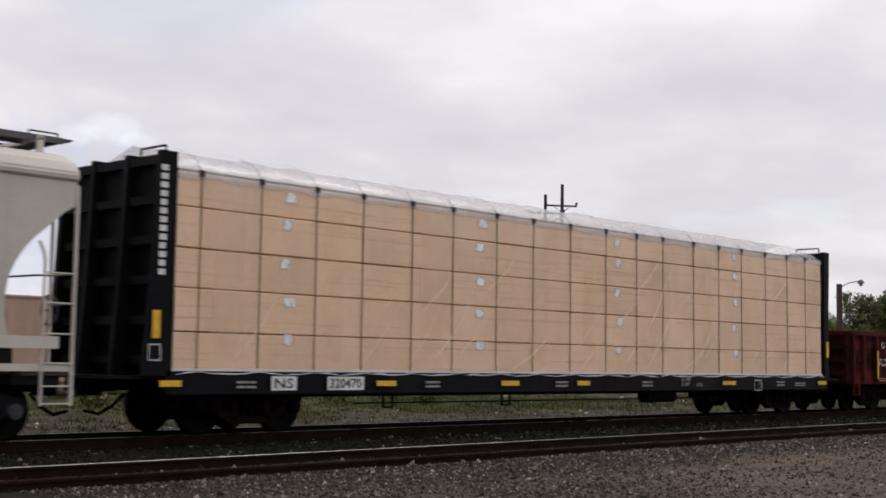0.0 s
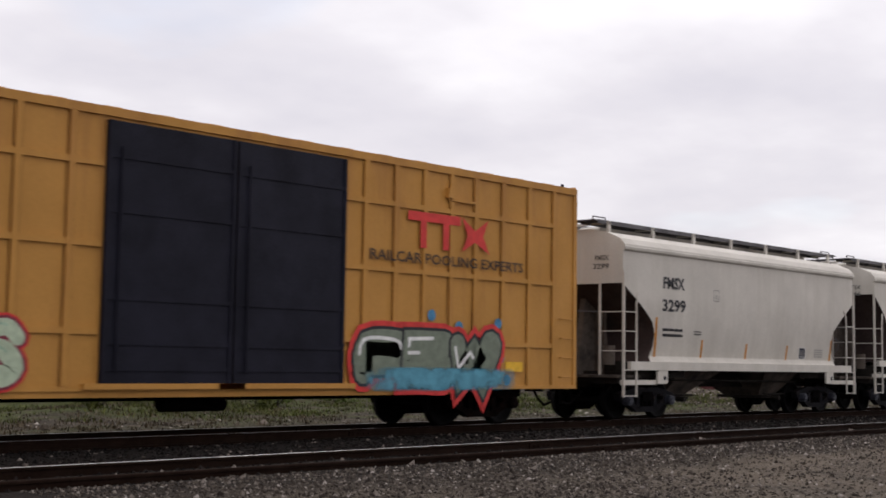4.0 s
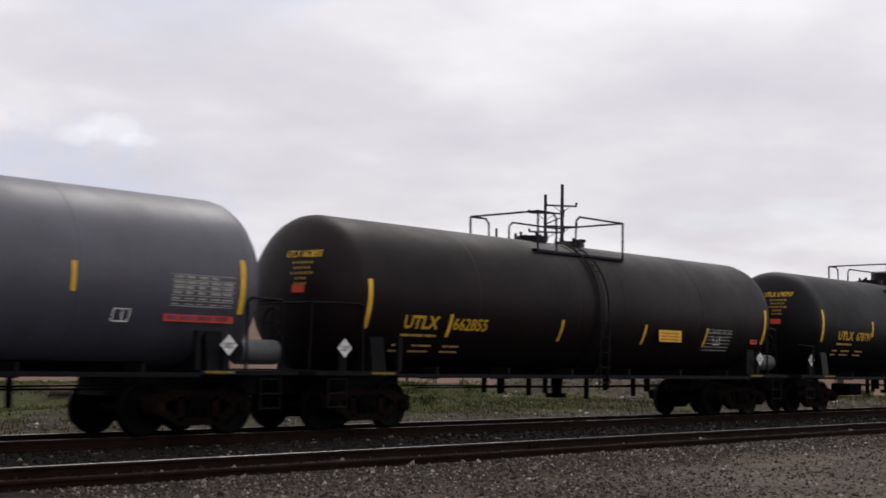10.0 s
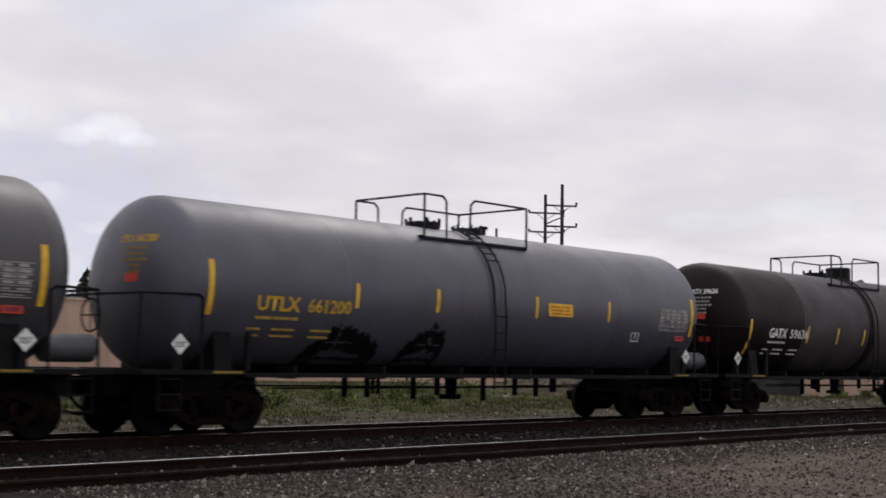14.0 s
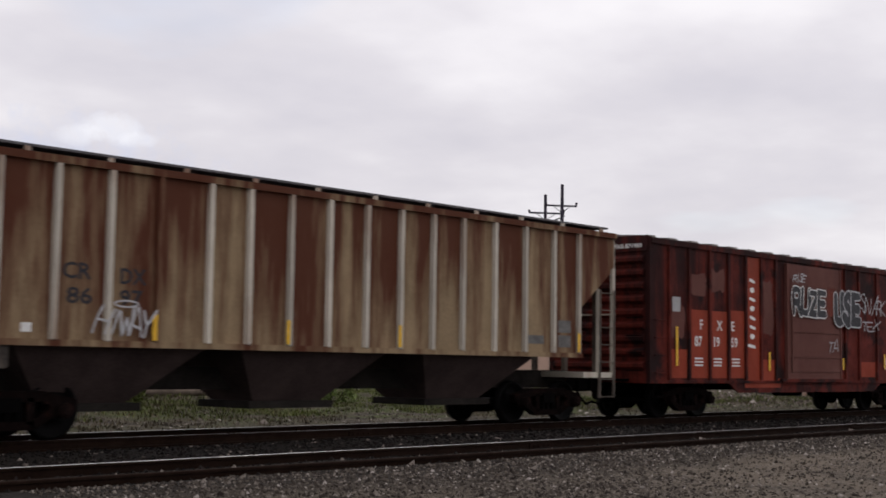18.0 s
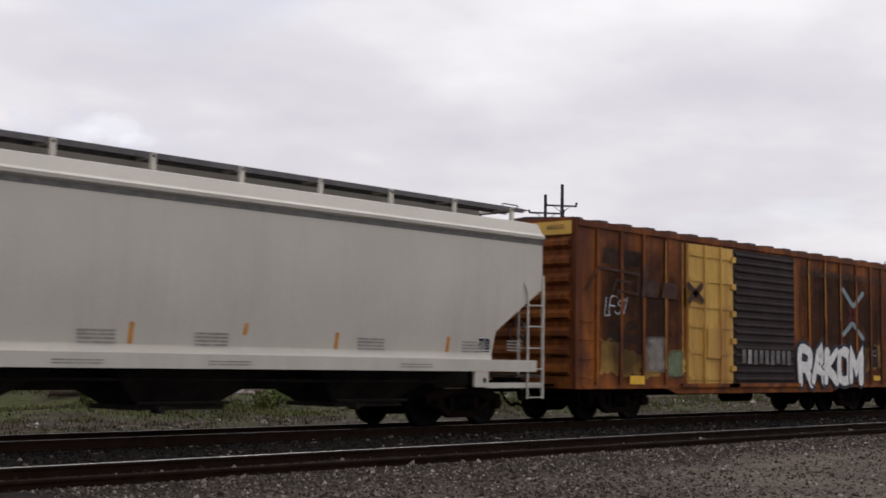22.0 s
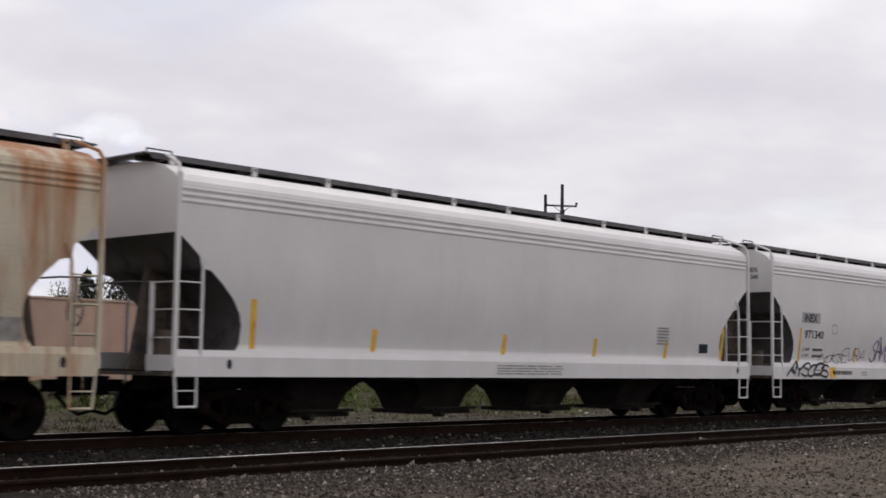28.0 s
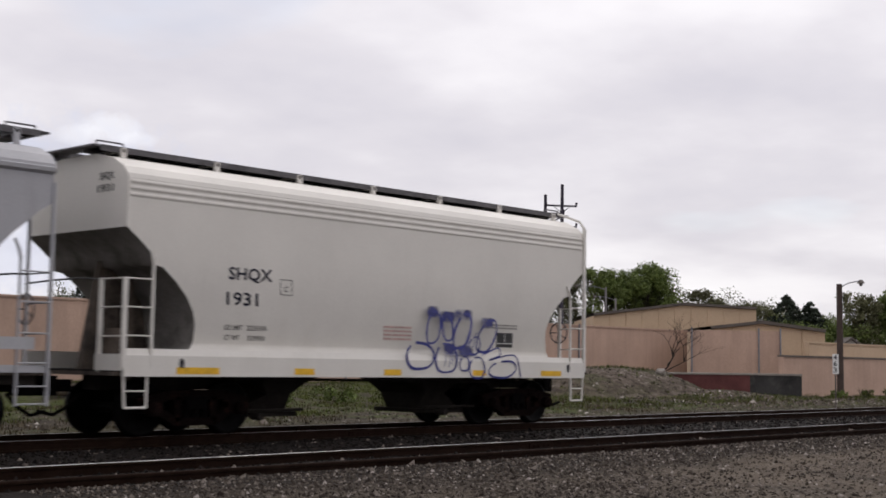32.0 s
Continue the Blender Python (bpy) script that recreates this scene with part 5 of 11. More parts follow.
# ---------------------------------------------------------------- rolling stock: shared parts
WHEEL_R = 0.457
wheel_geo = Geo()
for sg in (-1, 1):
    yy = sg * 0.745
    prof = [(-0.075, 0.10), (-0.065, 0.13), (-0.02, 0.15), (0.01, 0.36), (-0.055, 0.40), (-0.055, 0.452), (0.045, 0.457), (0.07, 0.482), (0.085, 0.47), (0.085, 0.40), (0.04, 0.36), (0.03, 0.13), (0.09, 0.10)]
    tmp = Geo().lathe_x([(x, r) for x, r in prof], 0.0, 28)
    wheel_geo.add([(p[1], yy + (p[0] if sg < 0 else -p[0]), p[2]) for p in tmp.v], tmp.f, True)
    for k in range(2):
        a = k * math.pi + 0.3
        wheel_geo.box(0.25 * math.cos(a) - 0.03, 0.25 * math.cos(a) + 0.03, yy + sg * 0.03, yy + sg * 0.045, 0.25 * math.sin(a) - 0.03, 0.25 * math.sin(a) + 0.03)
wheel_geo.cyl((0, -1.08, 0), (0, 1.08, 0), 0.085, n=12)
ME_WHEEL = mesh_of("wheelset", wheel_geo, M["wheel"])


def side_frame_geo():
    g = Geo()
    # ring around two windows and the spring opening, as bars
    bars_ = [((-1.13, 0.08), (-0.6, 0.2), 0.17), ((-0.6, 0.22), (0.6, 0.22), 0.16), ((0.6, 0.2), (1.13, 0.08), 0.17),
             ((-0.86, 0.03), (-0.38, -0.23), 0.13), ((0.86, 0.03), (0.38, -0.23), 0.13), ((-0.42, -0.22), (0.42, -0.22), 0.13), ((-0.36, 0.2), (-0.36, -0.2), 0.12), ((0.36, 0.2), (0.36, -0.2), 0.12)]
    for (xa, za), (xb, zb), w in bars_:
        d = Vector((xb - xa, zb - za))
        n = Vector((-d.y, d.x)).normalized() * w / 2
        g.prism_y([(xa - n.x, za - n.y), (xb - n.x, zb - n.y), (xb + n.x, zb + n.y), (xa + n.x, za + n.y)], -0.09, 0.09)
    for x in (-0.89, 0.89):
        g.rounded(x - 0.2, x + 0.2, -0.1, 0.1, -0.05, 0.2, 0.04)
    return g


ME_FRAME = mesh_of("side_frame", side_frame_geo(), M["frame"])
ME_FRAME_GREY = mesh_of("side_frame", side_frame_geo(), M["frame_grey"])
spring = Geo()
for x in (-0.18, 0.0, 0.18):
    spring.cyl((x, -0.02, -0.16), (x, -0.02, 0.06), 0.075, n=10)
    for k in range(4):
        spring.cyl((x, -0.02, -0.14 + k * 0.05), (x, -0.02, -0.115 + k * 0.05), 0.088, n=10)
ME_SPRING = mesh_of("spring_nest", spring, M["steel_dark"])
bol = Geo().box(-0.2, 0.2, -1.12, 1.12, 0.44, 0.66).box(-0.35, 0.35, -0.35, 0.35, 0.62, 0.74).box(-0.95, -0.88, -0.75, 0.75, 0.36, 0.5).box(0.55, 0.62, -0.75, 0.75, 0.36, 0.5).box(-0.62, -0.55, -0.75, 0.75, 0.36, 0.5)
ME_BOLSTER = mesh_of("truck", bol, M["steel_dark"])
cap = Geo().cyl((0, -0.13, 0), (0, 0.05, 0), 0.12, n=14).cyl((0, -0.16, 0), (0, -0.13, 0), 0.085, n=12)
for k in range(3):
    a = k * 2.094 + 0.5
    cap.cyl((0.06 * math.cos(a), -0.18, 0.06 * math.sin(a)), (0.06 * math.cos(a), -0.15, 0.06 * math.sin(a)), 0.016, n=6)
ME_CAP = mesh_of("bearing_cap", cap, M["bearing"])
ME_CAP_DARK = mesh_of("bearing_cap", cap, M["frame"])
WHEELSETS = []           # (wheelset, car's start, offset along the car)
CARS = []                # (car, start along the train at 0 s)


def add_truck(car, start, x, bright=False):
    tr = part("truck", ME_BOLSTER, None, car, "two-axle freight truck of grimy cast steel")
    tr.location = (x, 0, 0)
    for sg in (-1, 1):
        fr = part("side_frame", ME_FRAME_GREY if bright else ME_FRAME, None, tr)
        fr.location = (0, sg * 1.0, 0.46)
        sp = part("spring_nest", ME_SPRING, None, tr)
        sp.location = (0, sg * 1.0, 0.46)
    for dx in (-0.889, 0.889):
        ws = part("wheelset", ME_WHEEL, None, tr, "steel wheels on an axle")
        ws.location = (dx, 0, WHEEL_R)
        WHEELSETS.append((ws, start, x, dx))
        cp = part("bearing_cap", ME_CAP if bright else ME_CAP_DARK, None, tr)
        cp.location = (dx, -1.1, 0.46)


def coupler(car, x, sign):
    g = Geo()
    g.box(min(x, x + sign * 0.45), max(x, x + sign * 0.45), -0.1, 0.1, 0.72, 0.92)
    k = x + sign * 0.45
    g.prism_z([(k - 0.14, -0.17), (k + 0.14, -0.17), (k + sign * 0.2, -0.05), (k + sign * 0.16, 0.15), (k - 0.12, 0.17)], 0.66, 0.98)
    part("coupler", g, M["steel_dark"], car, "rusty knuckle coupler")
    h = Geo()
    h.tube([(x, -0.35, 0.7), (x + sign * 0.2, -0.33, 0.5), (x + sign * 0.45, -0.3, 0.36), (x + sign * 0.72, -0.28, 0.42)], 0.03, 6)
    part("air_hose", h, M["steel_dark"], car)


def ladder(car, x0, x1, z0, z1, rungs, material, y=-1.53, name="ladder", label="", tops=None):
    g = Geo()
    t0, t1 = tops or (z1, z1)
    g.box(x0 - 0.03, x0 + 0.03, y - 0.02, y + 0.03, z0, t0)
    g.box(x1 - 0.03, x1 + 0.03, y - 0.02, y + 0.03, z0, t1)
    for k in range(rungs):
        z = z0 + 0.02 + (min(t0, t1) - z0 - 0.1) * k / max(1, rungs - 1)
        g.cyl((x0, y - 0.02, z), (x1, y - 0.02, z), 0.014, n=6)
    return part(name, g, material, car, label)


def start_car(name, label, start, group="cars of the freight train", category="freight car"):
    car = thing(name, label, category, group, at=(start, TRACK_Y, 0.0))
    CARS.append((car, start))
    return car


def underframe(car, L, z0, z1, material, x0=0.3, inset=0.3):
    g = Geo().box(x0, L - x0, -inset, inset, z0, z1)
    for x in (0.4, L - 0.7):
        g.box(x, x + 0.3, -1.35, 1.35, z0, z1)
    part("centre_sill", g, material, car)


# ---------------------------------------------------------------- covered hoppers
def tuck(z, deep):
    """How far a hopper's rounded side has drawn in below its widest line."""
    return deep * (max(0.0, 3.15 - z) / 1.75) ** 2 if z > 1.37 else 0.0


TUCK = {"flow": 0.24, "round": 0.20, "wedge": 0.16}
ROUNDED = []             # (hopper, depth of the tuck, top of the sill)


def covered_hopper(name, label, start, L, m, style, cut, cut_right=None, bays=(), sill=(1.42, 1.56), eave=4.03, truck_at=1.6, end_dark=None):
    """style 'round': two bays, thin sill, roll eave; 'flow': deep white sill, ribbed eave; 'wedge': straight-cut ends, sloped eave."""
    car = start_car(name, label, start)
    right = cut_right or [(L - x, z) for x, z in cut]
    low = sill[1] - 0.02
    shell = Geo()
    profile = [(0.0, eave)] + list(cut) + [(cut[-1][0], low)] + [(right[-1][0], low)] + list(reversed(right)) + [(L, eave)]
    n = len(profile)
    deep = TUCK[style]
    ROUNDED.append((car, deep, sill[1] + 0.06))
    v = [(x + tuck(z, deep), sg * (1.5 - tuck(z, deep)), z) for sg in (-1, 1) for x, z in profile]
    k = len(cut)
    strips = [(i, i + n, (i + 1) % n + n, (i + 1) % n) for i in range(n)]
    shell.add(v, [strips[0], strips[n - 2], strips[n - 1], strips[k + 1]])
    # both rounded sides, level by level
    lv = sorted({low, eave, *[z for _, z in cut], *[z for _, z in right], *[low + (eave - low) * i / 14 for i in range(15)]})
    lv = [z for z in lv if z >= low]
    lx, rx = [(0.0, eave)] + list(cut) + [(cut[-1][0], low)], [(L, eave)] + list(right) + [(right[-1][0], low)]
    for sg in (-1, 1):
        g = []
        for z in lv:
            a = float(np.interp(z, [q[1] for q in reversed(lx)], [q[0] for q in reversed(lx)]))
            b = float(np.interp(z, [q[1] for q in reversed(rx)], [q[0] for q in reversed(rx)]))
            d = tuck(z, deep)
            g += [(a + d, sg * (1.5 - d), z), (b + d, sg * (1.5 - d), z)]
        fs = [(2 * i, 2 * i + 1, 2 * i + 3, 2 * i + 2) for i in range(len(lv) - 1)]
        shell.add(g, fs if sg < 0 else [q[::-1] for q in fs], True)
    part("body", shell, m, car)
    # sloping end sheets under the body, underside shade put into their darker colours
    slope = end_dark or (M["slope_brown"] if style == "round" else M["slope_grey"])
    part("slope_sheet", Geo().add(v, strips[1:k + 1], style != "wedge"), slope, car, "grimy sloping end sheet with its shade in the colour")
    part("slope_sheet", Geo().add(v, strips[k + 2:n - 2], style != "wedge"), slope, car, "grimy sloping end sheet with its shade in the colour")
    # roof
    roof = Geo()
    if style == "flow":
        half = [(1.5, eave + 0.001), (1.47, eave + 0.08), (1.36, eave + 0.20), (1.05, eave + 0.36), (0.55, eave + 0.47)]
    elif style == "wedge":
        half = [(1.5, eave + 0.001), (1.56, eave + 0.004), (1.50, eave + 0.05), (1.36, eave + 0.28), (0.95, eave + 0.36), (0.5, eave + 0.40)]
    else:
        half = [(1.5, eave + 0.001), (1.55, eave + 0.004), (1.54, eave + 0.06), (1.42, eave + 0.2), (1.05, eave + 0.36), (0.5, eave + 0.46)]
    prof = [(-y, z) for y, z in half] + [(y, z) for y, z in reversed(half)]
    roof.prism_x(prof, 0.0, L, smooth=False)
    part("roof", roof, m, car)
    if style == "flow":
        for k in range(3):
            z = eave - 0.30 + k * 0.105
            r = Geo().prism_x([(-1.5, z), (-1.516, z + 0.03), (-1.516, z + 0.05), (-1.5, z + 0.08)], 0.05, L - 0.05)
            part("eave_rib", r, m, car)
    else:
        r = Geo().prism_x([(-1.5, eave - 0.10), (-1.56, eave - 0.06), (-1.57, eave), (-1.5, eave + 0.05)], 0.0, L)
        part("eave_rail", r, m, car)
    # hatches and running boards
    hatch = Geo().rounded(0.7, L - 0.7, -0.3, 0.3, eave + 0.44, eave + 0.60, 0.05)
    part("hatch_cover", hatch, m, car, "long trough hatch on the roof")
    zb = eave + (0.54 if style == "flow" else 0.63)
    for sg in (-1, 1):
        y0, y1 = (0.36, 0.86) if sg > 0 else (-0.86, -0.36)
        tread = [(y0, zb - 0.06), (y0, zb + 0.04), (y0 + 0.03, zb + 0.03), (y1 - 0.03, zb + 0.03), (y1, zb + 0.04), (y1, zb - 0.06), (y1 - 0.02, zb), (y0 + 0.02, zb)]
        b = Geo()
        b.add([(x, y, z) for x in (-0.12, L + 0.12) for y, z in tread], [(i, (i + 1) % 8, (i + 1) % 8 + 8, i + 8) for i in range(8)] + [(7, 6, 5, 4, 3, 2, 1, 0), tuple(range(8, 16))])
        part("running_board", b, M["board"], car, "steel grating walkway along the roof")
    n = max(6, int(L / 1.75))
    for k in range(n + 1):
        x = 0.3 + (L - 0.6) * k / n
        s = Geo().box(x - 0.05, x + 0.05, -0.9, -0.84, eave + 0.34, zb + 0.02)
        s.box(x - 0.03, x + 0.03, -0.9, 0.9, zb - 0.05, zb)
        part("board_bracket", s, m, car)
    for x, sg in ((-0.1, -1), (L + 0.1, 1)):
        b = Geo().box(x - 0.17, x + 0.17, -0.86, 0.86, zb, zb + 0.03)
        part("end_board", b, M["board"], car)
        g = Geo().tube([(x, -0.7, zb), (x, -0.7, zb + 0.12), (x - sg * 0.5, -0.7, zb + 0.12), (x - sg * 0.5, -0.7, zb)], 0.015)
        part("grab_iron", g, M["board"], car)
    # sill
    if style == "flow":
        z0, z1 = sill
        near = [(-1.545, z0), (-1.545, z1 - 0.06), (-1.5, z1 + 0.05), (-1.49, z1 + 0.05), (-1.49, z0)]
        s = Geo()
        s.add([(x, y, z) for x in (0.0, L) for y, z in near], [(i, (i + 1) % 5, (i + 1) % 5 + 5, i + 5) for i in range(5)] + [(4, 3, 2, 1, 0), (5, 6, 7, 8, 9)])
        part("side_sill", s, m, car, "deep side sill")
        part("side_sill", Geo().box(0.0, L, 1.5, 1.545, z0, z1), m, car)
        part("floor_plate", Geo().box(0.0, L, -1.48, 1.5, z0 + 0.06, z0 + 0.1), M["bay_dark"], car)
    else:
        part("side_sill", Geo().box(0.25, L - 0.25, -1.56, -1.46, sill[0] - 0.02, sill[1] + 0.02), m, car)
        part("side_sill", Geo().box(0.25, L - 0.25, 1.46, 1.56, sill[0], sill[1]), m, car)
    if style != "flow":
        for x in (truck_at, L - truck_at):
            g = Geo().rounded(x - 0.21, x + 0.21, -1.55, -1.49, sill[0] - 0.34, sill[0], 0.03)
            bo = part("bolster_plate", g, m, car)
            part("jacking_hole", Geo().cyl((x + 0.08, -1.56, sill[0] - 0.2), (x + 0.08, -1.545, sill[0] - 0.2), 0.055, n=12), M["black"], bo)
            e0, e1 = (0.0, x - 0.2) if x < L / 2 else (x + 0.2, L)
            part("end_sill_step", Geo().box(e0, e1, -1.5, -1.42, sill[0] - 0.36, sill[0] - 0.25), m, car)
    else:
        for x in (1.1, L - 0.6):
            part("jacking_hole", Geo().prism_y([(x + 0.05 * math.cos(k * 0.7854), 1.2 + 0.09 * math.sin(k * 0.7854)) for k in range(8)], -1.552, -1.544), M["black"], car)
    # end posts, ladders, platforms
    zt = cut[0][1]
    for e, sg in ((0.0, 1), (L, -1)):
        tall = style != "flow" or sg < 0 or start < 600
        top = zt + 0.3 if style != "flow" else (eave + 0.2 if tall else 2.54)
        foot = 0.55 if style != "flow" else 1.12
        hw = 0.036 if style == "flow" else 0.02
        g = Geo().box(e - hw, e + hw, -1.55, -1.49, foot, top)
        if style == "flow" and tall:
            g.tube([(e, -1.52, top), (e + sg * 0.04, -1.42, top + 0.16), (e + sg * 0.16, -0.9, zb + 0.02)], 0.03)
        part("corner_post", g, m, car)
        xi = e + sg * 0.51
        lw = 0.02 if style == "flow" else 0.014
        la = Geo().box(xi - lw, xi + lw, -1.55, -1.51, foot, 2.72)
        la.tube([(xi, -1.53, 2.72), (xi + sg * 0.03, -1.53, 2.84), (xi + sg * 0.09, -1.50, 3.0)], 0.026)
        for z in (0.58, 0.84, 1.18, 1.62, 2.08, 2.53) if style != "flow" else (1.18, 1.63, 2.08, 2.53):
            la.cyl((e, -1.53, z), (xi, -1.53, z), 0.014, n=6)
        part("ladder", la, m, car)
        if style == "flow":
            st = Geo().tube([(e + sg * 0.02, -1.51, 1.0), (e + sg * 0.06, -1.51, 0.5), (e + sg * 0.46, -1.51, 0.5), (e + sg * 0.46, -1.51, 1.0)], 0.022)
            st.cyl((e + sg * 0.04, -1.51, 0.76), (e + sg * 0.46, -1.51, 0.76), 0.014, n=6)
            part("step", st, m, car)
            part("end_sill_return", Geo().box(e - 0.05, e + 0.05, -1.5, -0.8, 1.08, 1.34), m, car)
        ro = Geo().box(e - hw, e + hw, -0.87, -0.82, 1.06, zt + 0.25 if style != "flow" else 2.55)
        for z in (1.62, 2.08, 2.53):
            ro.cyl((e, -1.52, z), (e, -0.85, z), 0.014, n=6)
        part("end_ladder", ro, m, car)
        pf = Geo().box(e - 0.12 if sg > 0 else e - 0.8, e + 0.8 if sg > 0 else e + 0.12, -1.45, 1.45, 1.0, 1.06)
        part("end_platform", pf, M["bay"], car)
        if style == "round":
            xs = sorted((e + sg * 0.85, e + sg * 2.95))
            part("shear_plate", Geo().box(xs[0], xs[1], -1.3, 1.3, 1.0, 1.39), M["bay_dark"], car)
            xs = sorted((e + sg * 0.06, e + sg * 0.85))
            part("end_sill", Geo().box(xs[0], xs[1], -1.3, 1.3, 0.86, 0.998), M["bay_dark"], car)
        rl = Geo().tube([(e, -0.85, 2.53), (e - sg * 0.05, -0.3, 2.56), (e, 0.6, 2.56), (e, 1.5, 2.53)], 0.018)
        part("end_handrail", rl, M["board"], car)
        br = Geo().box(e + sg * 0.9 - 0.06, e + sg * 0.9 + 0.06, -0.35, 0.35, 0.9, 2.6)
        br.prism_y([(e + sg * 0.15, 1.0), (e + sg * 1.5, 1.0), (e + sg * 1.3, 2.3), (e + sg * 0.5, 3.0)], -0.08, 0.08)
        part("end_brace", br, M["bay"], car)
        bw = Geo().cyl((e + sg * 0.2, -0.95, 1.3), (e + sg * 0.2, -0.95, 1.75), 0.16, n=12) if sg > 0 else Geo()
        if bw.f:
            part("air_reservoir", bw, M["bay"], car)
        if sg < 0:
            w = Geo()
            for k in range(10):
                a, b = k * 0.628, (k + 1) * 0.628
                w.tube([(e + 0.02, -0.8 + 0.24 * math.cos(a), 2.0 + 0.24 * math.sin(a)), (e + 0.02, -0.8 + 0.24 * math.cos(b), 2.0 + 0.24 * math.sin(b))], 0.015, 5)
                if k % 2 == 0:
                    w.tube([(e + 0.02, -0.8, 2.0), (e + 0.02, -0.8 + 0.24 * math.cos(a), 2.0 + 0.24 * math.sin(a))], 0.01, 5)
            part("brake_wheel", w, M["board"], car, "round hand brake wheel")
    # bays
    for xa, xb, xc, xd, zlow in bays:      # top left, top right, bottom right, bottom left
        g = Geo()
        rings = [(xa, xb, 1.42, low)]
        if style == "flow":
            rings += [(xa + 0.22, xb - 0.22, 1.15, 1.12), (xa + 0.55, xb - 0.55, 0.95, 1.0), (xa + 0.82, xb - 0.82, 0.8, 0.86), (xa + 1.02, xb - 1.02, 0.65, 0.66)]
        rings.append((xd, xc, 0.55 if style != "flow" else 0.45, zlow))
        v = [p for l, r, w, z in rings for p in ((l, -w, z), (r, -w, z), (r, w, z), (l, w, z))]
        f = [(4 * k + i, 4 * k + (i + 1) % 4, 4 * k + 4 + (i + 1) % 4, 4 * k + 4 + i) for k in range(len(rings) - 1) for i in range(4)]
        g.add(v, f + [(len(v) - 4, len(v) - 3, len(v) - 2, len(v) - 1)])
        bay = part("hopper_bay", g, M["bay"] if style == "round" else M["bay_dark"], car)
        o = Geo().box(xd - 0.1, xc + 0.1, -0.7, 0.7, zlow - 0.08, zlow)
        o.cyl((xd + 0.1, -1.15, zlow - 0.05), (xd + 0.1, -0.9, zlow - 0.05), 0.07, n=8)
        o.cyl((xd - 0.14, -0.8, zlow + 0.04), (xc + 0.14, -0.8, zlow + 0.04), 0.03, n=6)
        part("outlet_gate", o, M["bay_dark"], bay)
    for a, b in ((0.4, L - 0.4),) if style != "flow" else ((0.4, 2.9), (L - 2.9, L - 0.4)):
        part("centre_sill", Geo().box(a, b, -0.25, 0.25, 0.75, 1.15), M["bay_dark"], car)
    p = Geo().tube([(2.6, -1.0, 0.95), (L - 2.6, -1.0, 0.9)], 0.03)
    part("brake_pipe", p, M["bay_dark"], car)
    for x in (truck_at, L - truck_at):
        add_truck(car, start, x, style == "round")
    coupler(car, 0.0, -1)
    coupler(car, L, 1)
    return car


ROUND_CUT = [(0.0, 3.58), (0.22, 3.44), (0.43, 3.25), (0.66, 3.06), (0.83, 2.88), (0.98, 2.66), (1.09, 2.44), (1.15, 2.15), (1.16, 1.9), (1.12, 1.62)]
FLOW_CUT = [(0.0, 3.34), (0.24, 3.16), (0.46, 2.97), (0.50, 2.78), (0.70, 2.74), (0.96, 2.52), (1.16, 2.30), (1.30, 2.05), (1.33, 1.85), (1.28, 1.55), (1.2, 1.44)]
WEDGE_CUT = [(0.0, 2.88), (0.38, 2.86), (0.8, 2.55), (1.20, 2.24), (1.26, 1.66), (1.16, 1.46)]
FM_CUT = [(0.0, 3.2), (0.35, 2.96), (0.71, 2.74), (1.0, 2.53), (1.25, 2.32), (1.34, 2.05), (1.28, 1.75), (1.15, 1.5)]


def round_bays(L):
    return [(2.75, 5.0, 3.95, 3.1, 0.52), (L - 5.0, L - 2.75, L - 3.1, L - 3.95, 0.52)]


def flow_bays(L):
    n = 4
    w = (L - 4.3) / n
    return [(2.15 + k * w + 0.02, 2.15 + (k + 1) * w - 0.02, 2.15 + k * w + w * 0.69, 2.15 + k * w + w * 0.31, 0.32) for k in range(n)]


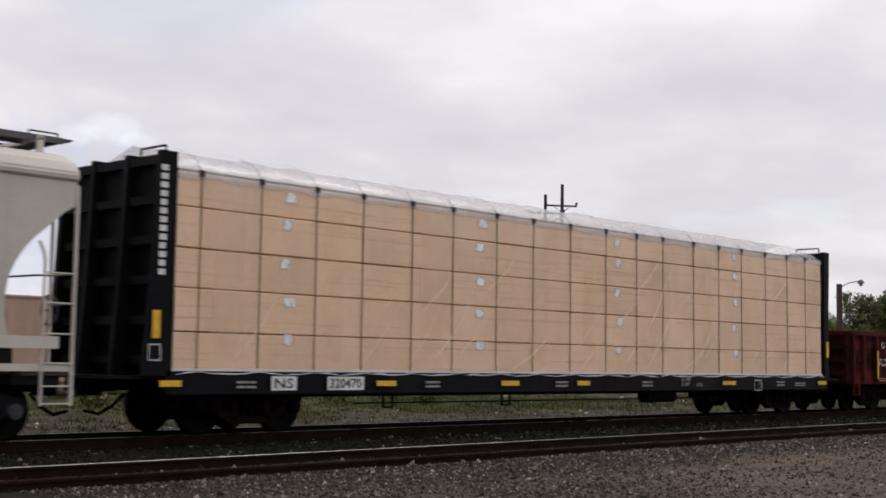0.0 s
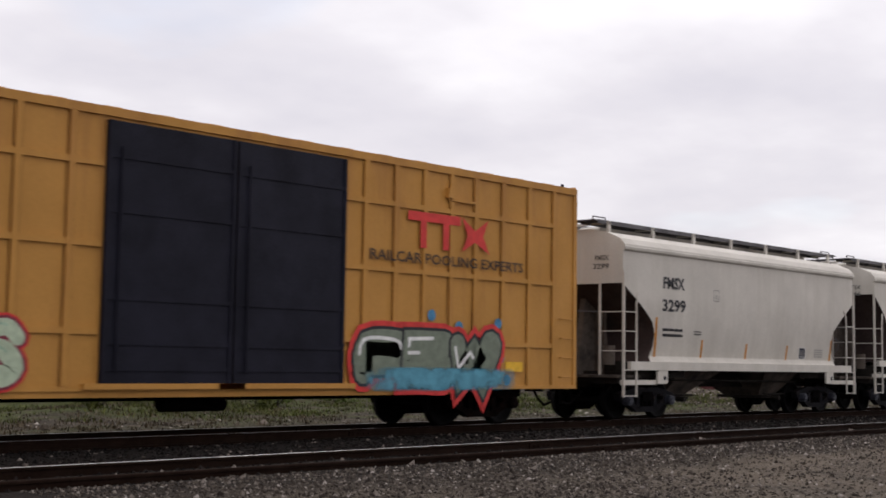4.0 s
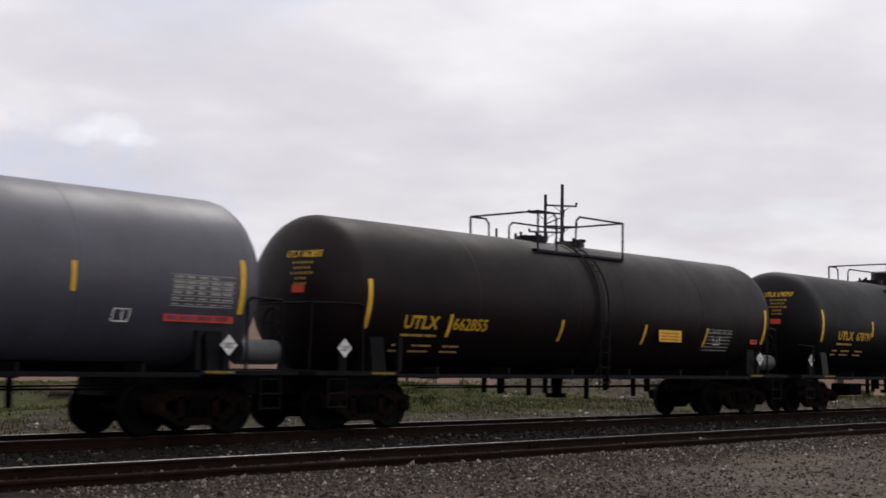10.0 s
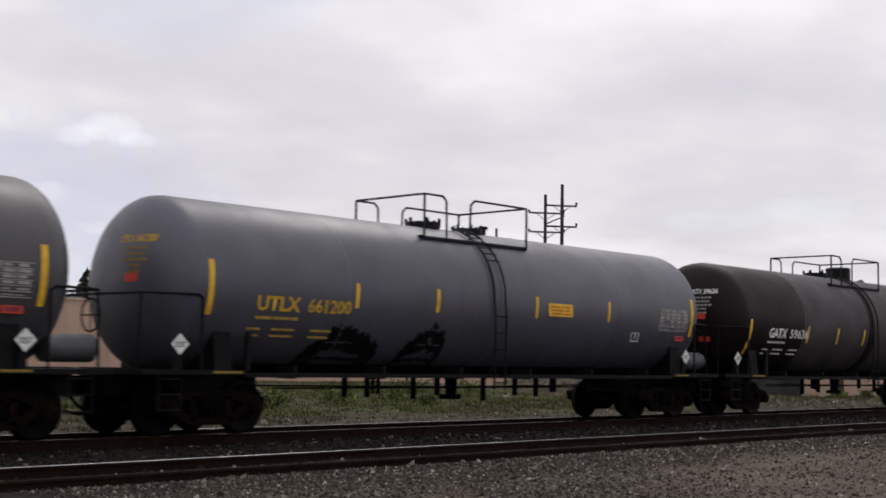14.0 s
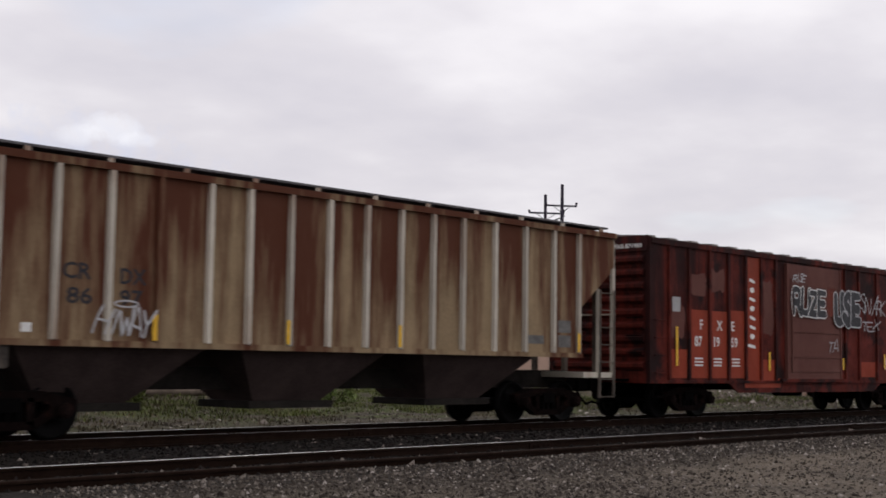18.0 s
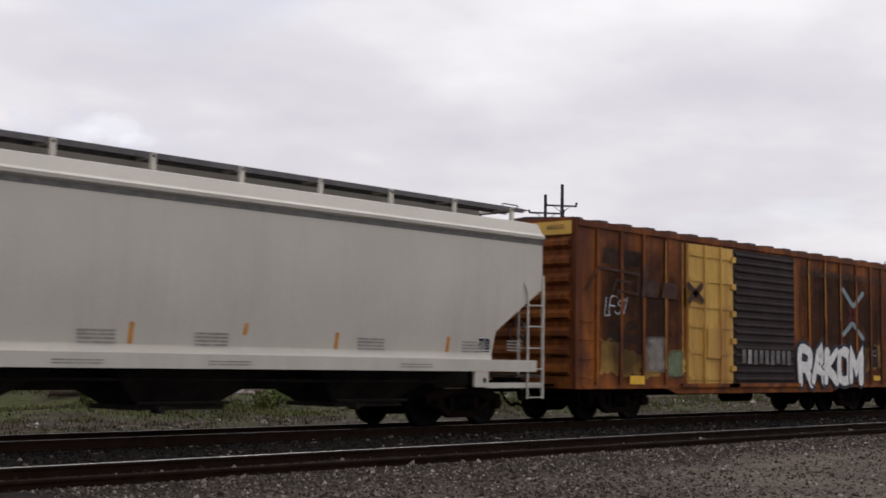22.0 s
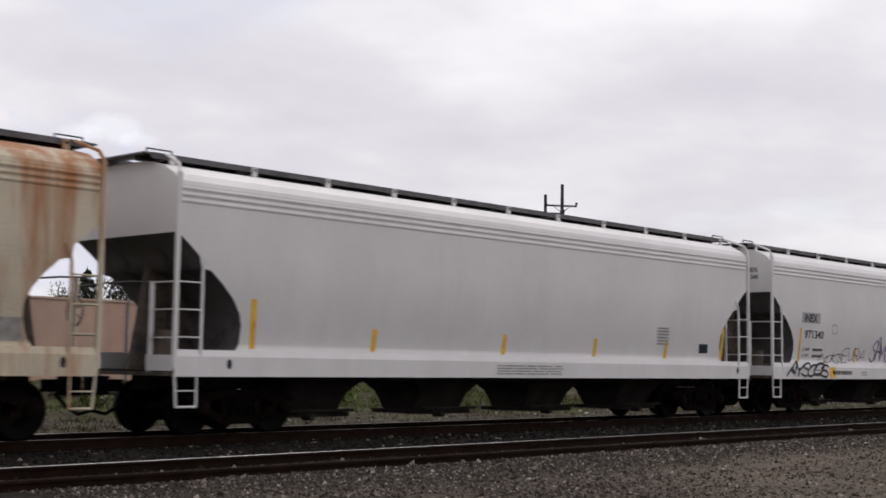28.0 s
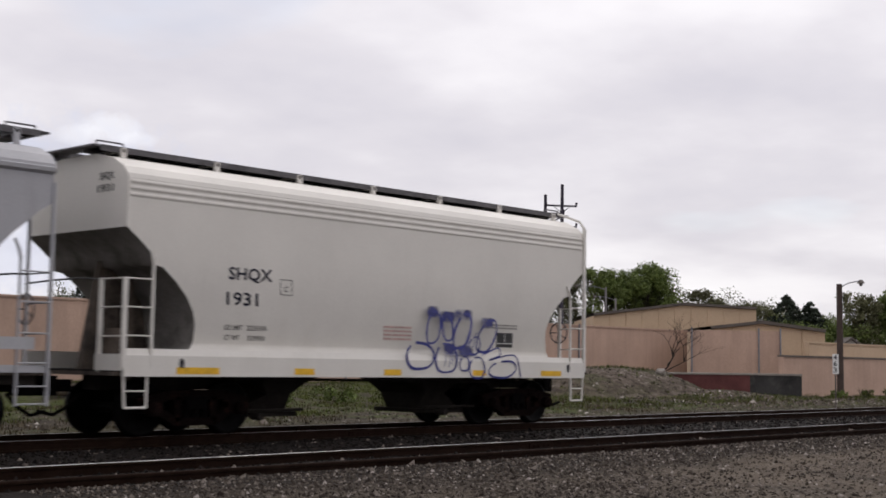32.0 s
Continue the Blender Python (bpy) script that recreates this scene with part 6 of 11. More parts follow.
def hopper_marks(car, m_text, words, number, x, z, zn, h, stripes, panel, square=None, small=True, seed=1):
    lettering(car, words, x, z, h, m_text, bold=0.032)
    lettering(car, number, x - 0.03, zn, h, m_text, bold=0.032, width=h * 0.92 * len(number))
    if small:
        bars(car, x, x + 0.9, zn - 0.62, zn - 0.36, 2, m_text, seed=seed, name="weight_lettering")
        bars(car, x + 1.4, x + 1.75, zn - 0.55, zn - 0.42, 2, M["grey_dark"], seed=seed + 1)
    for sx, z0, z1 in stripes:
        stripe(car, sx, z0, z1, 0.09, M["orange"], lean=0.05)
    px, pz = panel
    p = part("stencil_panel", Geo().plate(px, px + 0.36, pz, pz + 0.3, -1.5), M["navy"], car, "dark blue inspection stencil panel")
    part("stencil_border", Geo().ribbon([(px, pz), (px + 0.36, pz), (px + 0.36, pz + 0.3), (px, pz + 0.3)], 0.016, -1.507, 0.003, closed=True).plate(px + 0.172, px + 0.188, pz + 0.06, pz + 0.28, -1.506, 0.003).plate(px + 0.01, px + 0.35, pz + 0.04, pz + 0.055, -1.506, 0.003), M["white"], p)
    bars(p, px + 0.03, px + 0.15, pz + 0.1, pz + 0.26, 3, M["grey_text"], y=-1.507, seed=seed + 5)
    bars(p, px + 0.21, px + 0.33, pz + 0.1, pz + 0.26, 3, M["grey_text"], y=-1.507, seed=seed + 6)
    bars(car, px + 0.9, px + 1.4, pz + 0.05, pz + 0.3, 4, M["grey_text"], seed=seed + 2)
    if square:
        sx, sz = square
        g = Geo().ribbon([(sx, sz), (sx + 0.25, sz), (sx + 0.25, sz + 0.27), (sx, sz + 0.27)], 0.015, -1.506, closed=True)
        part("plate_mark", g, M["grey_dark"], car)
        lettering(car, "C", sx + 0.08, sz + 0.05, 0.11, M["grey_dark"])


def end_marks(car, words, number, material, z=3.75, y=-1.1, x=-0.006):
    lettering(car, words, 0, z, 0.12, material, y=y, end=x, width=0.40, bold=0.03)
    lettering(car, number, 0, z - 0.2, 0.12, material, y=y, end=x, width=0.46, bold=0.03)


# a hopper whose rear end alone is in view at the start
c = covered_hopper("covered_hopper", "cream-grey covered hopper car with rust-brown ends", -1.0, 11.75, M["hopper_cream"], "round", ROUND_CUT, bays=round_bays(11.75))
stripe(c, 10.3, 1.65, 2.5, 0.09, M["orange"], lean=0.05)

# ---------------------------------------------------------------- centre-beam flat car with wrapped lumber
def centre_beam(start, L):
    car = start_car("centre_beam_flat_car", "black centre-beam flat car with tall bulkheads, carrying wrapped lumber", start)
    deck = Geo().box(0.0, L, -1.45, 1.45, 0.92, 1.06)
    part("deck", deck, M["cb"], car)
    for sg in (-1, 1):
        s = Geo().box(0.0, L, sg * 1.45 - 0.05, sg * 1.45 + 0.05, 0.70, 1.08)
        s.box(0.0, L, sg * 1.45 - 0.09, sg * 1.45 + 0.09, 0.70, 0.74)
        part("side_sill", s, M["cb"], car)
    g = Geo().prism_y([(0.8, 0.95), (2.8, 0.6), (L - 2.8, 0.6), (L - 0.8, 0.95)], -0.35, 0.35)
    part("centre_sill", g, M["cb"], car)
    for k in range(12):
        x = 1.2 + (L - 2.4) * k / 11
        part("beam_post", Geo().box(x - 0.06, x + 0.06, -0.1, 0.1, 1.06, 4.5), M["cb"], car)
    part("top_chord", Geo().box(0.1, L - 0.1, -0.3, 0.3, 4.45, 4.6), M["cb"], car)
    for x, sg in ((0.0, -1), (L, 1)):
        b = Geo()
        xa, xb = (x - 0.06, x + 0.06)
        b.box(xa, xb, -1.48, 1.48, 1.06, 4.62)
        bh = part("bulkhead", b, M["cb"], car, "tall black steel end bulkhead")
        for z in (1.25, 1.9, 2.55, 3.2, 3.85, 4.5):
            r = Geo().box(x + sg * 0.06 - (0.14 if sg < 0 else 0), x + sg * 0.06 + (0.14 if sg > 0 else 0), -1.46, 1.46, z - 0.07, z + 0.07)
            part("bulkhead_rib", r, M["cb"], bh)
        for y in (-1.44, -0.5, 0.5, 1.44):
            foot, waist, head = (0.42, 0.3, 0.22) if sg < 0 else (0.16, 0.16, 0.24)
            pr = [(x - sg * 0.1, 1.0), (x + sg * foot, 1.0), (x + sg * waist, 2.6), (x + sg * head, 4.64), (x - sg * 0.1, 4.64)]
            part("bulkhead_post", Geo().prism_y(pr, y - 0.06, y + 0.06), M["cb"], bh)
        gr = Geo().tube([(x, -1.3, 4.64), (x, -1.3, 4.76), (x, -0.6, 4.76), (x, -0.6, 4.64)], 0.02)
        part("grab_iron", gr, M["cb"], bh)
        pl = Geo().box(min(x, x + sg * 0.95), max(x, x + sg * 0.95), -1.4, 1.4, 0.95, 1.0)
        part("end_platform", pl, M["cb"], car)
    bars(car, -0.22, -0.08, 2.62, 4.45, 13, M["white"], y=-1.512, seed=3, name="painted_name_bar", gap=0.32)
    stripe(car, -0.30, 1.6, 2.05, 0.15, M["yellow"], y=-1.51)
    stripe(car, L - 0.02, 1.6, 2.05, 0.15, M["yellow"], y=-1.51)
    part("stencil_frame", Geo().ribbon([(-0.35, 1.25), (-0.13, 1.25), (-0.13, 1.5), (-0.35, 1.5)], 0.016, -1.512, closed=True), M["white"], car)
    for x0, w in ((-0.15, 0.42), (4.68, 0.51), (8.28, 0.56), (10.87, 0.45), (17.01, 0.63), (22.18, 0.5)):
        part("reflector", Geo().plate(x0, x0 + w, 0.83, 0.93, -1.545), M["yellow"], car)
    lettering(car, "LD LMT\nLT WT", 15.08, 0.93, 0.09, M["grey_text"], y=-1.546)
    lettering(car, "L 75-0", 15.77, 0.80, 0.08, M["grey_text"], y=-1.546)
    bars(car, 20.8, 21.4, 0.80, 0.92, 2, M["grey_text"], y=-1.546, seed=31)
    part("number_panel", Geo().plate(2.15, 2.72, 0.76, 1.0, -1.545, 0.004), M["white"], car)
    lettering(car, "NS", 2.22, 0.80, 0.17, M["black"], y=-1.553, width=0.42)
    part("number_panel", Geo().plate(3.45, 4.35, 0.76, 1.0, -1.545, 0.004), M["white"], car)
    lettering(car, "320470", 3.5, 0.80, 0.17, M["black"], y=-1.553, width=0.78)
    for x0 in (1.4, 6.0, 10.1, 13.4, 19.8):
        bars(car, x0, x0 + 0.42, 0.8, 0.96, 2, M["grey_text"], y=-1.545, seed=int(x0 * 10))
    part("stencil_frame", Geo().ribbon([(18.6, 0.69), (18.97, 0.69), (18.97, 0.95), (18.6, 0.95)], 0.014, -1.55, closed=True).ribbon([(18.85, 0.69), (18.85, 0.95)], 0.01, -1.55), M["white"], car)
    for x in (2.1, L - 2.1):
        add_truck(car, start, x)
    for x in (5.2, 8.7, 14.2, 17.0):
        part("brake_rigging", Geo().tube([(x, -1.2, 0.7), (x, -1.2, 0.42), (x + 0.25, -1.2, 0.42), (x + 0.25, -1.2, 0.7)], 0.025), M["cb"], car)
    part("brake_rod", Geo().tube([(4.5, -1.1, 0.5), (L - 4.5, -1.1, 0.5)], 0.018), M["cb"], car)
    part("air_reservoir", Geo().cyl((14.5, -0.8, 0.55), (15.8, -0.8, 0.55), 0.16, n=12), M["cb"], car)
    coupler(car, 0.0, -1)
    coupler(car, L, 1)
    return car


def lumber_load(start):
    """Stacks of wrapped lumber on the near and far side of the centre beam."""
    load = start_car("lumber_load", "plastic-wrapped tan lumber stacks strapped on the centre-beam car", start, "cargo of the freight train", "lumber")
    xs = [0.16, 0.63, 1.91, 3.19, 4.35, 5.67, 6.84, 8.19, 9.40, 10.71, 12.05, 13.28, 14.40, 15.78, 16.98, 18.12, 19.38, 20.58, 21.63, 22.6]
    zs = [1.09, 1.72, 2.44, 3.10, 3.78, 4.36]
    rnd = random.Random(8)
    for i in range(len(xs) - 1):
        for j in range(len(zs) - 1):
            x0, x1, z0, z1 = xs[i] + 0.003, xs[i + 1] - 0.003, zs[j] + 0.006, zs[j + 1] - 0.006
            d = rnd.uniform(0, 0.018)
            g = Geo()
            r = 0.018
            g.prism_x([(-1.40 - d, z0), (-1.425 - d, z0 + r), (-1.425 - d, z1 - r), (-1.40 - d, z1), (-0.12, z1), (-0.12, z0)], x0, x1)
            part("lumber_pack", g, M["lumber"], load)
    far = Geo().box(xs[0], xs[-1], 0.12, 1.42, zs[0], zs[-1])
    part("far_lumber_pack", far, M["lumber"], load)
    # wrinkled film over the top, edge and lower hem
    m = 160
    v, f = [], []
    for i in range(m + 1):
        x = xs[0] + (xs[-1] - xs[0]) * i / m
        w = noise.noise(Vector((x * 1.7, 0.0, 4.0)))
        w2 = noise.noise(Vector((x * 4.0, 3.0, 1.0)))
        ring = [(-1.447 + 0.012 * w2, 4.24 + 0.05 * w), (-1.45 + 0.01 * w, 4.37), (-1.28, 4.52 + 0.05 * w2), (-0.8, 4.73 + 0.05 * w), (-0.1, 4.90 + 0.04 * w2 + 0.04 * w), (0.8, 4.62), (1.44, 4.38), (1.44, 4.2)]
        v += [(x, y, z) for y, z in ring]
    for i in range(m):
        f += [(i * 8 + k, i * 8 + k + 1, i * 8 + k + 9, i * 8 + k + 8) for k in range(7)]
    part("film_cover", Geo().add(v, f, True), M["film_clear"], load, "clear wrinkled plastic film over the stack tops")
    v, f = [], []
    for i in range(m + 1):
        x = xs[0] - 0.02 + (xs[-1] - xs[0] + 0.04) * i / m
        s = abs(math.sin((x - 0.63) / 1.27 * math.pi)) ** 0.7
        w2 = noise.noise(Vector((x * 3.0, 9.0, 1.0)))
        v += [(x, -1.452, 1.13 + 0.02 * w2), (x, -1.47 - 0.02 * w2, 1.09), (x, -1.515 - 0.03 * w2, 1.075 - 0.05 * s + 0.02 * w2)]
    for i in range(m):
        f += [(i * 3 + k, i * 3 + k + 1, i * 3 + k + 4, i * 3 + k + 3) for k in range(2)]
    part("film_hem", Geo().add(v, f, True), M["film"], load, "loose hanging hem of the wrap")
    for x in xs[1:-1]:
        g = Geo().box(x - 0.005, x + 0.005, -1.462, -1.45, 1.05, 4.37)
        over = [(-1.462, 4.37), (-1.27, 4.60), (-0.8, 4.82), (-0.1, 4.99)]
        for (ya, za), (yb, zb) in zip(over, over[1:]):
            g.add([(x - 0.011, ya, za), (x + 0.011, ya, za), (x + 0.011, yb, zb), (x - 0.011, yb, zb)], [(0, 1, 2, 3)])
        st = part("lashing_strap", g, M["strap"], load)
        part("corner_protector", Geo().box(x - 0.045, x + 0.045, -1.475, -1.40, 4.30, 4.40), M["strap"], st)
    for x in (2.45, 7.6, 12.45, 17.7):
        for z in (1.64, 2.29, 2.96, 3.64, 4.14):
            x0, w = x + rnd.uniform(-0.06, 0.06), rnd.uniform(0.20, 0.28)
            haze(load, x0 - 0.03, x0 + w, z - 0.11, z + 0.11, M["mist_label"], y=-1.4475, name="bundle_sticker")
    # broad milky sheens, painted as pale fields where the wrap hangs slack
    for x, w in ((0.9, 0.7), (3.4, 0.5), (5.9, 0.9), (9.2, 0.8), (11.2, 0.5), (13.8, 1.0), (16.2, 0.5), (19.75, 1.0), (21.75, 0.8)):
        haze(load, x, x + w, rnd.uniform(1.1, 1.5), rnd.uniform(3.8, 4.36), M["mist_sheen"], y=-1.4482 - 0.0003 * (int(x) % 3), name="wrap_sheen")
    # slack folds in the wrap, their sheen painted in as paler tan
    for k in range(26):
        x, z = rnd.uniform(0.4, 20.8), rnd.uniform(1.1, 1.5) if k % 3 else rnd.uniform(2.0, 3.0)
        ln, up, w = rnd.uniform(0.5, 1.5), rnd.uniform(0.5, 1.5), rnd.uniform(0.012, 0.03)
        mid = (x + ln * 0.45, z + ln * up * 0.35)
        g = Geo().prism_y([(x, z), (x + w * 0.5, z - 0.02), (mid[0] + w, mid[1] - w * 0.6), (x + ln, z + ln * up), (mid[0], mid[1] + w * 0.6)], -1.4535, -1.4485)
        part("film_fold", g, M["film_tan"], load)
    return load


centre_beam(12.48, 22.78)
lumber_load(12.48)


# ---------------------------------------------------------------- gondola
def gondola(start, L):
    car = start_car("gondola_car", "oxide-red ribbed gondola car with faded white lettering", start)
    top, bot, belly = 2.36, 0.84, 0.63
    for sg in (-1, 1):
        ya, yb = (sg * 1.42, sg * 1.46)
        g = Geo().prism_y([(0, bot), (2.95, bot), (3.5, belly), (L - 3.4, belly), (L - 2.6, bot), (L, bot), (L, top), (0, top)], min(ya, yb), max(ya, yb))
        part("side_wall", g, M["gon"], car)
        part("top_rail", Geo().rounded(-0.05, L + 0.05, min(sg * 1.40, sg * 1.54), max(sg * 1.40, sg * 1.54), top - 0.06, top + 0.06, 0.015), M["gon"], car)
    ribs = [0.05, 0.75, 1.62, 3.05, 3.98, 4.95, 5.97, 6.95, 7.95, 8.97, 10.0, 10.9, 11.85, 12.9, 13.9, 15.35, 16.7]
    for x in ribs:
        z0 = belly if 3.5 <= x <= L - 3.4 else bot
        for sg in (-1, 1):
            g = Geo().prism_x([(sg * 1.46, z0 + 0.02), (sg * 1.54, z0 + 0.10), (sg * 1.545, top - 0.2), (sg * 1.53, top - 0.06), (sg * 1.46, top - 0.06)], x - 0.055, x + 0.055)
            part("side_rib", g, M["gon"], car)
    part("floor", Geo().box(0, L, -1.42, 1.42, bot, bot + 0.1), M["gon_dark"], car)
    for x, sg in ((0, -1), (L, 1)):
        e = Geo().box(x - 0.04, x + 0.04, -1.42, 1.42, bot, top)
        ew = part("end_wall", e, M["gon_dark"], car)
        for z in (1.15, 1.55, 1.95):
            part("end_rib", Geo().box(min(x, x + sg * 0.14), max(x, x + sg * 0.14), -1.42, 1.42, z - 0.06, z + 0.06), M["gon_dark"], ew)
        for y in (-1.35, -0.7, 0.0, 0.7, 1.35):
            part("end_post", Geo().box(min(x, x + sg * 0.16), max(x, x + sg * 0.16), y - 0.05, y + 0.05, bot, top), M["gon_dark"], ew)
        part("top_rail", Geo().box(x - 0.08, x + 0.1, -1.5, 1.5, top - 0.06, top + 0.06), M["gon"], ew)
    part("centre_sill", Geo().box(0.3, L - 0.3, -0.3, 0.3, 0.55, 0.9), M["gon_dark"], car)
    lettering(car, "U P", 2.06, 1.93, 0.21, M["flaked"], y=-1.4725, width=0.52)
    lettering(car, "32330", 1.76, 1.4, 0.22, M["flaked"], y=-1.4725, width=1.06)
    # worn capitals along the side, some with a limb lost
    for strokes in ([[(6.4, 2.15), (6.4, 1.83)], [(6.71, 2.15), (6.70, 1.72), (6.58, 1.66)]], [[(7.33, 2.14), (7.33, 1.9)], [(7.36, 2.05), (7.7, 1.72)], [(7.72, 2.15), (7.72, 1.72)]], [[(8.5, 2.11), (8.5, 1.64)]],
                    [[(10.12, 2.05), (10.14, 1.68)], [(10.14, 2.0), (10.44, 1.72)], [(10.46, 2.12), (10.46, 1.68)]], [[(6.42, 1.2), (6.54, 1.42), (6.64, 1.22)]], [[(6.2, 0.95), (6.32, 1.08), (6.62, 1.08), (6.66, 0.95)]],
                    [[(5.38, 1.46), (5.38, 1.28)], [(5.42, 1.4), (5.68, 1.42)]], [[(8.4, 1.05), (8.4, 0.95)]], [[(9.13, 1.15), (9.13, 0.97)]], [[(10.18, 1.12), (10.18, 0.97)]], [[(9.1, 1.36), (9.4, 1.36)]], [[(9.95, 1.4), (10.2, 1.36)]]):
        g = Geo()
        for line in strokes:
            g.stroke(line, [0.10] * len(line), -1.4725)
        part("painted_letter", g, M["flaked"], car)
    # soot and rust smears over the panels
    rnd = random.Random(41)
    for a, b in zip(ribs, ribs[1:]):
        for k in range(2):
            x0 = a + (b - a) * rnd.uniform(-0.05, 0.3)
            z0 = rnd.uniform(0.7 if 3.6 < a < 12.5 else 0.9, 1.6)
            haze(car, x0, min(b, x0 + (b - a) * rnd.uniform(0.5, 1.0)), z0, min(2.28, z0 + rnd.uniform(0.35, 0.8)), M["mist_smear"], y=-1.4685 - 0.0004 * k, name="soot_smear")
        # darker strip beside each rib, and one below the top rail
        haze(car, b - 0.30, b - 0.03, 0.75 if 3.6 < a < 12.5 else 0.9, 2.32, M["mist_smear"], y=-1.4699, name="soot_smear")
        haze(car, a, b, 2.12, 2.34, M["mist_smear"], y=-1.4702, name="soot_smear")
    for x0, x1, z0, z1 in ((8.98, 9.75, 1.5, 2.1), (9.9, 11.6, 1.1, 1.42), (13.7, 15.2, 1.02, 1.42), (5.6, 6.3, 1.1, 1.5)):
        haze(car, x0, x1, z0, z1, M["mist_dark"], y=-1.4706, name="soot_smear")
    part("outlet_patch", Geo().plate(9.06, 9.4, 0.70, 0.88, -1.468), M["steel_dark"], car)
    for x in (1.62, 3.12, 5.05, 7.05, 9.0, 10.95, 12.92, 15.36):
        stripe(car, x - 0.05, 1.08 if x > 2 else 1.0, 1.55 if 2 < x < 15 else 1.85, 0.085, M["yellow"], y=-1.549)
    part("stencil_frame", Geo().ribbon([(14.12, 1.52), (14.6, 1.52), (14.6, 1.85), (14.12, 1.85)], 0.022, -1.4745, closed=True).ribbon([(14.36, 1.62), (14.36, 1.85)], 0.022, -1.4745).ribbon([(14.12, 1.62), (14.6, 1.62)], 0.02, -1.4745), M["flaked"], car)
    part("stencil_panel", Geo().plate(14.12, 14.6, 1.52, 1.85, -1.471, 0.002), M["black"], car)
    bars(car, 1.7, 2.5, 0.93, 1.05, 2, M["ghost_white"], y=-1.471, seed=4)
    bars(car, 12.75, 13.3, 1.02, 1.1, 1, M["ghost_white"], y=-1.471, seed=6)
    bars(car, 11.87, 12.3, 0.86, 1.0, 2, M["ghost_white"], y=-1.464, seed=5)
    for x in (2.0, L - 2.0):
        add_truck(car, start, x)
    part("air_reservoir", Geo().cyl((5.0, -0.7, 0.5), (6.2, -0.7, 0.5), 0.15, n=12), M["gon_dark"], car)
    for e in (0.3, L - 0.3):
        ladder(car, e - 0.18, e + 0.18, 0.5, 0.85, 2, M["gon"], y=-1.46, name="step")
    coupler(car, 0.0, -1)
    coupler(car, L, 1)


gondola(36.95, 16.82)


# ---------------------------------------------------------------- box cars
def upright_name(car, x, z0, z1, w, material, y):
    """A name that runs up the side, as plain ovals and slanting bars."""
    n = 8
    h = (z1 - z0) / n
    for k in range(n):
        z = z0 + h * k
        if k in (1, 4, 6):
            g = Geo().blob([(x + w * (0.45 + 0.4 * math.cos(a * 0.524)), z + h * (0.42 + 0.3 * math.sin(a * 0.524))) for a in range(12)], y)
        else:
            e = w * (1.3 if k == 0 else 0.75)
            g = Geo().stroke([(x + w * 0.85, z + h * 0.3), (x + w * 0.85 - e, z + h * 0.5)], [w * 0.26] * 2, y)
        part("painted_name_bar", g, material, car)


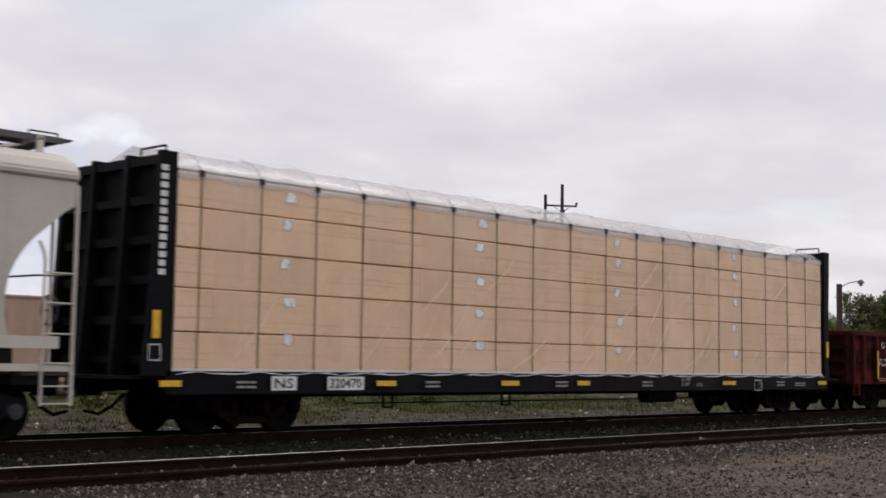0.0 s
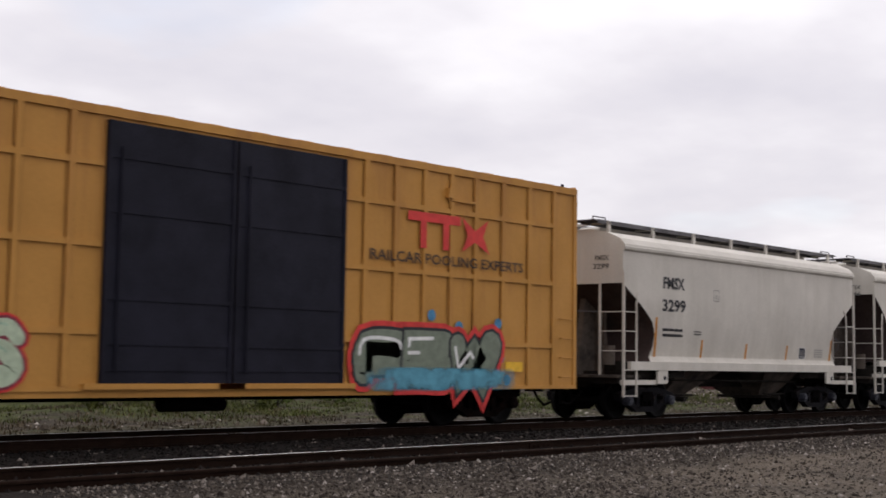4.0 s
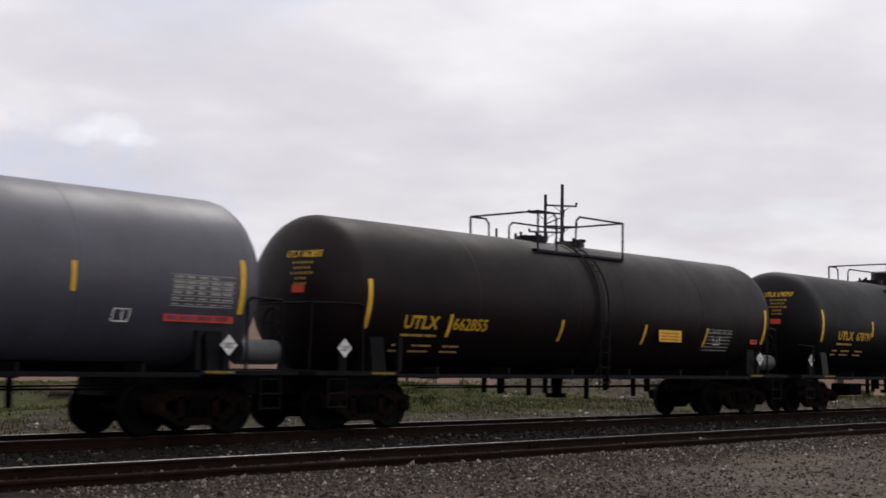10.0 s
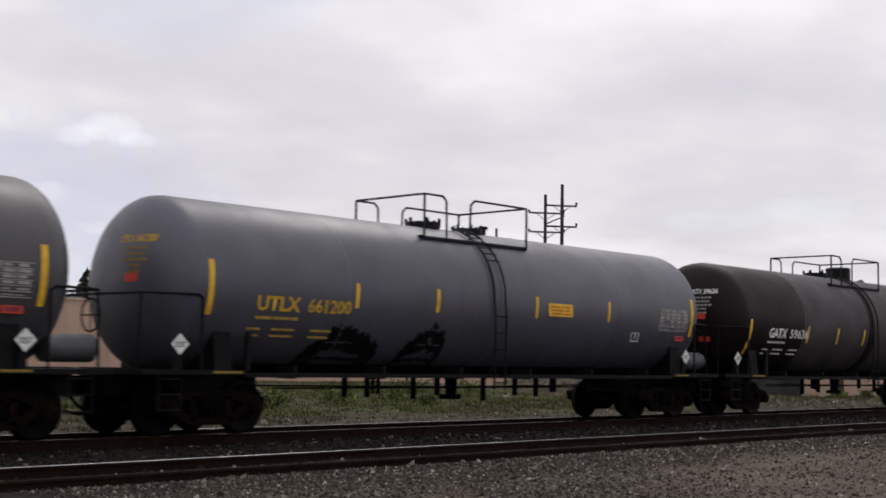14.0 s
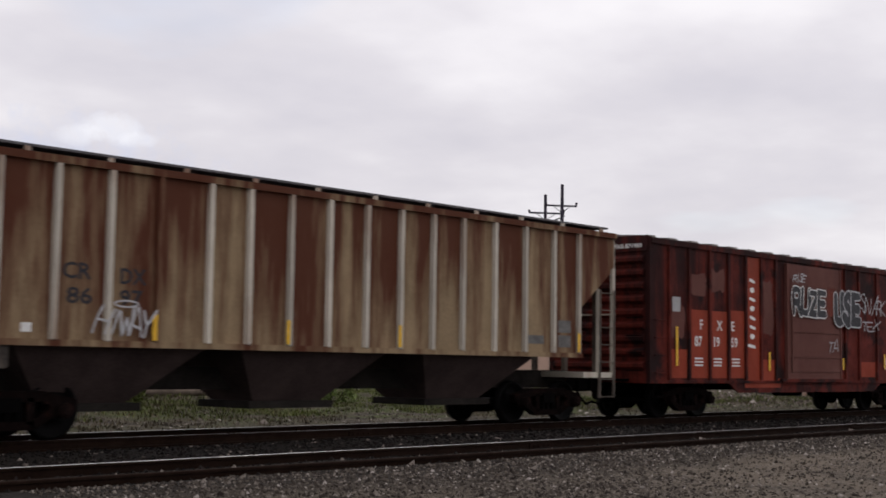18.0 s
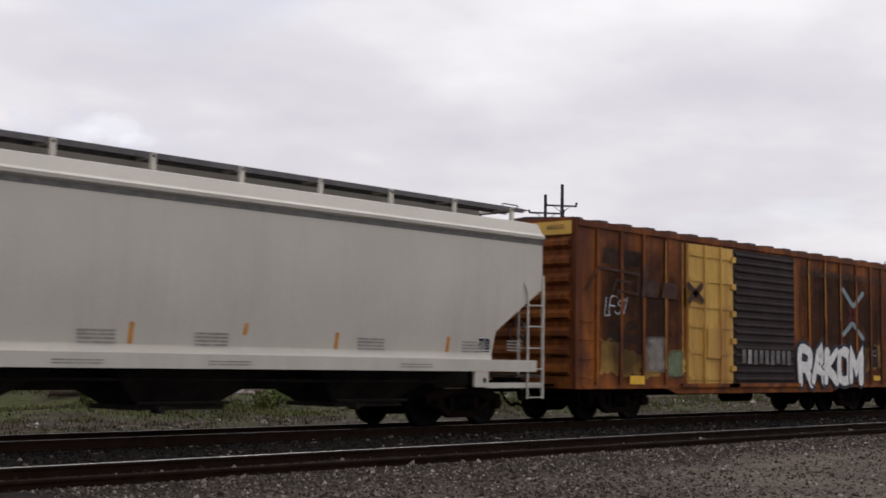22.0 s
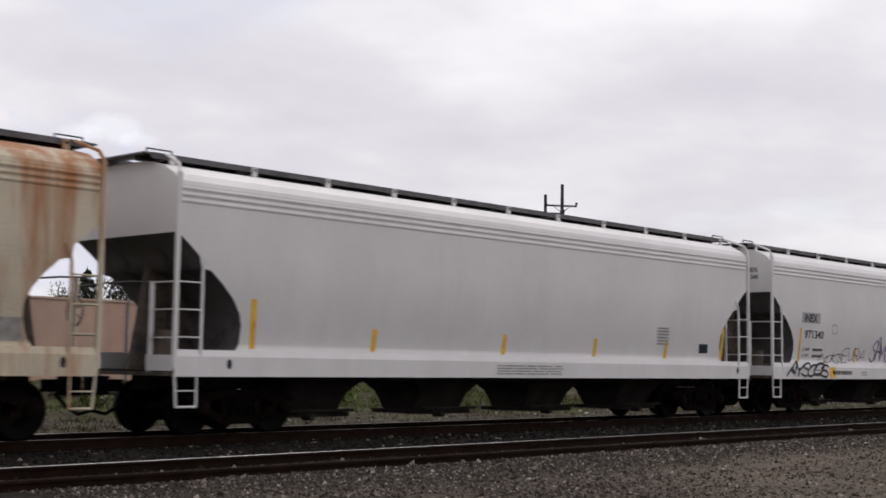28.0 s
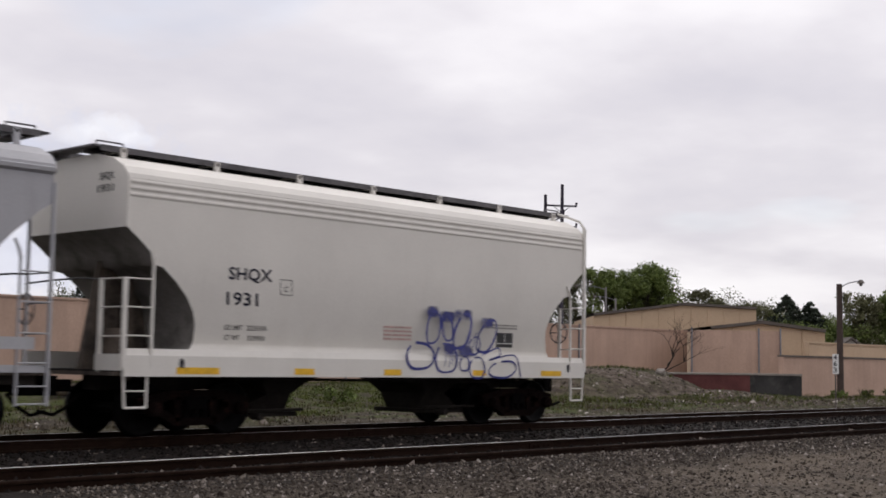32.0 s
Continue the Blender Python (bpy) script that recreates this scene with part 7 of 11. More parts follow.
def box_car(name, label, start, L, top, bot, m, m_end, m_roof, ribs, doors, low=None, ends=8, roof_seams=0.95, truck_at=2.3, rib_w=0.05, roof_rise=0.10, rib_out=1.535, seam=0.045):
    """doors: (x0, x1, material, kind). The lower side sill drops to `low` between the trucks."""
    car = start_car(name, label, start)
    low = low if low is not None else bot - 0.1
    side = [(0, bot), (3.6, bot), (4.1, low), (L - 4.1, low), (L - 3.6, bot), (L, bot), (L, top), (0, top)]
    for sg in (-1, 1):
        part("side_wall", Geo().prism_y(side, min(sg * 1.44, sg * 1.48), max(sg * 1.44, sg * 1.48)), m, car)
        part("side_plate", Geo().rounded(0, L, min(sg * 1.40, sg * 1.53), max(sg * 1.40, sg * 1.53), top - 0.14, top, 0.02), m, car)
        part("side_sill", Geo().box(0, L, min(sg * 1.42, sg * 1.515), max(sg * 1.42, sg * 1.515), bot, bot + 0.07), m, car)
    for x in ribs:
        g = Geo().prism_z([(x - rib_w, -1.48), (x - rib_w * 0.94, -rib_out), (x + rib_w * 0.94, -rib_out), (x + rib_w, -1.48)], bot + 0.08, top - 0.14)
        part("side_post", g, m, car)
        # dark strips along both sides of the post paint in its shade
        part("weld_seam", Geo().box(x + rib_w, x + rib_w + 0.028, -1.4835, -1.479, bot + 0.09, top - 0.15), M["seam"], car)
        part("weld_seam", Geo().box(x - rib_w - 0.014, x - rib_w, -1.4835, -1.479, bot + 0.09, top - 0.15), M["seam"], car)
    part("floor", Geo().box(0, L, -1.44, 1.44, bot, bot + 0.15), M["steel_dark"], car)
    # ends with pressed horizontal ribs
    for x, sg in ((0.0, -1), (L, 1)):
        e = part("end_wall", Geo().box(x - 0.03, x + 0.03, -1.46, 1.46, bot, top + 0.02), m_end, car)
        for k in range(ends):
            z = bot + 0.42 + (top - bot - 0.95) * k / (ends - 1)
            hgt = (top - bot - 0.95) / (ends - 1) * 0.36
            g = Geo().prism_y([(x + sg * 0.03, z - hgt), (x + sg * 0.14, z - hgt * 0.35), (x + sg * 0.14, z + hgt * 0.35), (x + sg * 0.03, z + hgt)], -1.34, 1.34)
            part("end_rib", g, m_end, e)
        part("end_header", Geo().box(x + sg * 0.03 - (0.05 if sg < 0 else 0), x + sg * 0.03 + (0.05 if sg > 0 else 0), -1.46, 1.46, top - 0.32, top + 0.05), m_end, e)
        for sy in (-1, 1):
            part("corner_post", Geo().box(x - 0.06, x + 0.06, sy * 1.46 - 0.05, sy * 1.46 + 0.05, bot, top), m, e)
        ld = Geo()
        for k in range(4):
            z = bot + 0.3 + k * 0.42
            ld.tube([(x + sg * 0.16, -1.35, z), (x + sg * 0.16, -0.9, z)], 0.014)
        part("end_grab_irons", ld, M["steel_dark"], e)
        pl = Geo().box(min(x, x + sg * 0.4), max(x, x + sg * 0.4), -0.9, 0.9, bot + 0.05, bot + 0.1)
        part("end_platform", pl, M["steel_dark"], car)
        grabs = Geo()
        for k in range(4):
            z = bot + 0.25 + k * 0.42
            xx = 0.12 if sg < 0 else L - 0.55
            grabs.tube([(xx, -1.5, z), (xx, -1.56, z), (xx + 0.43, -1.56, z), (xx + 0.43, -1.5, z)], 0.013)
        part("side_grab_irons", grabs, m, car)
        st = Geo().tube([(x - sg * 0.1, -1.48, bot), (x - sg * 0.1, -1.5, bot - 0.32), (x - sg * 0.5, -1.5, bot - 0.32), (x - sg * 0.5, -1.48, bot)], 0.018)
        part("step", st, M["steel_dark"], car)
    # roof in sheets with raised seams
    part("roof", Geo().prism_x([(-1.5, top - 0.02), (-1.5, top + 0.01), (0, top + roof_rise), (1.5, top + 0.01), (1.5, top - 0.02)], 0, L), m_roof, car)
    n = int(L / roof_seams)
    for k in range(n + 1):
        x = L * k / n
        a, b = max(0, x - 0.16), min(L, x + 0.16)
        g = Geo().prism_x([(-1.53, top), (-1.52, top + seam), (0, top + roof_rise + seam), (1.52, top + seam), (1.53, top)], a, b)
        part("roof_seam", g, m_roof, car)
    for x0, x1, dm, kind in doors:
        d = Geo().box(x0, x1, -1.545, -1.47, bot + 0.12, top - 0.2)
        door = part("door", d, dm, car)
        w = x1 - x0
        if kind == "corrugated":
            for k in range(17):
                z = bot + 0.22 + (top - bot - 0.55) * k / 16
                part("door_rib", Geo().prism_x([(-1.545, z - 0.055), (-1.585, z - 0.02), (-1.585, z + 0.02), (-1.545, z + 0.055)], x0 + 0.06, x1 - 0.06), dm, door)
        elif kind == "plug":
            for z in (bot + 0.25, bot + 0.9, bot + 1.55, bot + 2.05, bot + 2.7, top - 0.45):
                part("door_beam", Geo().box(x0 + 0.04, x1 - 0.04, -1.575, -1.545, z - 0.05, z + 0.05), dm, door)
            for x in (x0 + w * 0.32, x0 + w * 0.68):
                part("lock_rod", Geo().cyl((x, -1.60, bot + 0.1), (x, -1.60, top - 0.2), 0.03, n=8), dm, door)
            part("gear_box", Geo().rounded(x0 + w * 0.36, x0 + w * 0.64, -1.63, -1.545, bot + 0.75, bot + 1.5, 0.03), dm, door)
            for z in (bot + 0.5, bot + 1.2, bot + 1.9, bot + 2.6, bot + 3.3):
                part("hinge", Geo().box(x1 - 0.16, x1 + 0.04, -1.62, -1.545, z - 0.07, z + 0.07), dm, door)
        else:
            for z in (bot + 0.35, bot + 0.75, bot + 1.45, (bot + top) / 2 + 0.6, top - 0.75):
                part("door_beam", Geo().box(x0 + 0.05, x1 - 0.05, -1.565, -1.545, z - 0.035, z + 0.035), dm, door)
            for xe in (x0, x1 - 0.06):
                part("door_edge", Geo().box(xe, xe + 0.06, -1.575, -1.545, bot + 0.12, top - 0.2), dm, door)
            part("lock_rod", Geo().cyl((x0 + 0.25, -1.58, bot + 0.3), (x0 + 0.25, -1.58, top - 0.6), 0.022, n=6), dm, door)
        part("door_rail", Geo().box(x0 - 0.3, x1 + 0.3, -1.58, -1.48, bot + 0.03, bot + 0.12), m, car)
    part("centre_sill", Geo().box(0.4, L - 0.4, -0.3, 0.3, bot - 0.2, bot + 0.02), M["steel_dark"], car)
    part("air_reservoir", Geo().cyl((L * 0.45, -0.8, bot - 0.22), (L * 0.45 + 1.3, -0.8, bot - 0.22), 0.15, n=12), M["steel_dark"], car)
    part("brake_rod", Geo().tube([(3.2, -0.9, bot - 0.15), (L - 3.2, -0.9, bot - 0.15)], 0.02), M["steel_dark"], car)
    for x in (truck_at, L - truck_at):
        add_truck(car, start, x)
    coupler(car, 0.0, -1)
    coupler(car, L, 1)
    return car


def cross_emblem(car, x0, x1, z0, z1, y=-1.535, a="red_logo", b="blue_logo"):
    """Two chevrons tip to tip in one colour, with bars of another along their outer edges."""
    def at(pts):
        return [(x0 + (x1 - x0) * u, z0 + (z1 - z0) * v) for u, v in pts]
    w = (x1 - x0) * 0.135
    g = Geo()
    for edge, tip, inner in ((0.0, 0.50, 0.15), (1.0, 0.53, 0.88)):
        pts = at([(edge, 0.88), (tip, 0.5), (edge, 0.12), (edge, 0.37), (inner, 0.5), (edge, 0.63)])
        g.add([(px, y, pz) for px, pz in pts], [(0, 1, 4, 5), (1, 2, 3, 4)] if edge == 0.0 else [(5, 4, 1, 0), (4, 3, 2, 1)])
    p = part("painted_emblem", g, M[a], car, "painted red and blue cross emblem")
    g = Geo()
    curve = smooth_path([(0.06, 1.0), (0.28, 0.80), (0.50, 0.64), (0.56, 0.5), (0.50, 0.36), (0.28, 0.2), (0.06, 0.0)], 5)
    for line in (at(curve), at([(0.96, 1.02), (0.66, 0.76)]), at([(0.96, -0.02), (0.66, 0.26)])):
        g.stroke(line, [w * 0.8] * len(line), y - 0.003)
    part("emblem_band", g, M[b], p)


TB_RIBS = [0.73, 1.49, 2.3, 3.2, 4.14, 4.95, 5.85, 6.7, 12.95, 13.9, 14.89, 15.94, 17.04, 18.2]
tb = box_car("high_cube_box_car", "ochre-yellow high-cube box car with black doors and graffiti", 55.2, 19.2, 5.21, 0.76, M["yellow_box"], M["yellow_box"], M["roof_galv"], TB_RIBS,
             [(7.3, 9.75, M["black_door"], "panel"), (9.8, 12.35, M["black_door"], "panel")], low=0.66, truck_at=2.6, seam=0.014, rib_out=1.532, rib_w=0.06)
part("white_end_band", Geo().box(-0.10, -0.08, -1.46, 1.46, 4.88, 5.26), M["white"], tb)
lettering(tb, "TBOX 667100", 0, 4.98, 0.13, M["black"], y=-1.35, end=-0.104, width=0.95)
bars(tb, 0, 1.0, 4.98, 5.06, 1, M["black"], seed=2)
lettering(tb, "TB OX", 1.76, 2.54, 0.31, M["black"], y=-1.535, width=1.42, bold=0.03)
for word, x in (("6", 1.0), ("67", 1.7), ("10", 2.57), ("0", 3.53)):
    lettering(tb, word, x, 2.02, 0.30, M["black"], y=-1.5395, width=0.5 if len(word) > 1 else 0.28, bold=0.025)
lettering(tb, "next\nload", 1.76, 3.80, 0.23, M["black"], y=-1.537, bold=0.035)
lettering(tb, "any\nroad", 4.35, 3.80, 0.22, M["black"], y=-1.537, bold=0.03)
cross_emblem(tb, 2.58, 4.12, 3.16, 4.42)
part("painted_emblem", Geo().plate(14.6, 15.75, 3.9, 4.04, -1.535, 0.004).plate(14.9, 15.04, 3.42, 3.9, -1.535, 0.004).plate(15.4, 15.54, 3.42, 3.9, -1.535, 0.004), M["mauve"], tb, "faded red company emblem")
part("painted_emblem", Geo().blob([(15.8, 3.95), (16.1, 3.75), (16.4, 3.95), (16.3, 3.65), (16.45, 3.4), (16.1, 3.55), (15.8, 3.4), (15.95, 3.65)][::-1], -1.539), M["mauve"], tb)
lettering(tb, "RAILCAR POOLING EXPERTS", 13.45, 3.03, 0.19, M["brownblack"], y=-1.535, width=4.5)
for k, row in enumerate(("IMPORTANT", "CLOSE THIS DOOR", "BEFORE CLOSING", "MAIN DOOR")):
    lettering(tb, row, 7.8 + 0.028 * (15 - len(row)), 4.58 - 0.12 * k, 0.085, M["white"], y=-1.58, width=0.066 * len(row))
for k, row in enumerate(("CLOSE AND LOCK", "BOTH DOORS", "BEFORE", "MOVING CAR")):
    lettering(tb, row, 10.2 + 0.028 * (15 - len(row)), 4.58 - 0.12 * k, 0.085, M["white"], y=-1.58, width=0.066 * len(row))
for x0 in (9.85, 11.3, 7.6):
    bars(tb, x0, x0 + 0.4, 2.75 if x0 > 8 else 2.35, 3.1 if x0 > 8 else 2.55, 3, M["grey_text"], y=-1.58, seed=int(x0))
haze(tb, -0.02, 3.6, 1.5, 2.3, M["mist_white"], y=-1.5335)
haze(tb, 3.3, 7.25, 1.3, 2.62, M["mist_white"], y=-1.5338)
haze(tb, -0.05, 3.5, 0.72, 1.75, M["mist_navy"], y=-1.537)
haze(tb, 3.4, 7.1, 0.72, 1.95, M["mist_navy"], y=-1.5372)
spray_piece(tb, "STARK", 0.02, 3.36, 0.84, 1.97, M["fade_teal"], M["black"], seed=11, glow=M["cream_line"], glow_w=0.062, weight=0.36, rim=0.05, wild=0.42, y=-1.54, shine=M["cream_line"], label="cream-to-teal spray-painted letters with black and cream outlines")
spray_piece(tb, "HIER", 3.55, 6.9, 0.82, 2.0, M["fade_blue"], M["navy"], seed=12, glow=M["cream_line"], glow_w=0.05, weight=0.46, rim=0.035, wild=0.16, y=-1.545, shine=M["sky"], label="deep blue spray-painted letters outlined in white")
dots = random.Random(12)
for k in range(15):
    x, z, r = dots.uniform(3.6, 6.8), dots.uniform(0.86, 1.3), dots.uniform(0.03, 0.075)
    part("paint_blot", Geo().blob([(x + r * math.cos(a * 0.785), z + r * math.sin(a * 0.785)) for a in range(8)], -1.5645), M["pale_dot"], tb)
for xa, xb in ((7.32, 8.55), (8.5, 9.75), (9.8, 11.1), (11.0, 12.33)):
    haze(tb, xa, xb, 0.85, 2.35, M["mist_grey"], y=-1.578 - 0.0005 * int(xa))
haze(tb, 7.7, 9.5, 2.5, 3.75, M["mist_grey"], y=-1.5775)
haze(tb, 10.1, 11.7, 2.5, 3.5, M["mist_grey"], y=-1.5775)
spray_piece(tb, "SEAKER", 7.4, 12.2, 0.9, 2.05, M["ghost"], M["black_door"], seed=13, weight=0.28, rim=0.10, wild=0.4, y=-1.586, label="ghostly grey spray-painted letters over the doors", tips=False)
spray_tag(tb, "KVL", 8.1, 9.4, 2.65, 3.5, M["ghost"], seed=24, weight=0.10, y=-1.584)
spray_tag(tb, "UVU", 10.5, 11.5, 2.55, 3.1, M["ghost"], seed=25, weight=0.08, y=-1.584)
haze(tb, 12.3, 18.3, 0.75, 2.75, M["mist_sky"], y=-1.5375, label="light-blue sprayed background")
head = part("graffiti", Geo().blob([(13.2 + 0.62 * math.cos(a * 0.3927) * (1 + 0.06 * (a % 3)), 1.5 + 0.74 * math.sin(a * 0.3927)) for a in range(16)], -1.541), M["brown_spray"], tb, "brown sprayed animal head with a pale toothed muzzle")
for ex, ez, er in ((12.75, 2.12, 0.24), (13.75, 2.15, 0.26), (13.65, 1.85, 0.34)):
    part("graffiti_fill", Geo().blob([(ex + er * math.cos(a * 0.5236), ez + er * math.sin(a * 0.5236)) for a in range(12)], -1.5418 - 0.0002 * er), M["brown_spray"], head)
    part("graffiti_outline", Geo().stroke([(ex + er * math.cos(0.3 + a * 0.35), ez + er * math.sin(0.3 + a * 0.35)) for a in range(9)], [0.05] * 9, -1.5424), M["umber_text"], head)
part("graffiti_fill", Geo().blob([(13.82 + 0.34 * math.cos(a * 0.5236), 1.22 + 0.46 * math.sin(a * 0.5236)) for a in range(12)], -1.543), M["cream_line"], head)
part("graffiti_outline", Geo().blob([(13.85 + 0.2 * math.cos(a * 0.5236), 1.18 + 0.28 * math.sin(a * 0.5236)) for a in range(12)], -1.5436), M["black"], head)
for ex, ez in ((13.05, 1.85), (13.38, 1.9)):
    part("graffiti_fill", Geo().blob([(ex + 0.1 * math.cos(a * 0.785), ez + 0.12 * math.sin(a * 0.785)) for a in range(8)], -1.5442), M["cream_line"], head)
part("graffiti_outline", Geo().blob([(13.95 + 0.15 * math.cos(a * 0.785), 1.68 + 0.10 * math.sin(a * 0.785)) for a in range(8)], -1.544), M["black"], head)
for k in range(4):
    part("graffiti_fill", Geo().blob([(13.72 + 0.08 * k, 1.42), (13.76 + 0.08 * k, 1.30), (13.79 + 0.08 * k, 1.42)], -1.5442), M["cream_line"], head)
spray_piece(tb, "VAFUDR", 14.45, 18.0, 0.82, 2.15, M["lilac"], M["blue"], seed=14, weight=0.26, rim=0.06, wild=0.42, y=-1.541, fills=[M["blue_dark"], M["violet"], M["maroon"], M["blue_dark"]], label="purple and blue angular letters on light blue")
# a round head in thin black line, and small red scrawls under it
for ring, wt in (([(0.42 + 0.40 * math.cos(a * 0.42), 4.0 + 0.45 * math.sin(a * 0.42)) for a in range(16)], 0.035), ([(0.28 + 0.13 * math.cos(a * 0.7), 4.12 + 0.17 * math.sin(a * 0.7)) for a in range(10)], 0.03),
                 ([(0.56 + 0.13 * math.cos(a * 0.7), 4.12 + 0.17 * math.sin(a * 0.7)) for a in range(10)], 0.03), ([(0.12, 3.9), (0.42, 3.82), (0.82, 3.95)], 0.06), ([(0.3, 3.68), (0.45, 3.63), (0.6, 3.7)], 0.025), ([(0.45, 4.45), (0.47, 4.75)], 0.025)):
    part("graffiti_tag", Geo().stroke(ring, [wt] * len(ring), -1.5385), M["black"], tb)
spray_tag(tb, "EO", 0.95, 1.25, 3.7, 4.15, M["brownblack"], seed=21, weight=0.03, y=-1.538)
haze(tb, 0.0, 1.5, 2.3, 3.6, M["mist_faint"], y=-1.5365)
spray_tag(tb, "OAKS", 0.1, 0.85, 2.75, 3.0, M["mauve"], seed=22, weight=0.04, y=-1.538)
spray_tag(tb, "SO", 0.3, 0.7, 3.15, 3.45, M["mauve"], seed=27, weight=0.03, y=-1.538)
spray_tag(tb, "ESR", 1.0, 1.5, 2.6, 2.95, M["mauve"], seed=28, weight=0.05, y=-1.538)
spray_tag(tb, "ROSENUTBOY", 4.35, 6.7, 2.12, 2.42, M["black"], seed=23, weight=0.06, y=-1.5387)
spray_tag(tb, "AE", 18.35, 18.75, 3.3, 3.75, M["grey_dark"], seed=26, weight=0.06, y=-1.538)
part("door_track", Geo().rounded(3.95, 14.7, -1.62, -1.5, 5.06, 5.14, 0.02), M["roof_dark"], tb, "dark door track under the roof's edge")
for x, z0, z1 in ((0.65, 1.45, 2.4), (3.4, 1.15, 1.65), (6.55, 1.15, 1.6), (9.6, 1.5, 1.9), (12.5, 1.2, 1.6), (15.6, 1.2, 1.55)):
    stripe(tb, x, z0, z1, 0.1, M["yellow"], y=-1.6 if 7 < x < 12.4 else -1.54)
for x0 in (1.05, 17.3):
    part("notice_plate", Geo().plate(x0, x0 + 0.6, 0.9, 1.1, -1.54), M["yellow"], tb)
part("roof_walk_bracket", Geo().box(3.2, 4.1, -1.56, -1.5, 4.45, 4.5).box(3.95, 4.1, -1.6, -1.48, 4.4, 4.6), M["yellow_box"], tb)
part("roof_walk_bracket", Geo().box(14.9, 15.6, -1.56, -1.5, 4.35, 4.4).box(14.95, 15.1, -1.6, -1.48, 4.3, 4.5), M["yellow_box"], tb)

tb2 = box_car("high_cube_box_car", "ochre-yellow high-cube box car with welded panel sides and graffiti", 76.4, 18.95, 5.18, 0.76, M["yellow_box"], M["yellow_box"], M["yellow_box"],
              [0.9, 1.8, 2.7, 3.6, 4.5, 5.4, 6.3, 12.5, 13.3, 14.1, 14.87, 15.6, 16.47, 17.33, 18.18],
              [(6.9, 9.4, M["black_door"], "panel"), (9.45, 11.95, M["black_door"], "panel")], low=0.66, truck_at=2.6, seam=0.014, rib_out=1.532, rib_w=0.06)
for z in (4.29, 3.03, 1.68):
    for x0, x1 in ((0.05, 6.85), (12.0, 18.2)):
        part("belt_rail", Geo().box(x0, x1, -1.525, -1.48, z - 0.05, z + 0.05), M["yellow_box"], tb2)
part("white_end_band", Geo().box(-0.10, -0.08, -1.46, 1.46, 4.85, 5.23), M["white"], tb2)
cross_emblem(tb2, 2.4, 3.9, 3.2, 4.2)
lettering(tb2, "TB OX", 1.9, 2.56, 0.29, M["brownblack"], y=-1.535, width=1.5)
part("painted_emblem", Geo().plate(13.6, 15.1, 4.02, 4.2, -1.535, 0.004).plate(13.95, 14.12, 3.5, 4.02, -1.535, 0.004).plate(14.6, 14.77, 3.5, 4.02, -1.535, 0.004), M["red_logo"], tb2, "faded red company emblem")
part("painted_emblem", Geo().blob([(15.15, 4.2), (15.55, 3.95), (15.95, 4.2), (15.8, 3.85), (16.0, 3.5), (15.55, 3.72), (15.15, 3.5), (15.32, 3.85)][::-1], -1.539), M["red_logo"], tb2)
lettering(tb2, "RAILCAR POOLING EXPERTS", 12.6, 3.2, 0.2, M["brownblack"], y=-1.535, width=4.5)
haze(tb2, 1.2, 3.2, 0.9, 2.3, M["mist_lilac"], y=-1.5375)
spray_piece(tb2, "TEHS", 2.4, 5.6, 0.78, 1.95, M["pale_dot"], M["maroon"], seed=32, glow=M["red_logo"], glow_w=0.08, weight=0.36, wild=0.12, y=-1.54, shine=M["cyan"], label="pale green block letters with a red edge")
spray_piece(tb2, "PEW", 12.4, 16.15, 0.78, 1.95, M["reseda"], M["black"], seed=33, glow=M["red_logo"], glow_w=0.16, weight=0.46, rim=0.06, wild=0.1, y=-1.54, shine=M["white"], tips=False, label="grey-green block letters edged in black and red")
haze(tb2, 12.4, 16.9, 0.72, 1.2, M["mist_sky"], y=-1.556)
for x, z in ((14.3, 2.2), (15.1, 2.0), (16.3, 2.1), (16.4, 1.4), (16.6, 0.95)):
    part("paint_blot", Geo().blob([(x + 0.12 * math.cos(k * 0.785), z + 0.12 * math.sin(k * 0.785)) for k in range(8)], -1.535), M["sky"], tb2)
part("notice_plate", Geo().plate(16.55, 17.1, 1.12, 1.32, -1.535), M["yellow"], tb2)
part("roof_walk_bracket", Geo().box(14.75, 15.55, -1.55, -1.5, 4.5, 4.55).box(14.7, 14.85, -1.6, -1.48, 4.55, 4.75), M["yellow_box"], tb2)

# ---------------------------------------------------------------- five cream hoppers
def cream_hopper(start, L, m, words, number, label, fm=False, seed=1):
    c = covered_hopper("covered_hopper", label, start, L, m, "round", FM_CUT if fm else ROUND_CUT, bays=round_bays(L), sill=(1.20, 1.36) if fm else (1.40, 1.54), eave=4.05)
    if fm:
        hopper_marks(c, M["black"], words, number, 1.68, 3.16, 2.62, 0.28, [(1.32, 1.5, 2.45), (3.4, 1.5, 1.95), (5.6, 1.5, 1.9), (7.8, 1.5, 1.9), (L - 1.45, 1.45, 2.1)], (8.6, 1.55), (4.0, 2.95), seed=seed)
    else:
        hopper_marks(c, M["black"], words, number, 1.4, 2.42, 1.98, 0.22, [(1.22, 1.6, 2.58), (3.76, 1.62, 2.1), (5.75, 1.62, 2.1), (7.68, 1.62, 2.05), (L - 1.47, 1.66, 2.58)], (8.55, 1.62), (3.0, 2.2), seed=seed)
        bars(c, 4.3, 4.8, 1.62, 1.85, 4, M["grey_dark"] if number == "33277" else M["mauve"], seed=seed + 9)
        part("small_white_plate", Geo().plate(7.95, 8.15, 1.6, 1.7, -1.5), M["white"], c)
    end_marks(c, words, number, M["grey_dark"])
    return c


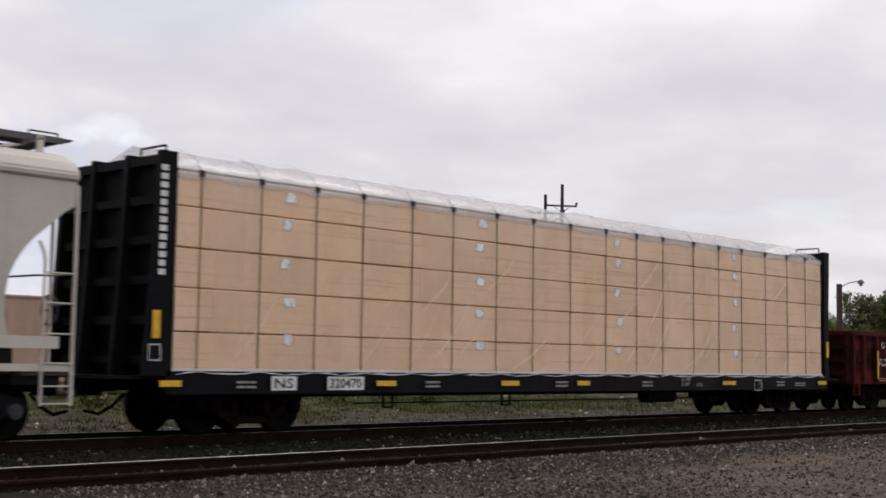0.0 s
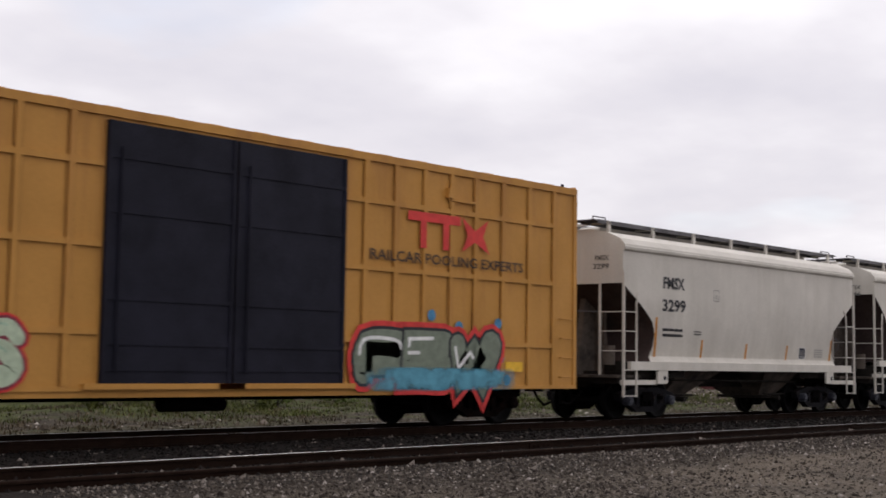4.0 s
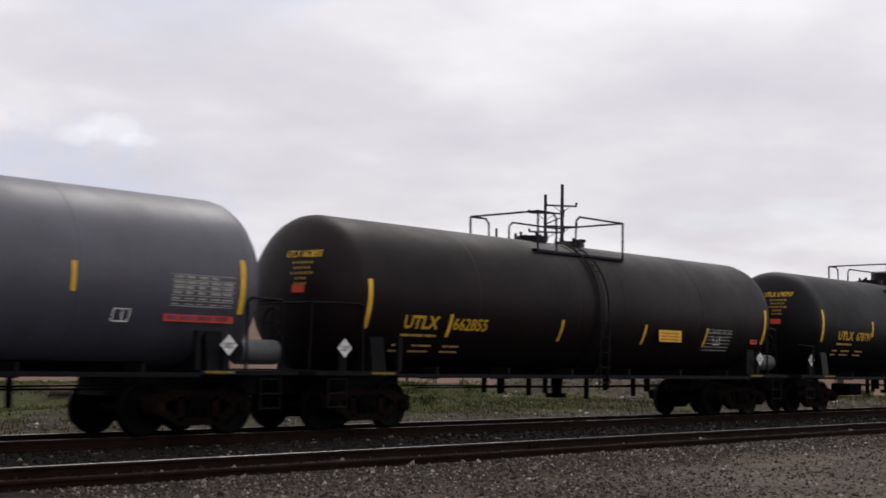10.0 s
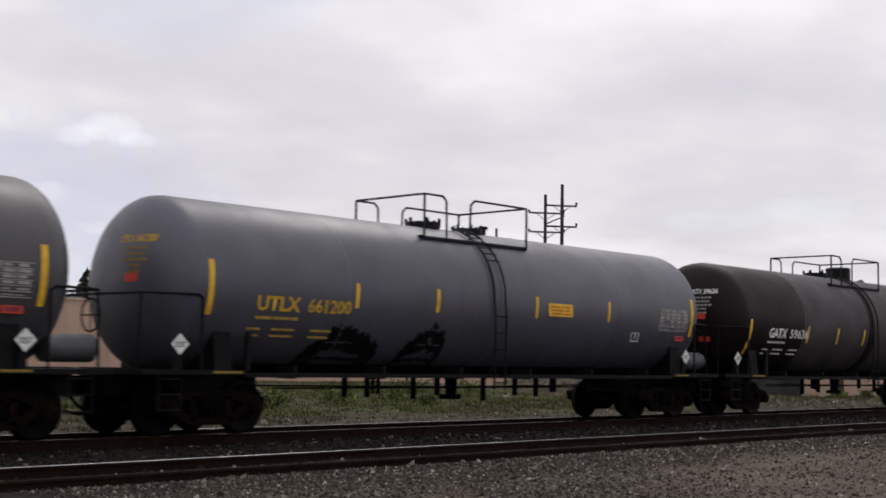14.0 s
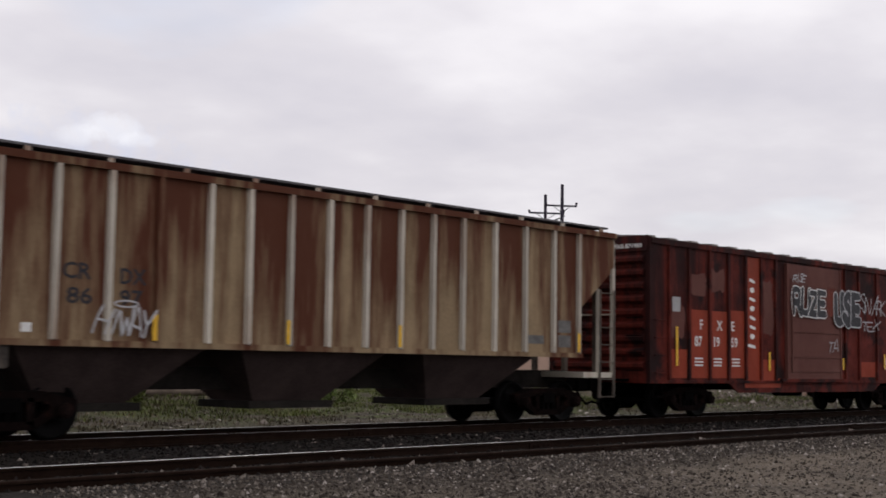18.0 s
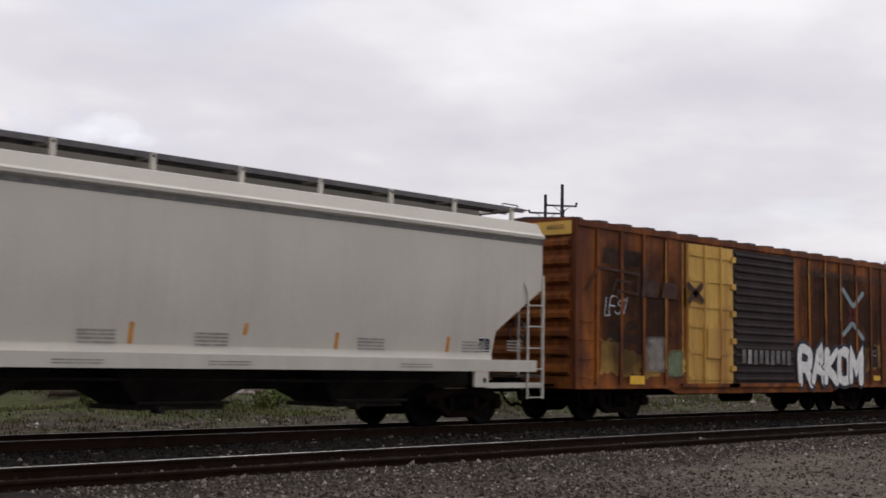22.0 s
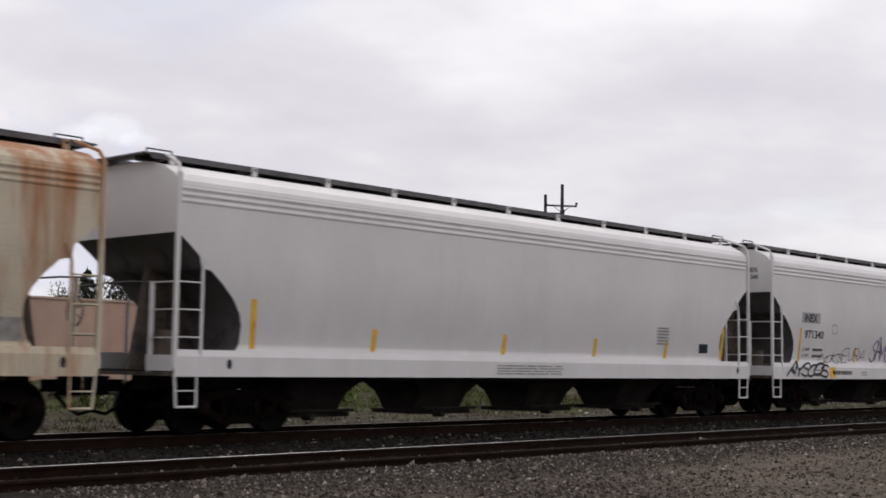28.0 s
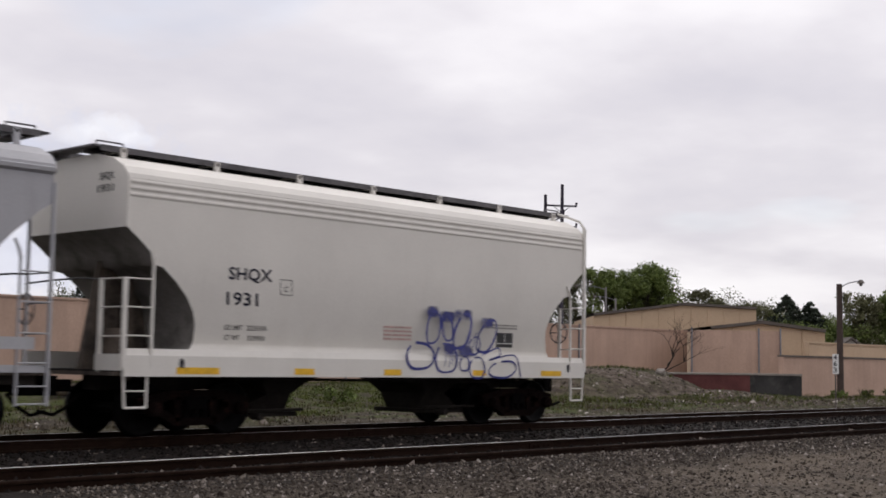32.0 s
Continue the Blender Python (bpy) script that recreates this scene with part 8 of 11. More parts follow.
cream_hopper(97.2, 11.85, M["hopper_cream"], "FMSX", "3299", "cream-grey two-bay covered hopper with black reporting marks", True, 41)
cream_hopper(110.47, 11.75, M["hopper_cream"], "FTIX", "1746", "cream-grey covered hopper with curved end cut-outs", False, 42)
c = cream_hopper(123.6, 11.85, M["hopper_rust"], "FTIX", "33277", "rust-streaked cream covered hopper with white number patches", False, 43)
part("repaint_panel", Geo().plate(1.3, 2.1, 2.36, 2.74, -1.5, 0.003), M["white"], c)
lettering(c, "LD LMT", 1.3, 1.78, 0.075, M["black"], width=0.42)
lettering(c, "LT WT", 1.3, 1.64, 0.075, M["black"], width=0.36)
part("repaint_panel", Geo().box(-0.004, -0.001, -1.14, -0.68, 3.72, 3.9), M["white"], c)
cream_hopper(137.04, 11.75, M["hopper_cream"], "FTIX", "1506", "cream-grey covered hopper with orange reflector stripes", False, 44)
c = cream_hopper(150.3, 11.85, M["hopper_cream"], "HWCX", "11937", "cream-grey covered hopper with faint grey streaks", False, 45)


# ---------------------------------------------------------------- tank cars
TZ, TR = 2.58, 1.53


# per car: yellow stripes along the side, foot of the long end stripes, foot of the short ones, notice (x0, x1, z0, z1)
TANK_MARKS = {
    "678811": ((4.22, 6.57, 9.72, 12.13), 2.06, 2.28, (11.15, 12.1, 1.64, 1.84)),
    "670886": ((4.5, 6.73, 10.0, 12.53), 2.04, 2.28, (6.47, 7.45, 1.74, 2.1)),
    "662855": ((3.36, 6.98, 10.2, 12.93), 1.9, 1.79, (10.8, 11.78, 1.87, 2.15)),
    "678797": ((4.28, 6.66, 9.72, 12.16), 2.05, 2.27, (10.44, 11.4, 1.87, 2.13)),
    "671270": ((4.41, 6.72, 9.78, 12.2), 2.05, 2.27, (10.2, 11.1, 2.32, 2.6)),
    "663669": ((4.6, 6.65, 9.7, 12.1), 2.02, 2.24, (11.27, 12.23, 1.8, 2.09)),
    "661200": ((4.39, 6.57, 9.67, 12.3), 2.02, 2.26, (10.1, 10.95, 2.32, 2.6)),
    "59636": ((4.26, 6.08, 7.8, 10.74, 13.03), 1.64, 2.0, None),
    "678764": ((4.25, 6.62, 9.72, 12.15), 2.06, 2.28, (10.5, 11.4, 1.86, 2.1)),
    "679120": ((4.2, 6.6, 9.7, 12.5), 2.07, 2.28, (11.6, 12.45, 2.18, 2.5)),
}


def tank_car(label, s_left, s_right, m, words, number, m_text, style, seed):
    """style: 'lagged' smooth jacket, 'ladder' shell with side ladder and end rails."""
    start = s_left - 1.05
    L = s_right - s_left + 2.1
    car = start_car("tank_car", label, start)
    W = (TR, TZ)
    rnd = random.Random(seed)
    prof = []
    for k in range(9):
        a = k / 8 * math.pi / 2
        prof.append((1.0 - 0.8 * math.cos(a), max(0.004, TR * math.sin(a) ** 0.9)))
    shell = Geo().lathe_x(prof + [(L / 2, TR)] + [(L - x, r) for x, r in reversed(prof)], TZ, 56)
    part("tank", shell, m, car)
    bands = (4.2, L / 2 - 0.9, L / 2 + 0.9, L - 4.2) if style == "ladder" else (1.2, L / 2 - 0.2, L - 1.2)
    for x in bands:
        part("weld_band", Geo().lathe_x([(x - 0.04, TR), (x - 0.02, TR + 0.003), (x + 0.02, TR + 0.003), (x + 0.04, TR)], TZ, 56), m, car)
    if style == "ladder":
        part("girth_wrap", Geo().lathe_x([(L / 2 - 0.32, TR), (L / 2 - 0.3, TR + 0.012), (L / 2 + 0.18, TR + 0.012), (L / 2 + 0.2, TR)], TZ, 56), m, car)
    # underframe: stub sills, saddles, side walkway rail
    for e, sg in ((0.0, 1), (L, -1)):
        a, b = (-0.15, 3.0) if sg > 0 else (L - 3.0, L + 0.15)
        part("stub_sill", Geo().box(a, b, -0.4, 0.4, 0.66, 1.12), M["saddle"], car)
        x = e + sg * 1.5
        part("saddle", Geo().prism_x([(-1.4, 1.0), (1.4, 1.0), (1.3, 1.75), (0.75, 1.28), (0, 1.1), (-0.75, 1.28), (-1.3, 1.75)], x - 0.18, x + 0.18), m if style == "lagged" else M["saddle"], car)
        part("end_platform", Geo().box(min(e - sg * 0.2, e + sg * 1.9), max(e - sg * 0.2, e + sg * 1.9), -1.5, 1.5, 1.02, 1.10), M["saddle"], car)
        part("platform_edge_mark", Geo().plate(x - 0.3, x + 0.3, 1.045, 1.085, -1.502), M["yellow_dull"], car)
        r = Geo()
        if style == "ladder":
            r.tube([(e + sg * 0.95, -1.5, 1.1), (e + sg * 0.95, -1.5, 2.28), (e + sg * 0.85, -1.5, 2.34), (e - sg * 0.05, -1.2, 2.34), (e - sg * 0.1, 0, 2.34), (e - sg * 0.05, 1.2, 2.34)], 0.024)
            r.tube([(e - sg * 0.05, -1.2, 2.34), (e - sg * 0.1, -1.2, 1.1)], 0.02)
            part("saddle_post", Geo().box(e + sg * 1.95 - 0.05, e + sg * 1.95 + 0.05, -1.49, -1.41, 1.1, 1.75), M["saddle"], car)
        else:
            r.tube([(e + sg * 0.6, -1.45, 1.1), (e + sg * 0.6, -1.45, 1.9), (e + sg * 0.05, -1.3, 1.95)], 0.022)
        part("end_handrail", r, M["saddle"], car)
        lad = Geo()
        for k in range(3):
            lad.tube([(e + sg * 0.15, -1.46, 0.95 - 0.25 * k), (e + sg * 0.6, -1.46, 0.95 - 0.25 * k)], 0.014)
        lad.tube([(e + sg * 0.15, -1.46, 1.05), (e + sg * 0.15, -1.46, 0.42)], 0.016)
        lad.tube([(e + sg * 0.6, -1.46, 1.05), (e + sg * 0.6, -1.46, 0.42)], 0.016)
        part("step", lad, M["saddle"], car)
    part("belly_skirt", Geo().prism_x([(-0.95, 1.22), (-0.7, 0.97), (0.7, 0.97), (0.95, 1.22)], 2.6, L - 2.6), M["steel_dark"], car)
    part("side_sill", Geo().box(1.9, L - 1.9, -1.5, -1.44, 0.98, 1.06), M["saddle"], car)
    part("side_rail", Geo().tube([(2.2, -1.3, 0.84), (L * 0.45, -1.3, 0.80), (L - 2.4, -1.3, 0.86)], 0.018), M["steel_dark"], car)
    for x in (L * 0.3, L * 0.3 + 0.14, L * 0.62, L * 0.62 + 0.12):
        part("rail_hanger", Geo().box(x - 0.025, x + 0.025, -1.33, -1.27, 0.68, 1.0), M["steel_dark"], car)
    part("side_rail", Geo().tube([(1.9, 1.48, 1.0), (L - 1.9, 1.48, 1.0)], 0.03), M["saddle"], car)
    for k in range(6):
        x = 3.0 + (L - 6.0) * k / 5
        part("rail_bracket", Geo().box(x - 0.03, x + 0.03, -1.49, -1.0, 0.96, 1.2), M["saddle"], car)
    # piping and valves below
    p = Geo().tube([(3.0, -0.9, 0.78), (L - 3.0, -0.9, 0.78)], 0.018)
    part("brake_rod", p, M["steel_dark"], car)
    for x in (5.0, 5.6, 6.3, 7.0, L / 2, 9.6, 10.4, 12.0):
        x += rnd.uniform(-0.3, 0.3)
        part("pipe_hanger", Geo().box(x - 0.03, x + 0.03, -0.95, -0.85, 0.5 + rnd.uniform(0, 0.2), 1.05), M["steel_dark"], car)
    part("bottom_outlet", Geo().cyl((L / 2, -0.2, 1.1), (L / 2, -0.2, 0.55), 0.16, 0.11, n=12).box(L / 2 - 0.16, L / 2 + 0.16, -0.35, 0.0, 0.52, 0.62), M["steel_dark"], car)
    if style == "lagged":
        part("heater_box", Geo().rounded(L - 5.2, L - 4.2, -1.1, -0.5, 0.5, 0.85, 0.05), M["steel_dark"], car)
        part("heater_box", Geo().rounded(3.6, 4.4, -1.1, -0.5, 0.5, 0.85, 0.05), M["steel_dark"], car)
    # top platform with railing and manway
    cx = L / 2
    a, b = cx - 1.74, cx + 1.5
    zt = TZ + TR
    deck = Geo().box(a - 0.1, b, -1.02, -0.55, zt - 0.34, zt - 0.29).box(a - 0.1, b, 0.55, 1.02, zt - 0.34, zt - 0.29).box(a - 0.1, a, -1.02, 1.02, zt - 0.36, zt - 0.28).box(b - 0.1, b, -1.02, 1.02, zt - 0.36, zt - 0.28)
    part("top_platform", deck, M["rail_blue"], car)
    rail = Geo()
    h = zt + 0.56
    for sy in (-1, 1):
        y = sy * 1.0
        rail.tube([(a, y, zt - 0.34), (a, y, h)], 0.026)
        rail.tube([(b, y, zt - 0.34), (b, y, h)], 0.026)
        rail.tube([(a, y, h), (cx - 1.2, y, h), (cx - 1.09, y, h - 0.1), (cx - 1.07, y, zt - 0.3)], 0.024)
        rail.tube([(b, y, h), (cx - 0.22, y, h), (cx - 0.34, y, h - 0.1), (cx - 0.37, y, zt - 0.3)], 0.024)
    rail.tube([(a, -1.0, h), (a, 1.0, h)], 0.024)
    rail.tube([(b, -1.0, h), (b, 1.0, h)], 0.024)
    part("safety_railing", rail, M["rail_blue"], car, "dark tubular safety railing round the hatch")
    if number in ("662855", "661200"):
        low_lid = Geo().cyl((cx + 0.55, -0.1, zt - 0.05), (cx + 0.55, -0.1, zt + 0.08), 0.34, n=20)
        for k in range(6):
            low_lid.cyl((cx + 0.55 + 0.3 * math.cos(k * 1.047), -0.1 + 0.3 * math.sin(k * 1.047), zt), (cx + 0.55 + 0.3 * math.cos(k * 1.047), -0.1 + 0.3 * math.sin(k * 1.047), zt + 0.16), 0.035, n=6)
        part("manway_lid", low_lid, M["tank_black"], car, "low bolted manway lid")
    elif style == "lagged":
        part("manway_bonnet", Geo().cyl((cx + 0.45, 0, zt - 0.05), (cx + 0.45, 0, zt + 0.42), 0.45, n=20).cyl((cx + 0.45, 0, zt + 0.42), (cx + 0.45, 0, zt + 0.47), 0.47, 0.38, n=20), M["tank_black"], car, "black round manway bonnet")
    else:
        part("manway_bonnet", Geo().cyl((cx + 0.55, -0.1, zt - 0.05), (cx + 0.55, -0.1, zt + 0.32), 0.38, n=20).cyl((cx + 0.55, -0.1, zt + 0.32), (cx + 0.55, -0.1, zt + 0.36), 0.40, 0.34, n=20), M["tank_black"], car, "black round manway bonnet")
    hb = Geo().cyl((cx - 0.75, 0, zt - 0.05), (cx - 0.75, 0, zt + 0.12), 0.36, n=16)
    for k in range(6):
        t = k * 1.047
        hb.cyl((cx - 0.75 + 0.36 * math.cos(t), 0.36 * math.sin(t), zt), (cx - 0.75 + 0.36 * math.cos(t), 0.36 * math.sin(t), zt + 0.2), 0.035, n=6)
    part("fill_hatch", hb, M["tank_black"], car)
    part("vent_valve", Geo().cyl((cx + 1.2, 0, zt - 0.05), (cx + 1.2, 0, zt + 0.14), 0.07, n=8).cyl((cx + 1.2, 0, zt + 0.14), (cx + 1.2, 0, zt + 0.2), 0.11, n=8), M["tank_black"], car)
    # side ladder bowed over the shell
    if style == "ladder":
        lg = Geo()
        for dx in (-0.17, 0.17):
            pts = []
            for k in range(9):
                t = radians(12 + 80 * k / 8)
                pts.append((cx - 0.05 + dx, -(TR + 0.06) * math.sin(t), TZ + (TR + 0.06) * math.cos(t)))
            pts += [(cx + dx, -(TR + 0.05), 2.2), (cx + dx, -1.55, 0.75)]
            lg.tube(pts, 0.022, 5)
        for k in range(13):
            t = radians(14 + 76 * k / 12) if k < 8 else None
            y, z = (-(TR + 0.06) * math.sin(t), TZ + (TR + 0.06) * math.cos(t)) if t else (-(TR + 0.05), 2.25 - (k - 8) * 0.34)
            lg.tube([(cx - 0.2, y, z), (cx + 0.2, y, z)], 0.014, 5)
        lg.tube([(cx - 0.45, -1.5, 0.9), (cx - 0.1, -1.55, 1.35), (cx + 0.3, -1.5, 0.9)], 0.016, 5)
        part("ladder", lg, M["saddle"], car, "steel ladder bowed up the tank's side")
    # markings
    xs, lo, low, notice = TANK_MARKS[number]
    zl = {"662855": 1.94, "59636": 2.11}.get(number, 2.14)
    lettering(car, words, 2.1, zl, 0.25, m_text, wrap=W, width=0.98, bold=0.03)
    lettering(car, number, 3.5 if number == "662855" else 3.26, zl, 0.24, m_text, wrap=W, width=1.04)
    small = M["grey_text"] if words == "GATX" else M["yellow_dull"]
    bars(car, 2.1, 3.1, zl - 0.16, zl - 0.09, 1, small, wrap=W, seed=seed, gap=0.1)
    for k, (xa, xb) in enumerate(((2.0, 2.3), (2.55, 3.1), (3.45, 3.95))):
        bars(car, xa, xb, zl - 0.46, zl - 0.24, 2, small, wrap=W, seed=seed + 1 + k)
    stripe(car, 1.04, lo, lo + 0.92, 0.11, M["yellow"], wrap=W)
    stripe(car, L - 1.14, lo, lo + 0.92, 0.11, M["yellow"], wrap=W)
    for x in xs:
        stripe(car, x, low, low + 0.46, 0.085, M["yellow"], wrap=W)
    # data panel, placards
    dp = Geo()
    dx0, dz0 = (12.98, 1.70) if number == "662855" else (L - 2.5, 2.13)
    for k in range(7):
        z = dz0 + k * 0.085
        y = -math.sqrt(TR ** 2 - (z - TZ) ** 2) - 0.006
        dp.plate(dx0 - 0.03, dx0 + 1.24, z, z + 0.014, y, 0.003)
    for k in range(5):
        for j in range(6):
            z = dz0 + 0.01 + j * 0.085
            y = -math.sqrt(TR ** 2 - (z - TZ) ** 2) - 0.006
            if rnd.random() < 0.9:
                dp.plate(dx0 + k * 0.25, dx0 + k * 0.25 + rnd.uniform(0.13, 0.23), z + 0.022, z + 0.066, y, 0.003)
    part("data_panel", dp, M["grey_text"], car, "stencilled grey table of test data")
    pa, pb, pz = (L - 2.6, L - 1.2, 1.88) if number == "670886" else (L - 2.45, L - 2.0, 1.86) if style == "lagged" else (L - 1.7, L - 1.35, 1.9)
    side = -math.sqrt(TR ** 2 - (pz + 0.07 - TZ) ** 2) - 0.012
    part("red_placard", Geo().plate(pa, pb, pz, pz + 0.14, side), M["red_plate"], car)
    bars(car, pa + 0.05, pb - 0.05, pz + 0.03, pz + 0.11, 1, M["maroon"], y=side - 0.008, seed=seed + 21, gap=0.1)
    if notice:
        na, nb, nc, nd = notice
        side = -math.sqrt(TR ** 2 - min(abs(nc - TZ), abs(nd - TZ)) ** 2) - 0.006
        part("yellow_notice", Geo().plate(na, nb, nc, nd, side), M["yellow"], car)
        bars(car, na + 0.08, nb - 0.08, nc + 0.04, nd - 0.02, 3, M["orange_fill"], y=side - 0.008, seed=seed + 2)
    part("stencil_frame", Geo().ribbon([(13.3, 1.85), (13.6, 1.85), (13.66, 2.05), (13.36, 2.05)], 0.016, -1.435, closed=True).ribbon([(13.48, 1.85), (13.52, 2.05)], 0.016, -1.435), M["white"], car)
    for x in (0.42, L - 1.5):
        g = Geo().add([(x + 0.17 - 0.18, -1.5 if x > 2 else -1.40, 1.52), (x + 0.17, -1.5 if x > 2 else -1.40, 1.34), (x + 0.35, -1.5 if x > 2 else -1.40, 1.52), (x + 0.17, -1.5 if x > 2 else -1.40, 1.70)], [(0, 1, 2, 3)])
        pl = part("placard", g, M["white"], car, "white diamond hazard placard")
        lettering(pl, "3257", x + 0.06, 1.47, 0.09, M["black"], y=-1.506 if x > 2 else -1.406, width=0.22)
        part("placard_holder", Geo().box(x + 0.1, x + 0.24, -1.44 if x > 2 else -1.38, -1.4 if x > 2 else -1.3, 1.1, 1.5), M["saddle"], car)
    # end lettering
    def dome(y, z):
        r = min(1.0, math.hypot(y, z - TZ) / TR)
        return 1.0 - 0.8 * math.cos(math.asin(min(1.0, r ** (1 / 0.9)))) - 0.007

    def on_dome(g):
        g.v = [(dome(py, pz) - 0.004 * px, py, pz) for px, py, pz in g.v]
        return g

    lift = 0.0 if style == "ladder" else 0.12
    ob = lettering(car, words + " " + number, 0, 3.22 + lift, 0.13, m_text, y=-0.9, end=0.0, width=0.8)
    for v in ob.data.vertices:
        v.co.x = dome(v.co.y, v.co.z)
    for k, wd in enumerate((0.5, 0.42, 0.55, 0.28, 0.3)):
        g, n = Geo(), 5
        for i in range(n):
            ya, yb = -0.5 - wd / 2 + wd * i / n, -0.5 - wd / 2 + wd * (i + 0.72) / n
            z = 3.09 + lift - 0.1 * k
            g.add([(0, ya, z), (0, yb, z), (0, yb, z + 0.05), (0, ya, z + 0.05)], [(0, 1, 2, 3)])
        part("small_lettering", on_dome(g), small, car)
    for za, ya, wd in ((2.55, -0.62, 0.3),) + (((1.95, -0.72, 0.3),) if style == "ladder" and seed % 2 == 0 else ()):
        g = Geo()
        for i in range(4):
            a, b = ya + wd * i / 4, ya + wd * (i + 1) / 4
            g.add([(0, a, za), (0, b, za), (0, b, za + 0.14), (0, a, za + 0.14)], [(0, 1, 2, 3)])
        part("red_placard", on_dome(g), M["red_plate"], car)
    # air gear at the rear end
    part("air_reservoir", Geo().cyl((L - 0.75, -0.95, 1.42), (L + 0.1, -0.95, 1.42), 0.22, n=16), M["reservoir"] if style == "ladder" else M["saddle"], car, "cylindrical air reservoir on the end platform")
    w = Geo()
    for k in range(12):
        t0, t1 = k * 0.5236, (k + 1) * 0.5236
        w.tube([(L + 0.15, -0.85 + 0.27 * math.cos(t0), 1.95 + 0.27 * math.sin(t0)), (L + 0.15, -0.85 + 0.27 * math.cos(t1), 1.95 + 0.27 * math.sin(t1))], 0.016, 5)
        if k % 3 == 0:
            w.tube([(L + 0.15, -0.85, 1.95), (L + 0.15, -0.85 + 0.27 * math.cos(t0), 1.95 + 0.27 * math.sin(t0))], 0.011, 5)
    part("brake_wheel", w, M["saddle"], car, "round hand brake wheel")
    for x in (1.5, L - 1.6):
        add_truck(car, start, x)
    coupler(car, -0.1, -1)
    coupler(car, L + 0.1, 1)
    return car, L


def spill(car, x0, x1, z_top, seed):
    """A run of black asphalt over the lower shell."""
    rnd = random.Random(seed)
    n = 30
    g = Geo()
    for k in range(n):
        xa, xb = x0 + (x1 - x0) * k / n, x0 + (x1 - x0) * (k + 1) / n
        mid = math.sin(math.pi * (k + 0.5) / n) ** 0.35
        zt = 1.2 + (z_top - 1.2) * mid * (0.75 + 0.35 * noise.noise(Vector((xa * 3.1, seed, 0))) + rnd.uniform(-0.08, 0.08))
        for j in range(4):
            za, zb = 1.12 + (zt - 1.12) * j / 4, 1.12 + (zt - 1.12) * (j + 1) / 4
            y = [-math.sqrt(max(0.01, TR ** 2 - (z - TZ) ** 2)) - 0.005 for z in (za, zb)]
            g.add([(xa, y[0], za), (xb, y[0], za), (xb, y[1], zb), (xa, y[1], zb)], [(0, 1, 2, 3)])
    part("asphalt_spill", g, M["oil"], car, "black asphalt spilled down the side")


tank_car("black tank car with yellow lettering and a tall black bonnet", 164.55, 178.99, M["tank_black"], "UTLX", "678811", M["yellow_text"], "lagged", 51)
c, L = tank_car("dull grey tank car with side ladder and yellow lettering", 182.14, 196.94, M["tank_grey"], "UTLX", "670886", M["yellow_text"], "ladder", 52)
spill(c, 3.6, 5.3, 1.95, 7)
tank_car("brownish-black tank car with dirty yellow lettering", 199.86, 214.67, M["tank_brown"], "UTLX", "662855", M["yellow_text"], "ladder", 53)
c, L = tank_car("black tank car with an orange notice and a round bonnet", 217.94, 232.47, M["tank_black"], "UTLX", "678797", M["yellow_text"], "lagged", 54)
tank_car("black tank car with bright yellow lettering and notice", 235.69, 250.33, M["tank_black"], "UTLX", "671270", M["yellow_text"], "ladder", 55)
tank_car("grey tank car with rust along the top and side ladder", 253.44, 268.26, M["tank_rust"], "UTLX", "663669", M["yellow"], "ladder", 56)
c, L = tank_car("grey tank car with black asphalt spills and side ladder", 271.26, 286.09, M["tank_grey"], "UTLX", "661200", M["yellow_text"], "ladder", 57)
spill(c, 3.5, 5.4, 2.1, 3)
spill(c, 6.0, 7.2, 2.2, 4)
c, L = tank_car("brown-black tank car with a faded grey middle and white lettering", 288.94, 303.8, M["tank_brown"], "GATX", "59636", M["white"], "ladder", 58)
part("faded_band", Geo().lathe_x([(4.05, TR + 0.003), (L - 5.3, TR + 0.003)], TZ, 56), M["tank_band"], c)
part("white_notice", Geo().plate(11.95, 12.8, 2.1, 2.38, -TR - 0.002), M["panel_grey"], c)
bars(c, 12.0, 12.75, 2.13, 2.35, 4, M["olive"], y=-TR - 0.01, seed=64)
for x0, x1 in ((10.6, 11.4), (12.0, 12.8), (13.0, 13.8)):
    bars(c, x0, x1, 1.72, 1.95, 2, M["grey_text"], y=-1.41, seed=int(x0 * 5))
tank_car("black tank car with yellow lettering and a round bonnet", 306.81, 321.21, M["tank_black"], "UTLX", "678764", M["yellow_text"], "lagged", 59)
c, L = tank_car("glossy black tank car with yellow notice and white stencils", 324.23, 338.43, M["tank_black"], "UTLX", "679120", M["yellow_text"], "lagged", 60)
lettering(c, "HOT", 12.66, 2.36, 0.13, M["white"], wrap=(TR, TZ), width=0.3)
lettering(c, "ASPHALT", 12.64, 2.17, 0.13, M["white"], wrap=(TR, TZ), width=0.62)
bars(c, 12.41, 13.65, 1.95, 2.05, 1, M["grey_text"], wrap=(TR, TZ), seed=61)
bars(c, 8.4, 9.6, 1.65, 1.95, 4, M["grey_text"], wrap=(TR, TZ), seed=62)


